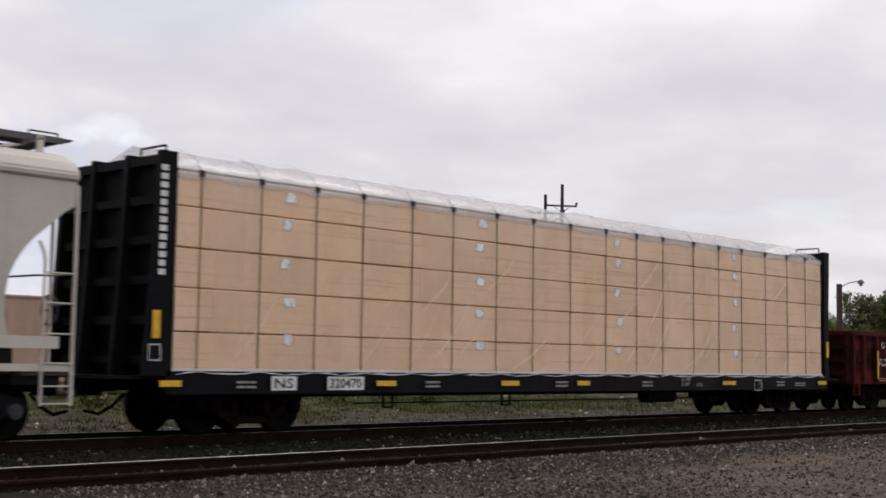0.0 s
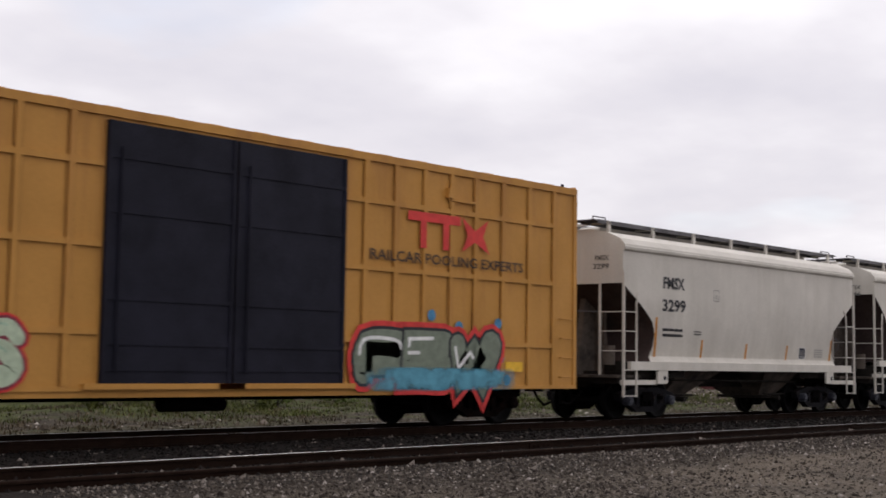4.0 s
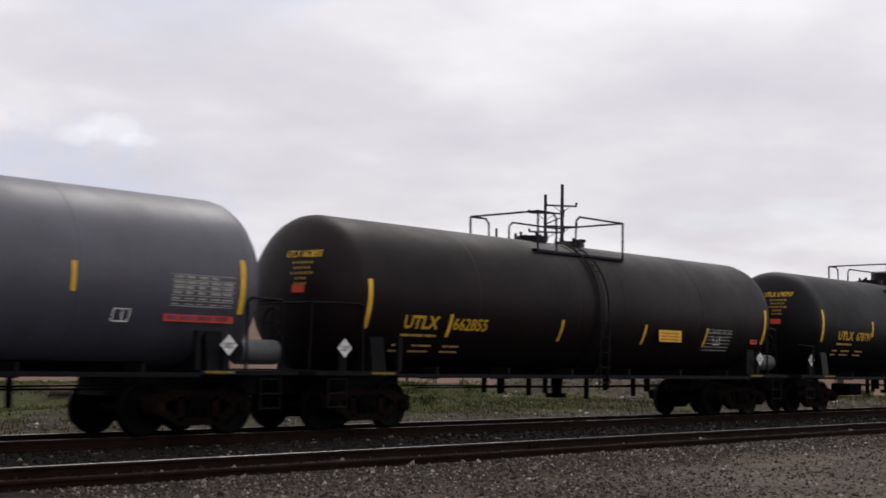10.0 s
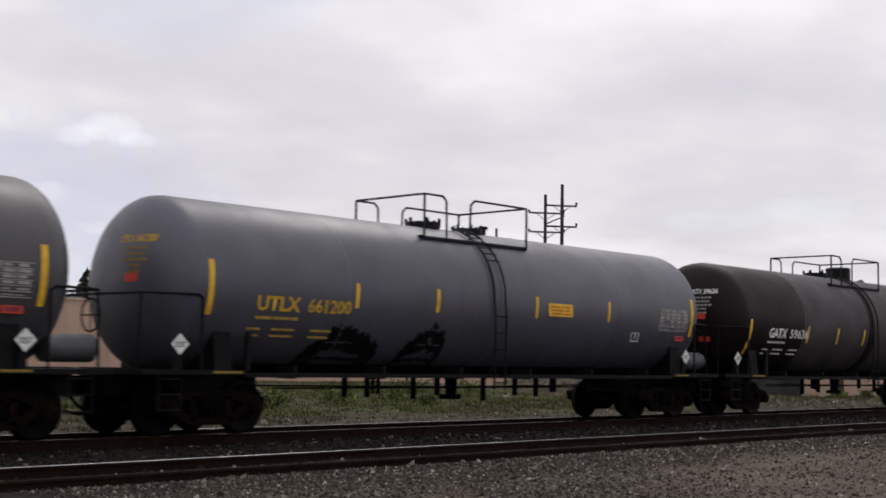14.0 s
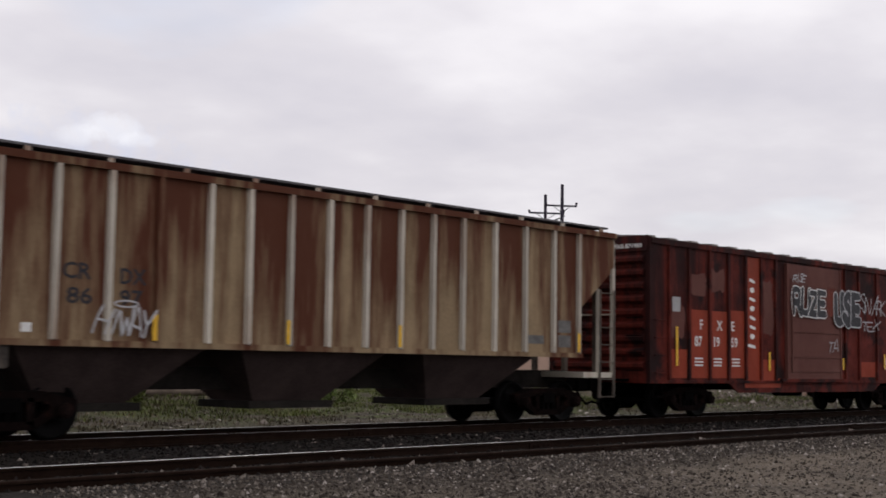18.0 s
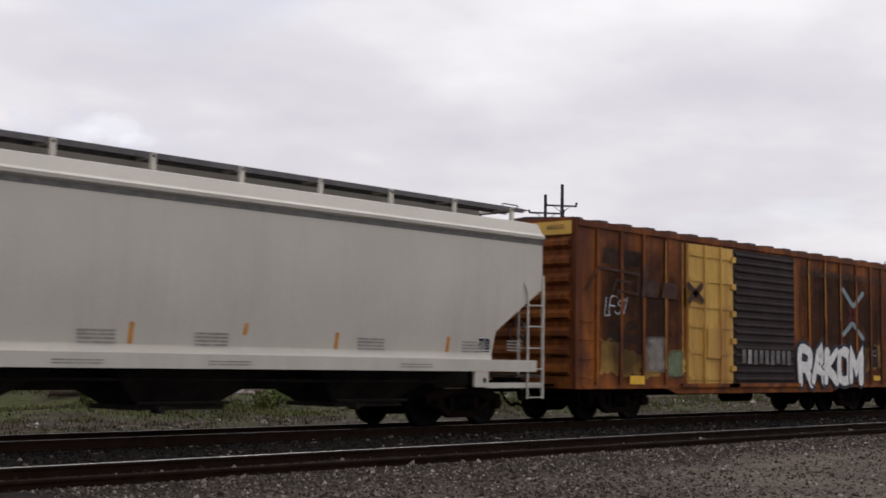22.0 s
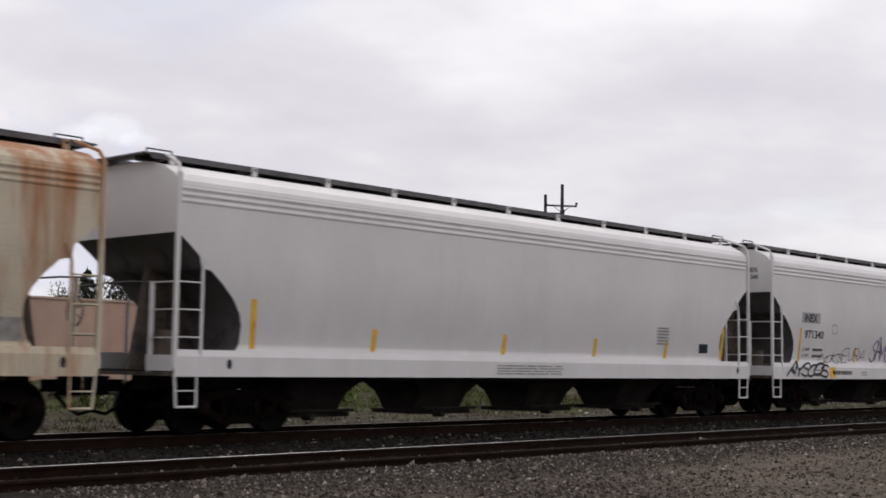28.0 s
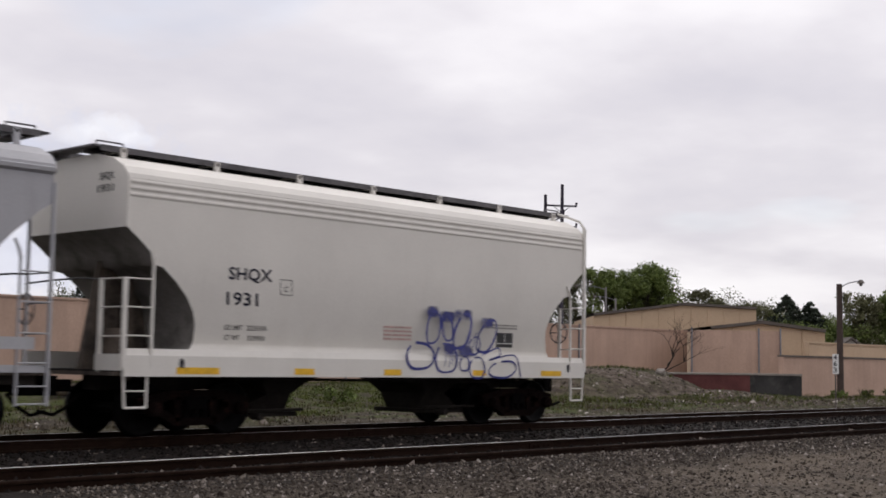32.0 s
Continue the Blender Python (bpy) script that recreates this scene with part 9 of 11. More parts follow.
# ---------------------------------------------------------------- rib-side hopper
def rib_hopper(start, L):
    car = start_car("rib_side_hopper", "rusty cream rib-side three-bay covered hopper", start)
    top, bot = 4.32, 1.50
    prof = [(0, top), (0, 3.42), (1.44, 2.3), (1.40, bot), (L - 1.35, bot), (L - 1.33, 2.5), (L, 3.5), (L, top)]
    part("body", Geo().prism_y(prof, -1.42, 1.42), M["crdx"], car)
    ribs = [1.5, 2.46, 3.40, 4.31, 5.32, 6.16, 7.08, 8.0, 8.94, 9.85, 10.75, 11.63, 12.62, 13.62, 14.6, 15.5]
    for k, x in enumerate(ribs):
        z0 = bot + 0.02
        part("side_rib", Geo().prism_z([(x - 0.06, -1.42), (x - 0.045, -1.50), (x + 0.045, -1.50), (x + 0.06, -1.42)], z0, top - 0.12), M["crdx"] if k == 3 else M["crdx_rib"], car)
    part("top_rail", Geo().box(0, L, -1.5, -1.4, top - 0.12, top).box(0, L, 1.4, 1.5, top - 0.12, top), M["crdx"], car)
    part("lower_rail", Geo().box(1.35, L - 1.3, -1.5, -1.4, bot - 0.06, bot + 0.04), M["crdx"], car)
    part("roof", Geo().prism_x([(-1.46, top), (-0.6, top + 0.1), (0.6, top + 0.1), (1.46, top)], 0, L), M["roof_dark"], car)
    part("running_board", Geo().box(-0.2, L + 0.2, -1.1, -0.5, top + 0.14, top + 0.18), M["board"], car)
    for k in range(12):
        x = 0.5 + k * (L - 1.0) / 11
        part("hatch_clip", Geo().box(x - 0.04, x + 0.04, -1.44, -1.38, top, top + 0.08), M["crdx_rib"], car)
    part("hatch_cover", Geo().box(0.3, 1.5, -1.0, 1.0, top + 0.12, top + 0.3), M["board"], car)
    for xa in (1.85, 6.1, 10.6):
        g = Geo()
        xb = xa + 3.6
        g.add([(xa, -1.35, bot), (xb, -1.35, bot), (xb, 1.35, bot), (xa, 1.35, bot), (xa + 0.9, -0.6, 0.55), (xb - 1.1, -0.6, 0.55), (xb - 1.1, 0.6, 0.55), (xa + 0.9, 0.6, 0.55)], [(0, 1, 5, 4), (1, 2, 6, 5), (2, 3, 7, 6), (3, 0, 4, 7), (4, 5, 6, 7)])
        b = part("hopper_bay", g, M["slope_brown"], car)
        part("outlet_gate", Geo().box(xa + 0.7, xb - 0.9, -0.75, 0.75, 0.42, 0.55), M["bay_dark"], b)
    part("centre_sill", Geo().box(0.3, L - 0.3, -0.25, 0.25, 0.75, 1.15), M["bay_dark"], car)
    for e, sg in ((0.0, 1), (L, -1)):
        for x in (0.08, 0.62):
            part("corner_post", Geo().box(e + sg * x - 0.05, e + sg * x + 0.05, -1.47, -1.4, 1.05, 3.5 if x < 0.3 else 3.0), M["crdx_rib"] if sg < 0 else M["bay"], car)
        part("end_sheet", Geo().box(e - 0.02, e + 0.02, -1.42, 1.42, 3.4, top), M["crdx_rib"], car)
        for y in (-0.9, 0.0, 0.9):
            part("end_post", Geo().box(e - 0.07, e + 0.05, y - 0.05, y + 0.05, 1.05, top - 0.1), M["bay"], car)
        part("end_platform", Geo().box(min(e, e + sg * 1.2), max(e, e + sg * 1.2), -1.45, 1.45, 1.0, 1.12), M["crdx_rib"], car)
        part("end_handrail", Geo().tube([(e, -1.45, 2.45), (e, 1.45, 2.45)], 0.02), M["crdx_rib"], car)
        ladder(car, min(e + sg * 0.08, e + sg * 0.62), max(e + sg * 0.08, e + sg * 0.62), 0.55, 3.0, 7, M["bay"], y=-1.47)
    part("bolster_plate", Geo().rounded(1.3, 1.75, -1.46, -1.40, 1.1, 1.5, 0.04), M["bay"], car)
    lettering(car, "CR", 2.6, 2.48, 0.25, M["black"], y=-1.428, width=0.5)
    lettering(car, "DX", 3.62, 2.44, 0.25, M["black"], y=-1.428, width=0.48)
    lettering(car, "86", 2.68, 2.1, 0.25, M["black"], y=-1.428, width=0.45)
    lettering(car, "97", 3.62, 2.1, 0.25, M["black"], y=-1.428, width=0.42)
    spray_tag(car, "HIWAY", 3.2, 4.2, 1.62, 2.02, M["silver"], seed=71, y=-1.51, label="silver spray tag", weight=0.04)
    part("graffiti_tag", Geo().ribbon([(3.7 + 0.22 * math.cos(a * 0.6), 2.12 + 0.05 * math.sin(a * 0.6)) for a in range(11)], 0.025, -1.51, closed=True), M["silver"], car)
    for x in (4.24, 7.02, 9.8, 15.45):
        stripe(car, x - 0.04, 1.56, 1.98, 0.09, M["yellow"], y=-1.50)
    part("dark_panel", Geo().plate(13.75, 14.3, 1.72, 1.9, -1.42), M["grey_dark"], car)
    part("dark_panel", Geo().plate(14.8, 15.25, 1.98, 2.25, -1.42).plate(14.8, 15.25, 1.66, 1.92, -1.42), M["grey_dark"], car)
    part("small_white_plate", Geo().plate(1.95, 2.12, 1.64, 1.78, -1.42), M["white"], car)
    for x in (2.0, L - 2.0):
        add_truck(car, start, x)
    coupler(car, 0, -1)
    coupler(car, L, 1)


rib_hopper(340.6, 16.9)

# ---------------------------------------------------------------- red and brown box cars
FX_RIBS = [0.79, 1.68, 2.64, 3.56, 4.43, 5.23, 6.03, 10.2, 11.1, 12.33, 13.64, 14.8]
fx = box_car("box_car", "dark oxide-brown box car with repainted orange-red patches and graffiti", 358.9, 16.2, 4.36, 0.87, M["brown_box"], M["brown_box"], M["roof_galv"], FX_RIBS, [(6.56, 9.8, M["brown_door"], "panel")], low=0.62, ends=9, truck_at=2.3)


def patches(car, spots, material, y=-1.482):
    rnd = random.Random(int(spots[0][0] * 100))
    for x0, x1, z0, z1 in spots:
        e = 0.0 if material is M["orange_red"] else 0.07
        edge = [(x0 + (x1 - x0) * k / 5, z0) for k in range(5)] + [(x1, z0 + (z1 - z0) * k / 5) for k in range(5)] + [(x1 - (x1 - x0) * k / 5, z1) for k in range(5)] + [(x0, z1 - (z1 - z0) * k / 5) for k in range(5)]
        edge = [(x + rnd.uniform(-e, e), z + rnd.uniform(-e, e)) for x, z in edge]
        part("repaint_patch", Geo().prism_y(edge, y - 0.003, y), material, car)


patches(fx, [(1.75, 2.58, 1.0, 2.7), (2.7, 3.5, 1.0, 2.7), (3.62, 4.37, 1.0, 2.75), (4.48, 5.18, 0.9, 4.2), (5.3, 6.0, 1.0, 1.5), (0.85, 1.6, 1.0, 1.7), (11.2, 12.2, 1.05, 1.5), (13.75, 14.75, 1.0, 2.0), (4.4, 6.3, 0.75, 1.0)], M["orange_red"])
patches(fx, [(1.8, 2.5, 3.1, 3.6), (2.75, 3.4, 3.2, 3.75), (0.9, 1.5, 2.0, 2.7), (5.4, 5.9, 2.2, 3.6)], M["brown_door"])
for s, x in (("F", 2.2), ("X", 3.0), ("E", 3.72)):
    lettering(fx, s, x, 2.22, 0.25, M["white"], y=-1.49)
for s, x in (("87", 1.95), ("19", 2.86), ("59", 3.7)):
    lettering(fx, s, x, 1.8, 0.25, M["white"], y=-1.49)
upright_name(fx, 4.66, 1.75, 3.72, 0.3, M["white"], -1.487)
for x0 in (1.95, 2.85, 3.75):
    bars(fx, x0, x0 + 0.4, 1.3, 1.55, 3, M["white"], y=-1.487, seed=int(x0 * 9))
for x, z in ((0.95, 2.62),):
    part("small_white_plate", Geo().plate(x, x + 0.35, z, z + 0.36, -1.482), M["panel_grey"], fx)
spray_piece(fx, "RUZE", 6.85, 8.8, 2.72, 3.56, M["black"], M["white"], seed=82, weight=0.36, rim=0.03, wild=0.12, y=-1.59, tips=False, label="black spray-painted letters outlined in white on the door")
spray_piece(fx, "USE", 9.35, 11.0, 2.5, 3.62, M["black"], M["silver"], seed=83, weight=0.46, rim=0.04, wild=0.12, y=-1.592, tips=False, label="swollen black letters outlined in silver")
haze(fx, 8.75, 9.55, 2.75, 3.65, M["mist_red"], y=-1.583)
for k, (word, xa, xb, za, zb) in enumerate([("SN", 11.1, 11.7, 2.9, 3.5), ("ARK", 11.95, 12.75, 2.9, 3.45), ("TEX", 11.2, 12.3, 2.45, 2.75), ("TA", 8.95, 9.55, 1.75, 2.1), ("RISE", 6.9, 7.6, 3.66, 3.9)]):
    spray_tag(fx, word, xa, xb, za, zb, M["silver"], seed=84 + k, weight=0.03, y=-1.59)
for x, z0, z1 in ((1.05, 1.3, 2.25), (5.6, 1.2, 1.7), (9.95, 1.25, 1.6), (12.75, 1.3, 1.75), (15.05, 1.2, 1.95)):
    stripe(fx, x, z0, z1, 0.1, M["yellow"], y=-1.516)
part("stencil_frame", Geo().ribbon([(12.95, 1.3), (13.4, 1.3), (13.4, 1.62), (12.95, 1.62)], 0.03, -1.488, closed=True).ribbon([(12.95, 1.46), (13.4, 1.46)], 0.03, -1.488), M["white"], fx)
for x0 in (13.8, 14.2, 14.9):
    bars(fx, x0, x0 + 0.25, 1.4, 2.0, 6, M["grey_text"], y=-1.487, seed=int(x0 * 7))
bars(fx, 0, 0.01, 4.1, 4.2, 1, M["white"], seed=1)
lettering(fx, "FXE 871959", 0, 4.12, 0.1, M["white"], y=-1.3, end=-0.085, width=0.8)

FS_RIBS = [0.69, 1.59, 2.48, 3.45, 4.41, 5.36, 6.2, 10.3, 10.9, 11.6, 12.4, 13.3, 14.3, 15.3]
fs = box_car("box_car", "salmon-red box car with blue and olive graffiti on the door", 376.74, 15.87, 4.42, 0.78, M["red_box"], M["red_box"], M["roof_dark"], FS_RIBS, [(6.4, 9.67, M["red_box"], "panel")], low=0.62, ends=9, truck_at=2.2, rib_out=1.56, rib_w=0.06)
for s, x, z in (("FS", 0.9, 2.3), ("RR", 1.75, 2.28), ("105", 0.8, 1.82), ("884", 1.68, 1.80)):
    lettering(fs, s, x, z, 0.24, M["white"], y=-1.487, width=0.46)
for x0 in (0.85, 1.75, 2.6):
    bars(fs, x0, x0 + 0.45, 1.25, 1.5, 3, M["grey_text"], y=-1.487, seed=int(x0 * 11))
lettering(fs, "FSRR 105884", 0, 4.2, 0.11, M["white"], y=-1.3, end=-0.085, width=0.85)
spray_piece(fs, "RYBER", 6.6, 9.6, 2.72, 3.6, M["fade_olive"], M["brownblack"], seed=91, glow=M["cream_line"], glow_w=0.055, weight=0.5, rim=0.035, wild=0.08, y=-1.59, tips=False, overlap=0.16, label="swollen olive letters with a white drip line on the door")
for k, x in enumerate((7.0, 7.45, 8.3, 8.75, 9.3)):
    part("paint_drip", Geo().stroke([(x, 2.75), (x + 0.02, 2.52 - 0.06 * (k % 3))], [0.04, 0.025], -1.586), M["cream_line"], fs)
for x0, x1, z0, z1 in ((5.85, 6.6, 3.0, 3.6), (9.5, 10.15, 2.95, 3.5)):
    haze(fs, x0, x1, z0, z1, M["mist_sky"], y=-1.587)
    spray_tag(fs, "VO", x0 + 0.15, x1 - 0.15, z0 + 0.1, z1 - 0.1, M["cyan"], seed=int(x0), weight=0.045, y=-1.589)
spray_piece(fs, "BHUE", 6.5, 9.72, 0.8, 2.14, M["fade_door"], M["blue_dark"], seed=94, glow=M["blue"], glow_w=0.16, weight=0.40, rim=0.07, wild=0.1, y=-1.60, shine=M["cream_line"], tips=False, label="big blue-to-grey letters on a blue cloud on the door")
rn = random.Random(95)
for k in range(12):
    x, z = rn.uniform(6.3, 9.9), rn.choice((0.8, 1.2, 1.9, 2.2)) + rn.uniform(-0.08, 0.08)
    part("paint_blot", Geo().blob([(x + 0.08 * math.cos(a * 0.785), z + 0.08 * math.sin(a * 0.785)) for a in range(8)], -1.5985), M["orange_fill"], fs)
spray_tag(fs, "OX", 5.4, 5.85, 1.0, 1.5, M["cream_line"], seed=96, weight=0.07, y=-1.565)
spray_tag(fs, "EZEY", 9.95, 10.5, 1.85, 2.05, M["white"], seed=97, weight=0.035, y=-1.565)
spray_tag(fs, "IKOY", 9.95, 10.5, 1.55, 1.8, M["white"], seed=99, weight=0.035, y=-1.565)
spray_tag(fs, "HOXF", 14.2, 15.3, 1.35, 2.05, M["silver"], seed=98, weight=0.05, y=-1.565, swoosh=False)
part("stencil_frame", Geo().plate(12.6, 13.0, 1.4, 1.7, -1.482), M["black"], fs)
part("stencil_border", Geo().ribbon([(12.6, 1.4), (13.0, 1.4), (13.0, 1.7), (12.6, 1.7)], 0.025, -1.49, closed=True).ribbon([(12.6, 1.45), (13.0, 1.45)], 0.015, -1.49).ribbon([(12.8, 1.45), (12.8, 1.7)], 0.02, -1.49), M["white"], fs)
for x0, x1, z0, z1, n in ((13.5, 13.95, 1.65, 2.3, 7), (14.4, 14.75, 1.95, 2.2, 3), (12.6, 13.0, 1.28, 1.36, 1), (13.6, 14.2, 0.9, 0.96, 1)):
    bars(fs, x0, x1, z0, z1, n, M["ghost_white"], y=-1.487, seed=int(x0 * 17))
for x in (0.65, 3.0, 5.55, 12.35, 15.0):
    stripe(fs, x, 1.3 if x < 14 else 1.2, 1.7, 0.08, M["orange"], y=-1.516)

fy = box_car("box_car", "oxide-brown box car with white stripes, patches and graffiti", 394.35, 15.87, 4.41, 0.76, M["brown_box"], M["brown_box"], M["roof_galv"],
             [0.68, 1.57, 2.5, 3.44, 4.36, 5.29, 6.19, 9.85, 10.43, 11.42, 12.34, 13.27, 14.3], [(6.4, 9.64, M["red_door"], "panel")], low=0.64, ends=9, truck_at=2.2)
patches(fy, [(0.72, 1.5, 1.15, 2.85), (1.63, 2.43, 1.15, 2.85), (2.56, 3.37, 1.15, 2.85), (3.5, 4.3, 1.15, 4.15)], M["orange_red"])
for pts in ([(1.3, 3.0), (1.65, 3.5)], [(1.75, 3.6), (1.95, 3.9), (2.1, 3.2), (2.4, 3.0)], [(2.7, 3.75), (3.3, 3.75)], [(4.72, 4.03), (5.38, 4.03)], [(4.72, 3.17), (5.08, 3.68), (5.2, 3.74), (5.26, 3.62), (4.90, 3.0)], [(1.1, 2.75), (1.45, 2.75)], [(1.65, 2.75), (2.35, 2.75)], [(2.6, 2.75), (3.25, 2.75)]):
    part("painted_emblem", Geo().ribbon(pts, 0.16, -1.49), M["white"], fy)
part("painted_emblem", Geo().blob([(2.0 + 0.2 * math.cos(a * 1.047), 2.72 + 0.23 * math.sin(a * 1.047)) for a in range(6)], -1.5), M["orange_fill"], fy)
lettering(fy, "de", 2.7, 3.08, 0.32, M["white"], y=-1.49, width=0.62)
for s, x in (("F", 0.98), ("X", 1.95), ("E", 2.9)):
    lettering(fy, s, x, 2.35, 0.24, M["white"], y=-1.49)
for s, x in (("87", 0.8), ("44", 1.78), ("48", 2.7)):
    lettering(fy, s, x, 1.9, 0.24, M["white"], y=-1.49, width=0.52)
upright_name(fy, 3.72, 1.95, 4.08, 0.32, M["white"], -1.487)
for x0 in (0.9, 1.8, 2.75):
    bars(fy, x0, x0 + 0.35, 1.4, 1.62, 2, M["white"], y=-1.487, seed=int(x0 * 13))
for x0, w in ((10.62, 0.1), (10.88, 0.1), (11.1, 0.09), (11.62, 0.09), (11.9, 0.12), (12.42, 0.1), (12.66, 0.1), (12.9, 0.09), (13.42, 0.1), (13.66, 0.12), (14.4, 0.1), (14.62, 0.1)):
    part("painted_name_bar", Geo().prism_y([(x0, 3.38), (x0 + w, 3.38), (x0 + w + 0.13, 3.76), (x0 + 0.13, 3.76)], -1.491, -1.483), M["white"], fy)
for x0, w in ((11.55, 0.5), (12.5, 0.4), (13.4, 0.45), (14.35, 0.5)):
    part("painted_name_bar", Geo().plate(x0 + 0.1, x0 + w + 0.1, 3.68, 3.76, -1.487, 0.006), M["white"], fy)
part("painted_name_bar", Geo().plate(10.66, 10.98, 3.38, 3.45, -1.487, 0.006), M["white"], fy)
bars(fy, 11.6, 12.2, 3.15, 3.25, 2, M["grey_text"], y=-1.487, seed=103)
haze(fy, 0.55, 4.75, 0.72, 1.45, M["mist_lilac"], y=-1.519)
part("graffiti", Geo().box(0.7, 4.45, -1.5215, -1.5205, 0.78, 1.14), M["silver"], fy, "silver sprayed band low on the side")
for pts in ([(0.9, 1.1), (0.9, 1.75), (1.15, 1.75), (1.15, 1.1)], [(2.05, 1.1), (2.0, 1.9), (2.25, 1.9)], [(3.25, 1.1), (3.2, 1.75), (3.55, 1.85), (3.6, 1.15)], [(4.45, 1.0), (4.5, 1.7), (4.3, 1.75)]):
    part("graffiti", Geo().stroke(smooth_path(pts, 4), [0.13] * 20, -1.523), M["silver"], fy)
haze(fy, 3.3, 4.55, 1.1, 1.9, M["mist_lilac"], y=-1.5195)
for z in (1.34, 1.74, 2.12, 2.54, 2.85, 3.24, 3.64):
    part("door_batten", Geo().prism_x([(-1.55, z - 0.05), (-1.585, z - 0.02), (-1.585, z + 0.02), (-1.55, z + 0.05)], 6.5, 9.54), M["red_door"], fy)
    # the batten's shadow, painted as a dark strip beneath it
    haze(fy, 6.5, 9.54, z - 0.13, z - 0.04, M["mist_dark"], y=-1.5862, name="rust_smear")
part("door_track", Geo().rounded(6.2, 12.95, -1.61, -1.48, 0.88, 0.97, 0.02), M["brown_box"], fy, "dark door track along the foot of the side")
rnd = random.Random(61)
for k in range(16):
    x, z, w, h = rnd.uniform(4.4, 14.8), rnd.uniform(1.0, 3.2), rnd.uniform(0.5, 1.1), rnd.uniform(0.5, 1.0)
    haze(fy, x, x + w, z, z + h, M["mist_dark"], y=-1.588 if 5.9 < x < 9.6 else -1.5395, name="rust_smear")
spray_piece(fy, "WU", 7.02, 8.25, 2.42, 3.16, M["dusk"], M["navy"], seed=106, weight=0.44, rim=0.025, wild=0.12, y=-1.59, tips=False, shine=M["lilac"], label="faded silvery lilac spray-painted shapes")
spray_piece(fy, "VA", 7.3, 8.4, 1.62, 2.5, M["dusk"], M["navy"], seed=109, weight=0.46, rim=0.025, wild=0.2, y=-1.59, tips=False, shine=M["lilac"])
part("graffiti", Geo().stroke([(8.63 + 0.11 * math.cos(a * 0.7), 2.36 + 0.14 * math.sin(a * 0.7)) for a in range(10)], [0.08] * 10, -1.59), M["lilac"], fy)
for xa, xb in ((10.5, 11.35), (11.35, 12.3), (12.3, 13.0)):
    haze(fy, xa, xb, 1.15, 1.95, M["mist_green"], y=-1.52)
spray_tag(fy, "WYER", 13.95, 15.2, 1.6, 2.4, M["sky"], seed=107, weight=0.06, y=-1.52, label="light-blue spray tag")
spray_tag(fy, "ANA", 4.75, 5.7, 0.95, 1.35, M["silver"], seed=108, weight=0.035, y=-1.52)
part("stencil_frame", Geo().ribbon([(14.35, 1.4), (14.75, 1.4), (14.75, 1.7), (14.35, 1.7)], 0.03, -1.525, closed=True), M["white"], fy)
for x0 in (0.75, 5.5, 9.9, 14.2):
    part("reflector", Geo().plate(x0, x0 + 0.6, 1.12, 1.22, -1.482), M["orange"], fy)
lettering(fy, "FXE", 0, 4.2, 0.12, M["white"], y=-0.9, end=-0.085, width=0.5)
lettering(fy, "874448", 0, 4.02, 0.12, M["white"], y=-1.0, end=-0.085, width=0.62)

# ---------------------------------------------------------------- pale three-bay hopper
ic = covered_hopper("covered_hopper", "pale tan-grey three-bay covered hopper with painted eave shadow", 411.9, 17.35, M["hopper_tan"], "wedge", WEDGE_CUT, cut_right=[(17.35, 2.88), (16.6, 2.42), (15.84, 1.94), (15.75, 1.6), (15.72, 1.46)],
                    bays=[(2.3, 6.2, 5.0, 3.4, 0.5), (6.6, 10.6, 9.4, 7.8, 0.5), (11.0, 15.0, 13.8, 12.2, 0.5)], sill=(1.14, 1.34), eave=4.02, truck_at=2.0)
# shadow of the eave, painted on the side as a dark band
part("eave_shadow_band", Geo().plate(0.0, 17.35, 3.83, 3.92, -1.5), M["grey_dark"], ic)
hopper_marks(ic, M["black"], "ICMX", "1091", 1.6, 2.36, 1.9, 0.23, [(1.3, 1.5, 2.47), (4.05, 1.5, 1.9), (6.9, 1.5, 1.85), (9.2, 1.7, 1.9), (11.3, 1.5, 1.8), (14.3, 1.5, 1.8)], (15.3, 1.5), (3.05, 2.1), seed=111)
for x0 in (6.0, 8.2, 11.9, 14.8):
    bars(ic, x0, x0 + 0.7, 1.5, 1.75, 4, M["grey_text"], seed=int(x0))
for x0 in (2.0, 5.6, 8.5, 13.0):
    bars(ic, x0, x0 + 0.9, 1.18, 1.28, 2, M["grey_text"], y=-1.562, seed=int(x0 * 3))
end_marks(ic, "ICMX", "1091", M["grey_dark"])

# ---------------------------------------------------------------- weathered yellow box car
rb = box_car("box_car", "rusty orange box car with yellow plug door and dark corrugated door", 430.5, 16.34, 4.53, 0.75, M["orange_box"], M["orange_box"], M["roof_dark"],
             [0.75, 1.68, 2.59, 3.56, 10.85, 11.84, 12.81, 13.82, 14.8, 15.57], [(4.5, 6.62, M["plug_yellow"], "plug"), (6.66, 9.9, M["umber_door"], "corrugated")], low=0.62, ends=8, truck_at=2.2)
part("end_header_plate", Geo().box(-0.10, -0.085, -1.4, 0.2, 4.2, 4.5), M["plug_yellow"], rb)
lettering(rb, "ABOX 52", 0, 4.32, 0.1, M["black"], y=-1.2, end=-0.104, width=0.5)
patches(rb, [(0.9, 1.6, 1.1, 1.9), (1.75, 2.5, 1.05, 1.6), (2.65, 3.3, 1.0, 1.8), (3.65, 4.4, 1.1, 1.5), (13.9, 14.7, 1.2, 1.9), (14.9, 15.5, 1.3, 2.0)], M["plug_yellow"])
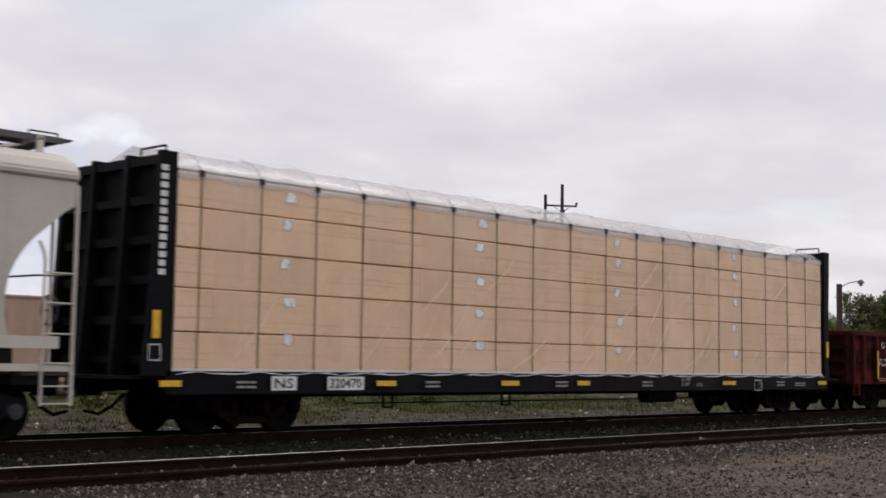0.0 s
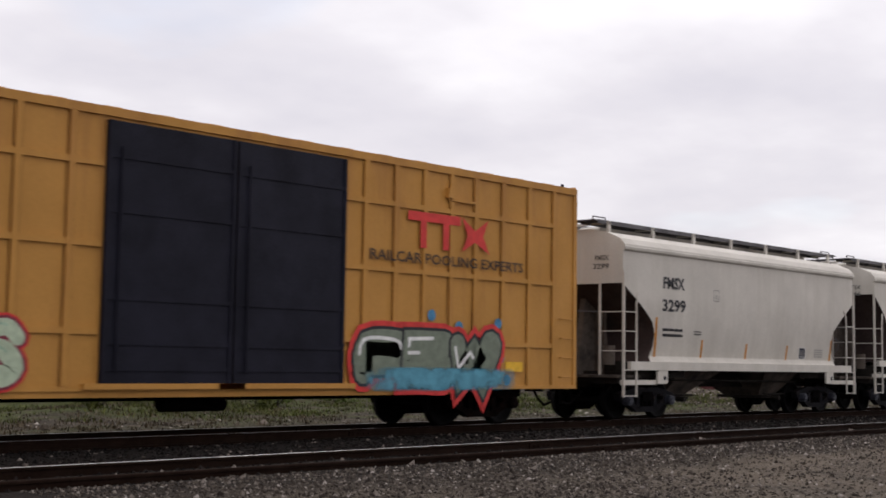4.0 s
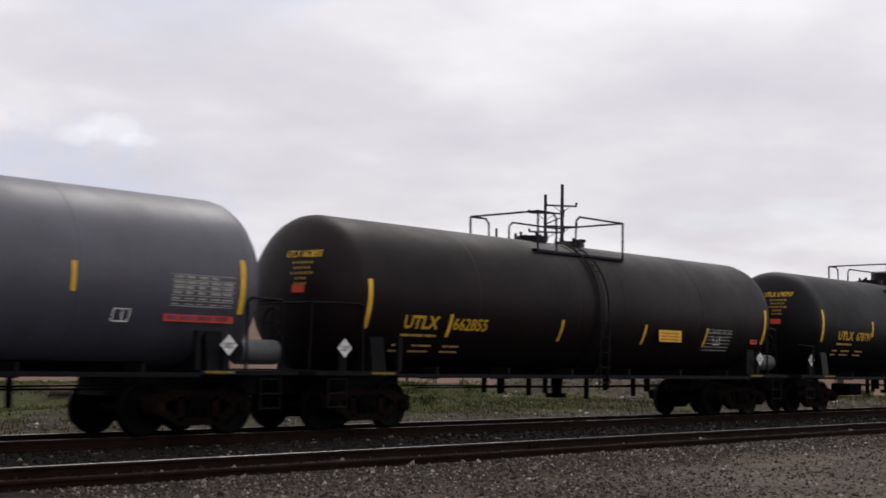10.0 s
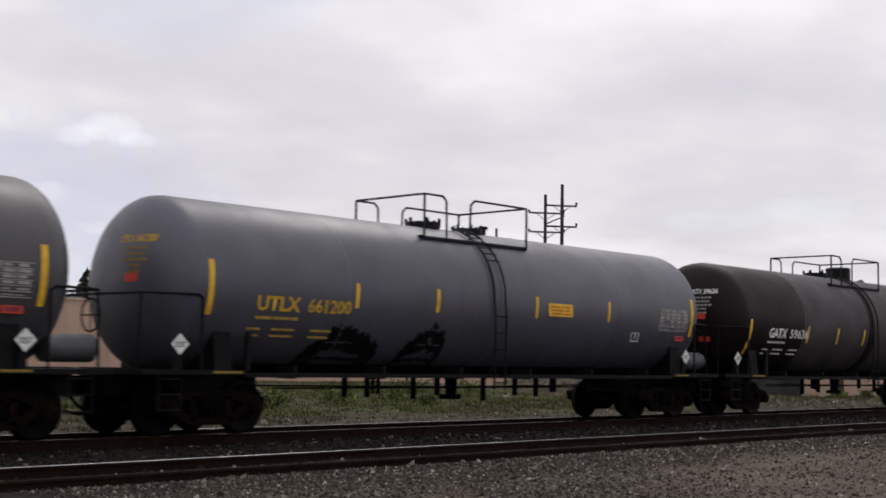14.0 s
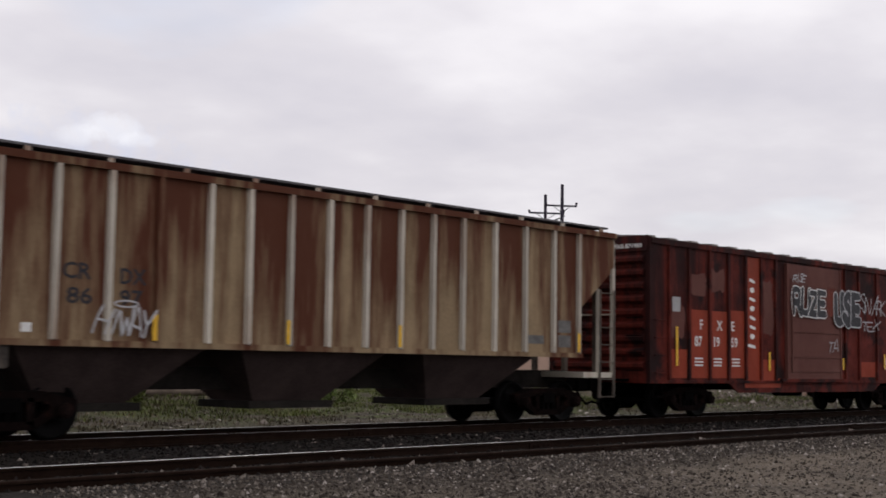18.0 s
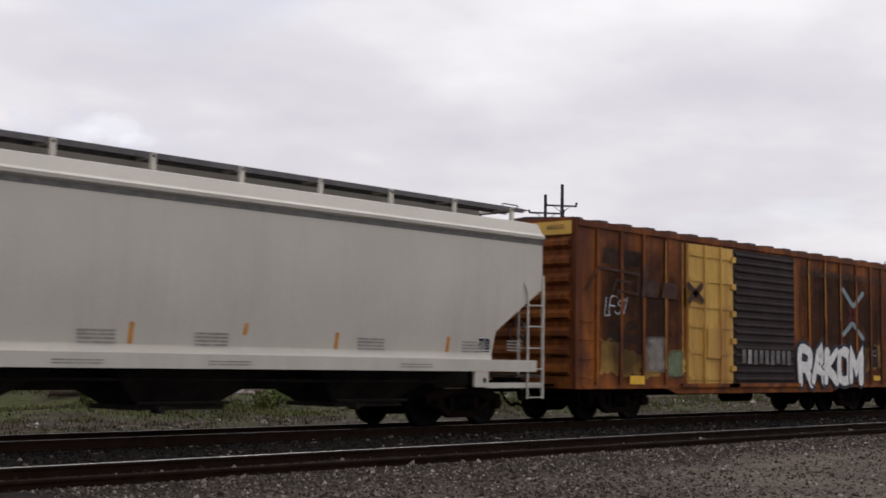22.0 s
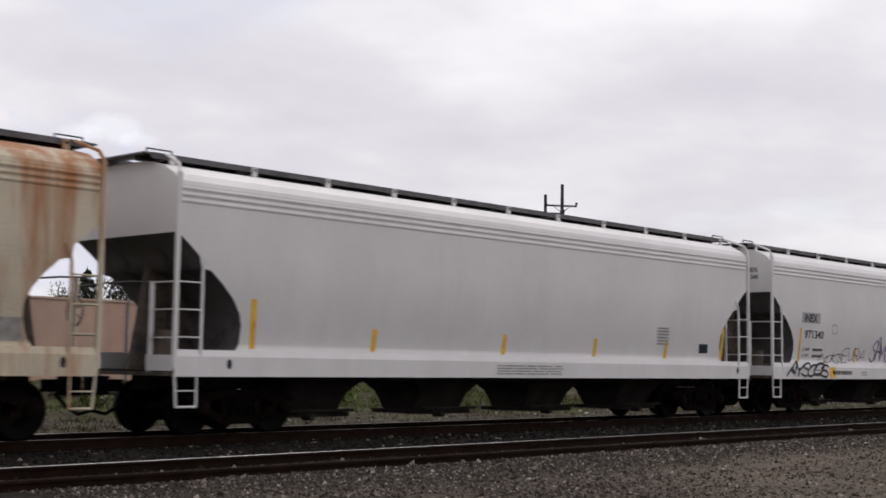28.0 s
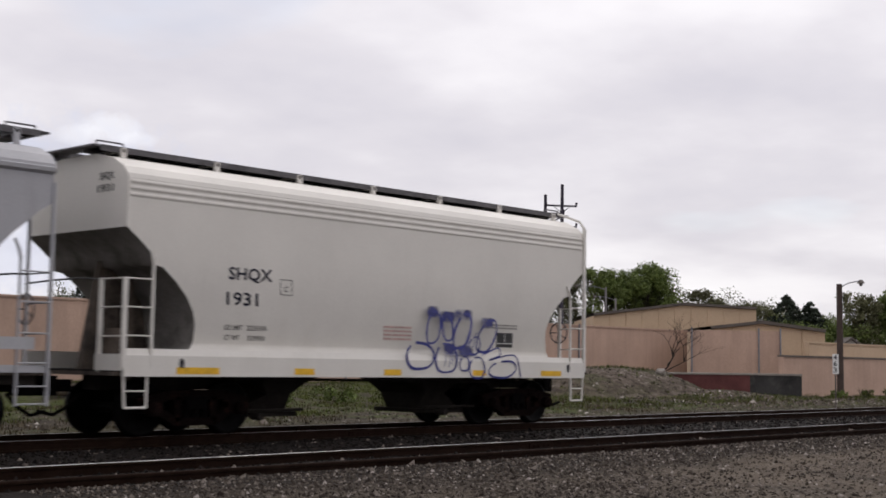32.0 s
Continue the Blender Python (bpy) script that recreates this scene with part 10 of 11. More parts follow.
part("painted_emblem", Geo().stroke([(0.3, 2.95), (0.75, 3.5), (2.35, 3.42), (2.3, 2.95), (1.55, 3.0), (1.4, 2.78)], [0.06] * 6, -1.539), M["umber_text"], rb)
part("painted_emblem", Geo().stroke([(1.3, 3.0), (1.45, 3.25), (2.0, 3.22)], [0.05] * 3, -1.539), M["umber_text"], rb)
for xa, xb in ((0.95, 1.6), (1.75, 2.5)):
    part("painted_emblem", Geo().prism_y([(xa, 3.62), (xb - 0.06, 3.6), (xb, 3.95), (xa + 0.08, 3.98)], -1.488, -1.482), M["umber_text"], rb)
for s, x, z in (("AB", 1.2, 2.15), ("OX", 1.95, 2.12), ("52", 1.25, 1.82), ("05", 1.95, 1.8)):
    lettering(rb, s, x, z, 0.2, M["brownblack"], y=-1.487, width=0.42)
for pts in ([(12.95, 3.62), (13.5, 3.2)], [(14.25, 3.55), (13.62, 3.15)], [(12.95, 2.3), (13.5, 2.62)], [(14.25, 2.2), (13.62, 2.6)]):
    part("painted_emblem", Geo().ribbon(pts, 0.15, -1.52), M["ribbon_teal"], rb)
part("painted_emblem", Geo().ribbon([(13.3, 2.65), (13.55, 2.9), (13.3, 3.15)], 0.2, -1.519).ribbon([(13.85, 2.65), (13.6, 2.9), (13.85, 3.15)], 0.2, -1.519), M["red_door"], rb)
spray_piece(rb, "RAKOM", 10.2, 14.1, 0.74, 1.98, M["white"], M["navy"], seed=121, glow=M["navy"], glow_w=0.10, weight=0.35, rim=0.06, wild=0.10, y=-1.53, tips=False, overlap=0.1, label="large white spray-painted letters outlined in dark blue")
spray_tag(rb, "OO", 14.15, 14.5, 1.3, 1.55, M["black"], seed=122, weight=0.03, y=-1.52)
spray_tag(rb, "LB", 14.1, 14.5, 1.05, 1.25, M["black"], seed=126, weight=0.03, y=-1.52)
spray_tag(rb, "LFSI", 1.05, 1.95, 2.45, 2.85, M["silver"], seed=123, weight=0.03, y=-1.52)
haze(rb, 2.6, 3.6, 1.1, 2.0, M["mist_white"], y=-1.519)
haze(rb, 3.5, 4.4, 1.0, 1.7, M["mist_green"], y=-1.519)
haze(rb, 0.6, 4.4, 0.8, 4.2, M["mist_dark"], y=-1.5175)
haze(rb, 10.0, 16.0, 0.8, 4.2, M["mist_dark"], y=-1.5175)
for k in range(9):
    x = 7.0 + k * 0.3
    part("paint_smear", Geo().plate(x, x + 0.18, 1.4 - 0.02 * (k % 3), 1.75, -1.59), M["grey_text"] if k == 1 else M["grey_dark"], rb)
part("stencil_panel", Geo().plate(14.85, 15.3, 1.35, 2.0, -1.485), M["black"], rb)
part("stencil_border", Geo().ribbon([(14.95, 1.7), (15.2, 1.7), (15.2, 1.85), (14.95, 1.85)], 0.02, -1.495, closed=True), M["white"], rb)
part("reflector", Geo().plate(14.9, 15.35, 0.95, 1.1, -1.53).plate(2.0, 2.6, 0.85, 1.05, -1.53), M["yellow"], rb)
lettering(rb, "The nationwide boxcar pool", 10.35, 3.9, 0.26, M["umber_text"], y=-1.537, width=5.3)
for x in (10.85, 11.84, 12.81, 3.56, 4.3):
    part("paint_run", Geo().box(x - 0.075, x - 0.045, -1.541, -1.535, 2.7 if x > 5 else 1.2, 4.3), M["yellow_worn"], rb, "bare yellow edge of the worn post")
# worn dark emblem shapes across the posts and the plug door
for xa, xb in ((2.62, 3.12), (3.3, 3.95)):
    part("painted_emblem", Geo().prism_y([(xa, 2.92), (xb, 2.9), (xb + 0.08, 3.28), (xa + 0.1, 3.3)], -1.545, -1.539), M["umber_text"], rb)
for pts in ([(2.55, 2.95), (2.7, 3.62)], [(4.35, 3.28), (5.0, 2.92)], [(4.95, 3.28), (4.4, 2.9)]):
    part("painted_emblem", Geo().stroke(pts, [0.17] * 2, -1.539 if pts[0][0] < 4 else -1.635), M["umber_text"], rb)


# ---------------------------------------------------------------- long white hoppers
def white_hopper(start, m, label, L=18.95, slope=None):
    c = covered_hopper("covered_hopper", label, start, L, m, "flow", FLOW_CUT, bays=flow_bays(L) if L > 15 else [(2.6, 5.2, 4.2, 3.0, 0.35), (L - 5.2, L - 2.6, L - 3.0, L - 4.2, 0.35)], sill=(0.99, 1.38), eave=4.12, truck_at=1.75, end_dark=slope)
    return c


def inex_marks(c, number, seed, light=False):
    part("repaint_panel", Geo().plate(1.75, 2.85, 2.56, 2.86, -1.5, 0.003), M["panel_grey"], c)
    lettering(c, "INEX", 1.9, 2.60, 0.22, M["soft_black"], width=0.78, bold=0.03)
    lettering(c, number, 1.93, 2.14, 0.23, M["navy"], width=1.14)
    for k in range(2):
        lettering(c, ("LD LMT", "LT WT")[k], 1.85, 1.78 - 0.18 * k, 0.085, M["soft_black"], width=0.42 - 0.06 * k)
        bars(c, 2.45, 3.05, 1.78 - 0.18 * k, 1.86 - 0.18 * k, 1, M["grey_dark"], seed=seed + k + 3, gap=0.1)
    g = Geo().ribbon([(3.62, 2.3), (3.9, 2.3), (3.9, 2.55), (3.62, 2.55)], 0.015, -1.506, closed=True)
    part("plate_mark", g, M["grey_dark"], c)
    for x, h in ((1.6, 0.95), (5.1, 0.45), (8.6, 0.42), (11.2, 0.4), (14.2, 0.4), (17.45, 0.85)):
        stripe(c, x, 1.47, 1.47 + h, 0.1, M["orange"] if not light else M["yellow"], lean=0.05)
    part("stencil_panel", Geo().plate(16.35, 16.8, 1.52, 1.78, -1.5), M["navy"], c)
    bars(c, 15.9, 16.9, 1.95, 2.3, 6, M["grey_text"], seed=seed + 5)
    bars(c, 9.3, 12.2, 1.08, 1.26, 3, M["grey_text"], y=-1.548, seed=seed + 6)
    bars(c, 3.45, 4.7, 1.12, 1.24, 1, M["grey_dark"], y=-1.548, seed=seed + 7, name="painted_name_bar", gap=0.1)
    part("plate_mark", Geo().ribbon([(2.35, 1.08), (2.65, 1.08), (2.65, 1.24), (2.35, 1.24)], 0.025, -1.55, closed=True), M["grey_dark"], c)
    for x0 in (5.3, 7.6, 13.5, 15.0, 16.9):
        bars(c, x0, x0 + 0.4, 1.1, 1.24, 2, M["grey_text"], y=-1.548, seed=seed + int(x0))
    end_marks(c, "INEX", number, M["grey_dark"], z=3.9)


def sill_reflectors(c, xs):
    for x in xs:
        part("reflector", Geo().plate(x, x + 0.75, 1.16, 1.29, -1.546), M["yellow"], c)


c = white_hopper(448.25, M["hopper_white"], "pale grey four-bay covered hopper with blue and green spray tags")
inex_marks(c, "971081", 131)
spray_tag(c, "SAINO", 5.2, 6.05, 1.62, 2.05, M["blue_dark"], seed=132, weight=0.045, label="dark blue spray tag", slant=0.1)
part("graffiti", Geo().stroke([(5.62 + 0.5 * math.cos(a * 0.42), 1.85 + 0.42 * math.sin(a * 0.42)) for a in range(16)], [0.045] * 16, -1.514).stroke([(5.7, 2.25), (5.72, 2.6)], [0.03, 0.03], -1.514).stroke([(5.9, 2.2), (6.0, 2.32)], [0.03, 0.03], -1.514), M["blue_dark"], c, "dark blue ring round a tag")
spray_tag(c, "SAHMERS", 6.45, 8.1, 1.5, 1.98, M["blue_soft"], seed=133, weight=0.075, slant=0.05, label="pale blue spray tag")
spray_tag(c, "NWYREK", 9.2, 10.9, 1.42, 2.2, M["green"], seed=134, weight=0.05, swoosh=True, wild=0.45, label="dark green looping spray tag")
spray_tag(c, "SANT", 11.1, 11.75, 1.48, 1.85, M["grey_dark"], seed=135, weight=0.025)
part("repaint_panel", Geo().plate(12.15, 12.85, 1.5, 1.72, -1.5, 0.003), M["grey_text"], c)

c = white_hopper(468.7, M["hopper_white"], "pale grey four-bay covered hopper with a row of many tags")
inex_marks(c, "971003", 141, True)
for k, (word, xa, xb, za, zb, mm, wt) in enumerate([("SK", 5.85, 6.55, 1.5, 1.95, "blue", 0.05), ("EKTO", 7.8, 8.6, 1.42, 1.92, "black", 0.05), ("DTA", 13.0, 13.75, 1.48, 1.9, "black", 0.035), ("WEAK", 13.7, 14.75, 1.68, 2.15, "maroon", 0.045), ("BRAH", 15.0, 15.75, 1.55, 1.92, "black", 0.035),
                                                     ("SDK", 12.1, 12.6, 1.05, 1.3, "violet", 0.04), ("SNEK", 14.7, 15.55, 1.06, 1.3, "blue_soft", 0.035), ("SNFK", 15.95, 16.7, 1.06, 1.3, "blue_soft", 0.035), ("KA", 16.6, 17.1, 1.5, 1.85, "maroon", 0.03)]):
    spray_tag(c, word, xa, xb, za, zb, M[mm], seed=142 + k, weight=wt, y=-1.555 if zb < 1.4 else -1.51, swoosh=word == "WEAK")
spray_tag(c, "WEEK", 3.2, 4.45, 1.62, 2.15, M["maroon"], seed=151, weight=0.075, swoosh=True, label="maroon spray-painted tag", slant=0.15)
spray_tag(c, "OSO!", 4.6, 5.2, 1.72, 2.08, M["black"], seed=152, weight=0.035, label="black spray-painted tag")
spray_tag(c, "BURN", 12.25, 12.85, 1.8, 2.08, M["maroon"], seed=153, weight=0.035, label="maroon spray-painted words")
spray_tag(c, "LIFE!", 12.35, 13.0, 1.52, 1.78, M["maroon"], seed=154, weight=0.035)
part("graffiti_tag", Geo().stroke([(13.4 + 0.012 * a * math.cos(a * 0.7), 1.17 + 0.012 * a * math.sin(a * 0.7)) for a in range(14)], [0.035] * 14, -1.556), M["black"], c)
for k, (x, z, rx, rz) in enumerate(((9.25, 1.58, 0.36, 0.24), (10.15, 1.78, 0.44, 0.38), (10.75, 1.75, 0.36, 0.36), (11.05, 1.5, 0.42, 0.46), (10.05, 1.30, 0.46, 0.34), (11.6, 1.52, 0.52, 0.58))):
    for grow, mm, nm in ((0.025, "blue_dark", "graffiti"), (0.0, "lilac_pale", "graffiti_fill")):
        ring = [(x + (rx + grow) * math.cos(a * 0.3142), z + (rz + grow) * math.sin(a * 0.3142) * (1.0 if math.sin(a * 0.3142) > 0 else 0.8)) for a in range(20)]
        part(nm, Geo().blob(ring, -1.5555 - 0.0012 * k - (0.0005 if mm != "blue_dark" else 0)), M[mm], c, "pale grey-lilac bubble letter" if nm == "graffiti" else "")

c = white_hopper(489.1, M["hopper_white"], "clean pale grey four-bay covered hopper with yellow sill reflectors")
inex_marks(c, "971086", 161)
sill_reflectors(c, (0.4, 3.0, 5.3, 8.3, 11.5, 14.2, 16.6, 18.1))

gb = covered_hopper("covered_hopper", "tan covered hopper streaked with orange rust, graffiti on the side", 509.45, 18.85, M["hopper_gbrx"], "flow", FLOW_CUT, bays=flow_bays(18.85), sill=(0.99, 1.38), eave=4.12, truck_at=1.75)
part("number_panel", Geo().plate(1.7, 2.6, 2.42, 2.68, -1.5, 0.003), M["white"], gb)
lettering(gb, "GBRX", 1.76, 2.47, 0.19, M["grey_dark"], width=0.78)
bars(gb, 1.7, 2.5, 2.0, 2.18, 1, M["olive"], seed=171, gap=0.1)
bars(gb, 2.7, 3.4, 1.5, 1.62, 2, M["grey_dark"], seed=172)
spray_piece(gb, "GENS", 5.0, 11.2, 1.0, 2.05, M["white"], M["sky"], seed=173, glow=M["magenta"], glow_w=0.22, weight=0.42, rim=0.13, wild=0.08, y=-1.56, tips=False, overlap=0.06, label="big white letters edged in blue and magenta")
part("paint_smear", Geo().plate(1.6, 2.4, 1.0, 1.25, -1.547).plate(4.2, 4.6, 1.0, 1.3, -1.547), M["magenta"], gb)
for x0 in (14.0, 15.2, 17.0):
    part("faded_panel", Geo().plate(x0, x0 + 0.5, 1.5, 1.85, -1.5, 0.003), M["grey_text"], gb)
end_marks(gb, "GBRX", "5530", M["grey_dark"], z=3.8)

c = white_hopper(529.72, M["hopper_white"], "pale grey four-bay covered hopper with bright yellow stripes", L=18.2)
for x, h in ((1.5, 0.85), (4.4, 0.42), (8.2, 0.42), (11.4, 0.42), (14.3, 0.4), (16.9, 0.8)):
    stripe(c, x, 1.47, 1.47 + h, 0.12, M["yellow"], lean=0.06)
part("stencil_panel", Geo().plate(15.9, 16.3, 1.62, 1.85, -1.5), M["navy"], c)
bars(c, 14.0, 14.5, 1.8, 2.25, 6, M["grey_text"], seed=181)
bars(c, 8.0, 10.2, 1.06, 1.28, 4, M["grey_text"], y=-1.548, seed=182)

c = white_hopper(549.2, M["hopper_white"], "pale grey four-bay covered hopper with yellow sill blocks and purple tag")
inex_marks(c, "971340", 191, True)
for x in (3.3, 7.2, 10.8, 14.0):
    part("reflector", Geo().plate(x, x + 0.32, 1.02, 1.33, -1.546), M["yellow"], c)
spray_tag(c, "SAMO", 6.3, 7.6, 1.5, 2.2, M["violet"], seed=192, weight=0.04, label="purple line spray tag")
for k, (word, xa, xb, za, zb) in enumerate([("NOKS", 3.0, 4.4, 1.45, 1.75), ("EVRA", 4.4, 5.8, 1.5, 1.85), ("TOSK", 8.0, 9.2, 1.45, 1.75), ("AN", 9.6, 10.2, 1.72, 1.95), ("KO", 12.0, 12.5, 1.72, 1.95), ("REN", 13.6, 14.4, 1.5, 1.85)]):
    spray_tag(c, word, xa, xb, za, zb, M["grey_dark"], seed=193 + k, weight=0.02)
spray_tag(c, "AYSCOS", 0.9, 3.2, 1.06, 1.45, M["black"], seed=199, weight=0.06, y=-1.56)

c = white_hopper(569.7, M["hopper_white"], "pale grey four-bay covered hopper with large yellow-green and blue graffiti")
inex_marks(c, "971039", 201, True)
part("graffiti", Geo().blob([(4.85 + (2.4 + 0.18 * math.sin(a * 2.6)) * math.copysign(abs(math.cos(a * 0.2094)) ** 0.55, math.cos(a * 0.2094)), max(1.0, 1.6 + (0.68 + 0.07 * math.sin(a * 1.9)) * math.copysign(abs(math.sin(a * 0.2094)) ** 0.6, math.sin(a * 0.2094)))) for a in range(30)], -1.5635), M["sky_deep"], c, "blue sprayed cloud behind letters")
spray_piece(c, "ANSYZ", 2.75, 6.75, 1.02, 2.16, M["lime"], M["black"], seed=202, weight=0.40, rim=0.035, wild=0.14, y=-1.566, fills=[M["lime"], M["lime"], M["pink"], M["lime"], M["lime"]], label="yellow-green and pink letters outlined in black")
dabs = random.Random(31)
for k in range(22):
    x = dabs.choice((2.35, 2.5, 3.6, 4.8, 5.6, 6.4, 6.9, 7.15)) + dabs.uniform(-0.12, 0.12)
    z = dabs.uniform(1.1, 2.0) if x < 2.7 or x > 6.8 else dabs.uniform(2.1, 2.3)
    part("paint_dab", Geo().rounded(x, x + 0.2, -1.5655, -1.5648, z, z + 0.06, 0.02), M["green"], c)
part("graffiti", Geo().blob([(12.3 + (2.0 + 0.12 * math.sin(a * 2.2)) * math.copysign(abs(math.cos(a * 0.2417)) ** 0.7, math.cos(a * 0.2417)), max(1.02, 1.45 + (0.58 + 0.1 * math.sin(a * 1.7)) * math.sin(a * 0.2417))) for a in range(26)], -1.5635), M["sky_deep"], c, "blue sprayed cloud behind grey letters")
spray_piece(c, "KEAMOR", 10.5, 14.1, 1.06, 1.95, M["silver"], M["blue_dark"], seed=203, weight=0.34, rim=0.03, wild=0.34, y=-1.566, shine=M["white"], label="grey wild-style letters outlined in dark blue")
spray_tag(c, "RISE", 14.9, 15.8, 1.3, 2.0, M["mauve"], seed=204, weight=0.03, y=-1.56)
spray_tag(c, "SKETOR", 15.9, 18.2, 1.06, 1.38, M["black"], seed=205, weight=0.03, y=-1.56)

nh = covered_hopper("covered_hopper", "mid-grey two-bay covered hopper with curved end cut-outs", 590.2, 11.9, M["hopper_grey"], "round", ROUND_CUT, bays=round_bays(11.9), sill=(1.40, 1.54), eave=4.1)
hopper_marks(nh, M["black"], "NAHX", "328300", 1.5, 2.48, 2.05, 0.22, [(1.25, 1.6, 2.5), (4.5, 1.62, 1.9), (6.7, 1.62, 1.9), (10.2, 1.66, 2.3)], (8.7, 1.62), (3.2, 2.2), seed=211)
end_marks(nh, "NAHX", "328300", M["black"], z=3.85)
part("paint_smear", Geo().plate(2.0, 2.2, 1.42, 1.5, -1.562), M["red_plate"], nh)

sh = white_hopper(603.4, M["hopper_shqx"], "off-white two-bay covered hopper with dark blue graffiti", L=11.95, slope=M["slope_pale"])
lettering(sh, "SHQX", 2.02, 2.63, 0.21, M["navy"], width=0.95)
lettering(sh, "1931", 1.98, 2.2, 0.22, M["navy"], width=0.68)
for k, (a, b) in enumerate((("LD LMT", "223100"), ("LT WT", "52900"))):
    lettering(sh, a, 1.93, 1.78 - 0.17 * k, 0.085, M["grey_dark"], width=0.38 - 0.06 * k)
    lettering(sh, b, 2.42, 1.78 - 0.17 * k, 0.085, M["grey_dark"], width=0.42 - 0.04 * k)
part("plate_mark", Geo().ribbon([(3.16, 2.42), (3.42, 2.42), (3.42, 2.68), (3.16, 2.68)], 0.015, -1.506, closed=True), M["grey_dark"], sh)
lettering(sh, "C", 3.24, 2.47, 0.1, M["grey_dark"])
bars(sh, 5.7, 6.46, 1.70, 2.0, 4, M["pale_red_text"], seed=225)
bars(sh, 8.85, 9.65, 2.0, 2.12, 2, M["grey_text"], seed=226)
part("stencil_panel", Geo().plate(9.0, 9.52, 1.62, 1.92, -1.5), M["soft_black"], sh)
part("stencil_frame", Geo().ribbon([(9.0, 1.70), (9.52, 1.70)], 0.016, -1.507).ribbon([(9.26, 1.70), (9.26, 1.92)], 0.016, -1.507), M["white"], sh)
for cx, cz, w, h, lean, wt in ((7.02, 1.95, 0.38, 0.62, 0.05, 0.045), (7.42, 1.98, 0.30, 0.56, -0.04, 0.05), (7.86, 1.90, 0.46, 0.70, 0.12, 0.06), (8.22, 1.62, 0.34, 0.36, 0.05, 0.04), (8.60, 1.82, 0.52, 0.66, 0.16, 0.05),
                               (6.66, 1.40, 0.76, 0.50, 0.0, 0.05), (7.40, 1.36, 0.62, 0.56, 0.0, 0.045), (7.94, 1.26, 0.28, 0.28, 0.0, 0.035), (8.32, 1.18, 0.46, 0.42, 0.0, 0.035), (9.12, 1.16, 0.84, 0.34, 0.10, 0.035)):
    ring = [(cx + w / 2 * math.copysign(abs(math.cos(a)) ** 0.75, math.cos(a)) + lean * math.sin(a), cz + h / 2 * math.sin(a) * (1 + 0.06 * math.cos(3 * a + cx))) for a in [2.3 + k * 0.36 for k in range(17)]]
    part("graffiti_outline", Geo().stroke(ring, [wt * (0.7 + 0.5 * abs(math.sin(k * 0.3 + cx))) for k in range(17)], -1.557 - 0.0004 * int(cx)), M["blue_dark"], sh, "rounded letters outlined in dark blue spray")
for cx, cz, w in ((7.0, 2.27, 0.36), (7.42, 2.18, 0.5), (7.9, 2.24, 0.55), (7.95, 1.52, 0.55), (8.62, 2.1, 0.4), (7.5, 1.55, 0.4)):
    haze(sh, cx - w / 2, cx + w / 2, cz - 0.12, cz + 0.12, M["mist_ink"], y=-1.5552)
for x, z in ((7.36, 1.22), (7.48, 1.2), (7.58, 1.24), (8.2, 1.6)):
    part("graffiti_tag", Geo().stroke([(x, z), (x + 0.04, z + 0.22), (x + 0.1, z + 0.3)], [0.02] * 3, -1.5585), M["blue_dark"], sh)
part("graffiti_tag", Geo().stroke(smooth_path([(8.5, 1.45), (8.95, 1.6), (9.02, 1.45), (8.7, 1.35), (9.5, 1.45), (9.7, 1.02)], 6), [0.03] * 31, -1.559), M["blue_dark"], sh)
for x0, w in ((1.0, 0.85), (3.5, 0.45), (5.7, 0.45), (8.2, 0.4), (10.4, 0.7)):
    part("reflector", Geo().plate(x0, x0 + w, 1.03, 1.14, -1.546), M["yellow"], sh)
end_marks(sh, "SHQX", "1931", M["soft_black"], z=4.14)


# ---------------------------------------------------------------- paint follows the hoppers' rounded sides
MARKS = ("lettering", "small_lettering", "weight_lettering", "reflective_stripe", "stencil", "plate_mark", "repaint_panel", "number_panel", "faded_panel", "small_white_plate", "graffiti", "spray_haze", "paint_", "eave_shadow")


def settle_marks():
    for car, deep, sill_top in ROUNDED:
        for ob in car.children_recursive:
            if ob.type != "MESH" or not ob.name.startswith(MARKS):
                continue
            for vert in ob.data.vertices:
                co = vert.co
                if -1.53 < co.y < -1.495 and co.z > sill_top:
                    d = tuck(co.z, deep)
                    co.x, co.y = co.x + d, co.y + d
            ob.data.update()


settle_marks()


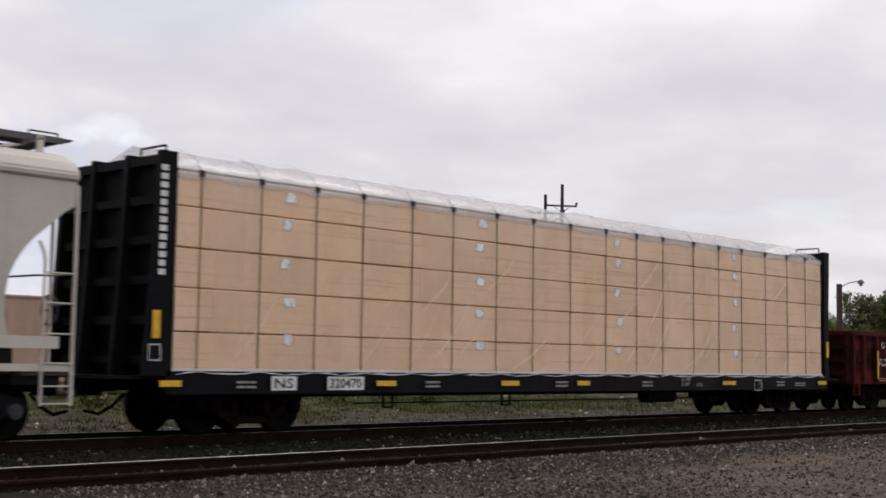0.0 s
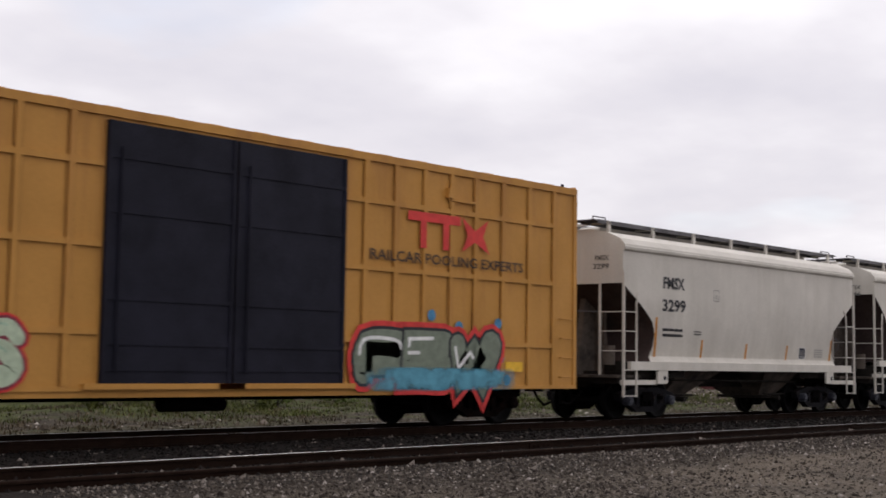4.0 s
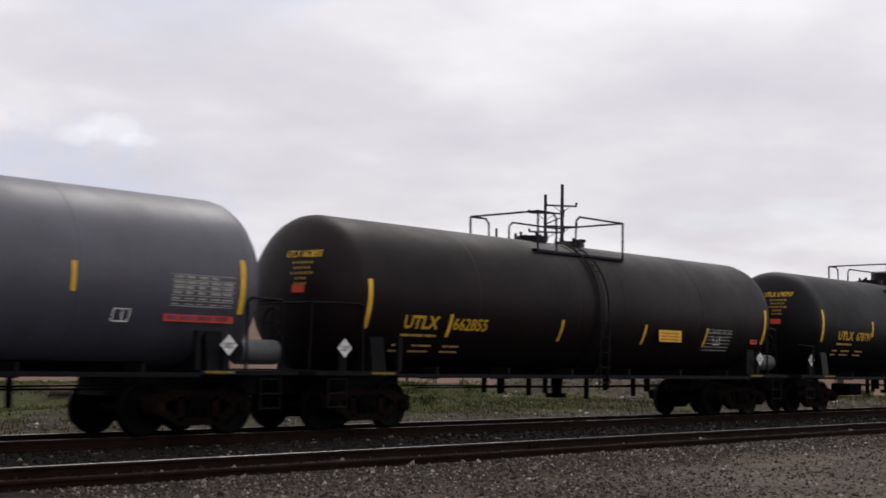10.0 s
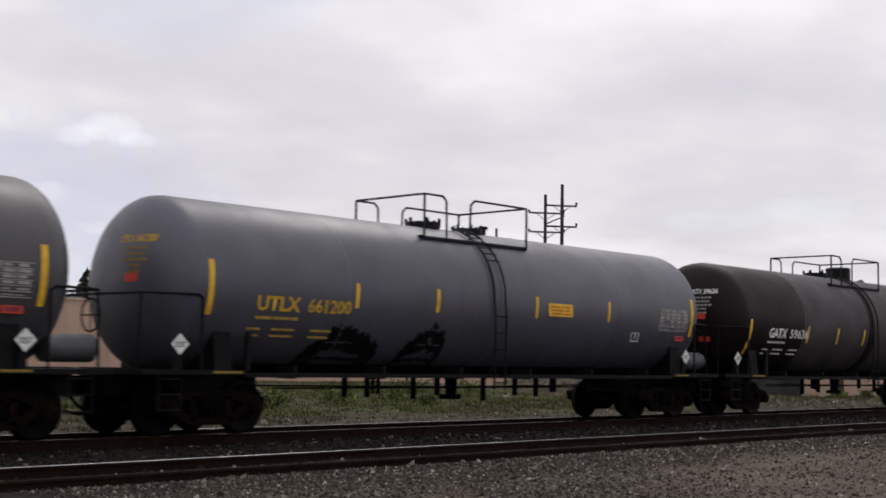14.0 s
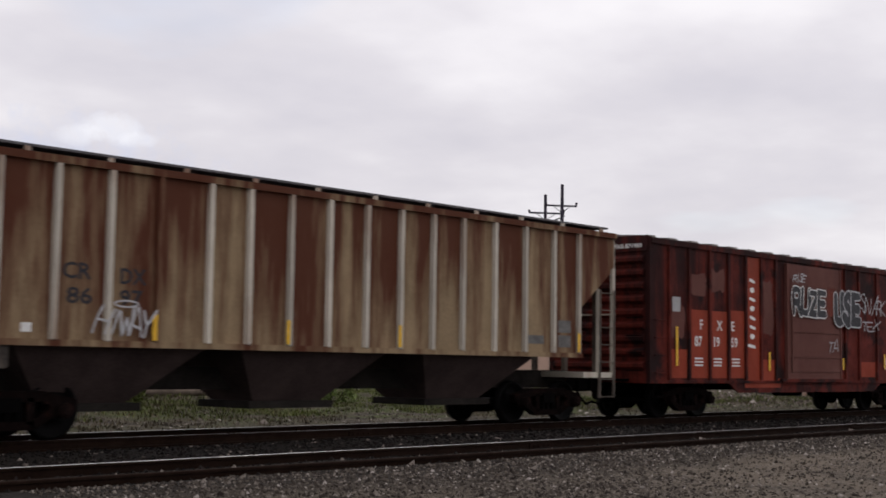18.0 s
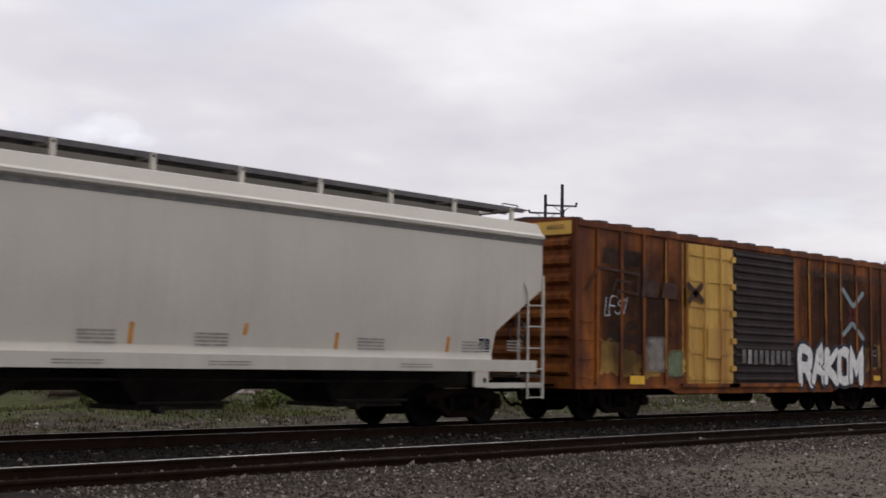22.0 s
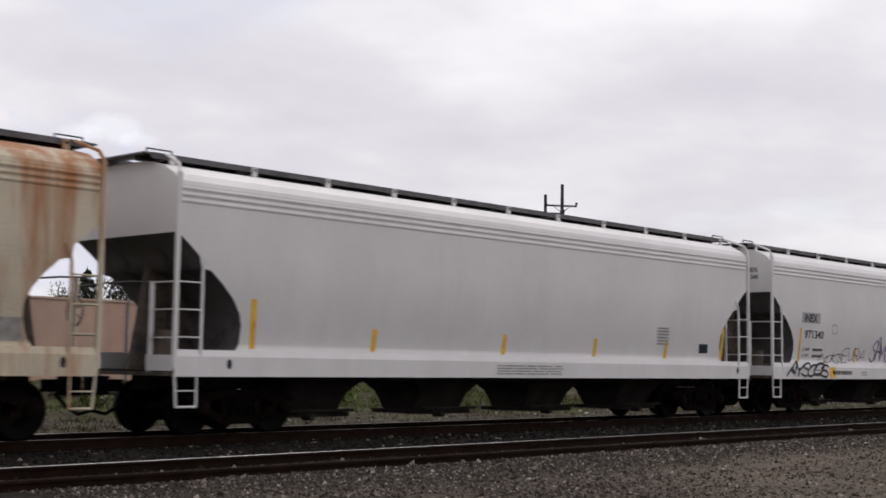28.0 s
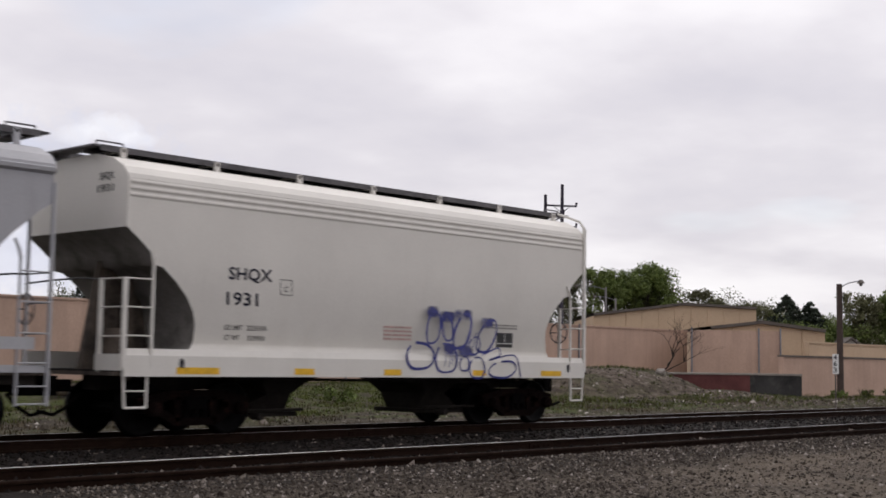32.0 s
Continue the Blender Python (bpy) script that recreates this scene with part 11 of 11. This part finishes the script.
# ---------------------------------------------------------------- the train's motion
def motions():
    # how far the train has rolled at each time, in metres
    rolled = [(0.0, 0.0), (0.6, 10.64), (1.2, 21.53), (1.8, 32.47), (2.5, 45.08), (3.5, 63.03), (4.5, 81.14), (5.5, 99.39), (6.5, 117.77), (8.0, 145.56), (9.5, 173.56), (11.0, 201.71), (12.5, 229.89),
              (14.0, 257.99), (15.5, 286.02), (17.0, 313.98), (18.5, 341.92), (20.0, 369.88), (21.5, 397.82), (23.0, 425.70), (24.2, 448.03), (25.2, 466.72), (25.8, 477.76), (26.3, 486.65), (26.9, 497.24),
              (27.6, 509.81), (28.5, 526.32), (29.2, 539.35), (30.0, 554.32), (31.0, 573.07), (32.0, 591.75)]
    ts, ds = [r[0] for r in rolled], [r[1] for r in rolled]
    for car, start in CARS:
        walk(car, [(t, pose(start - d, TRACK_Y, 0.0)) for t, d in rolled])
    for ws, start, x, dx in WHEELSETS:
        rows = []
        for k in range(961):
            t = k / 30
            d = float(np.interp(t, ts, ds))
            if 5 < start + x - d < 50:
                rows.append((t, -math.degrees(d / WHEEL_R) % 360))
        if not rows:
            rows = [(0.0, 0.0)]
        if rows[0][0] > 0:
            rows.insert(0, (0.0, rows[0][1]))
        if rows[-1][0] < 32.0:
            rows.append((32.0, rows[-1][1]))
        walk(ws, [(t, pose(dx, 0, WHEEL_R, 0, a, 0)) for t, a in rows])

    # the bird crosses between the camera and the train
    way = [(0.0, -120, -40, 30.0), (22.6, -3.0, 14.5, 6.0), (23.1, 5.2, 16.3, 4.1), (23.5, 8.65, 15.47, 3.58), (23.7, 10.15, 13.90, 3.28), (23.9, 11.54, 12.45, 2.84), (24.0, 12.27, 11.70, 2.58), (24.1, 12.96, 11.0, 2.2), (24.2, 13.72, 10.23, 1.85),
           (24.4, 15.2, 8.7, 1.6), (24.7, 17.5, 6.3, 1.9), (25.5, 24.0, 0.0, 4.0), (32.0, 90.0, -60.0, 20.0)]
    walk(BIRD, [(t, pose(x, y, z, -12, 6, -46)) for t, x, y, z in way])
    beat = [(0.0, 20), (23.3, 0), (23.5, 45), (23.6, 5), (23.7, -15), (23.8, 8), (23.9, -42), (24.0, 42), (24.1, 20), (24.2, -35), (24.3, 40), (24.4, 10), (24.5, -40), (24.6, 30), (32.0, 20)]
    for w, sg in WINGS:
        walk(w, [(t, pose(0, sg * 0.03, 0.02, sg * a, 0, 0)) for t, a in beat])


motions()
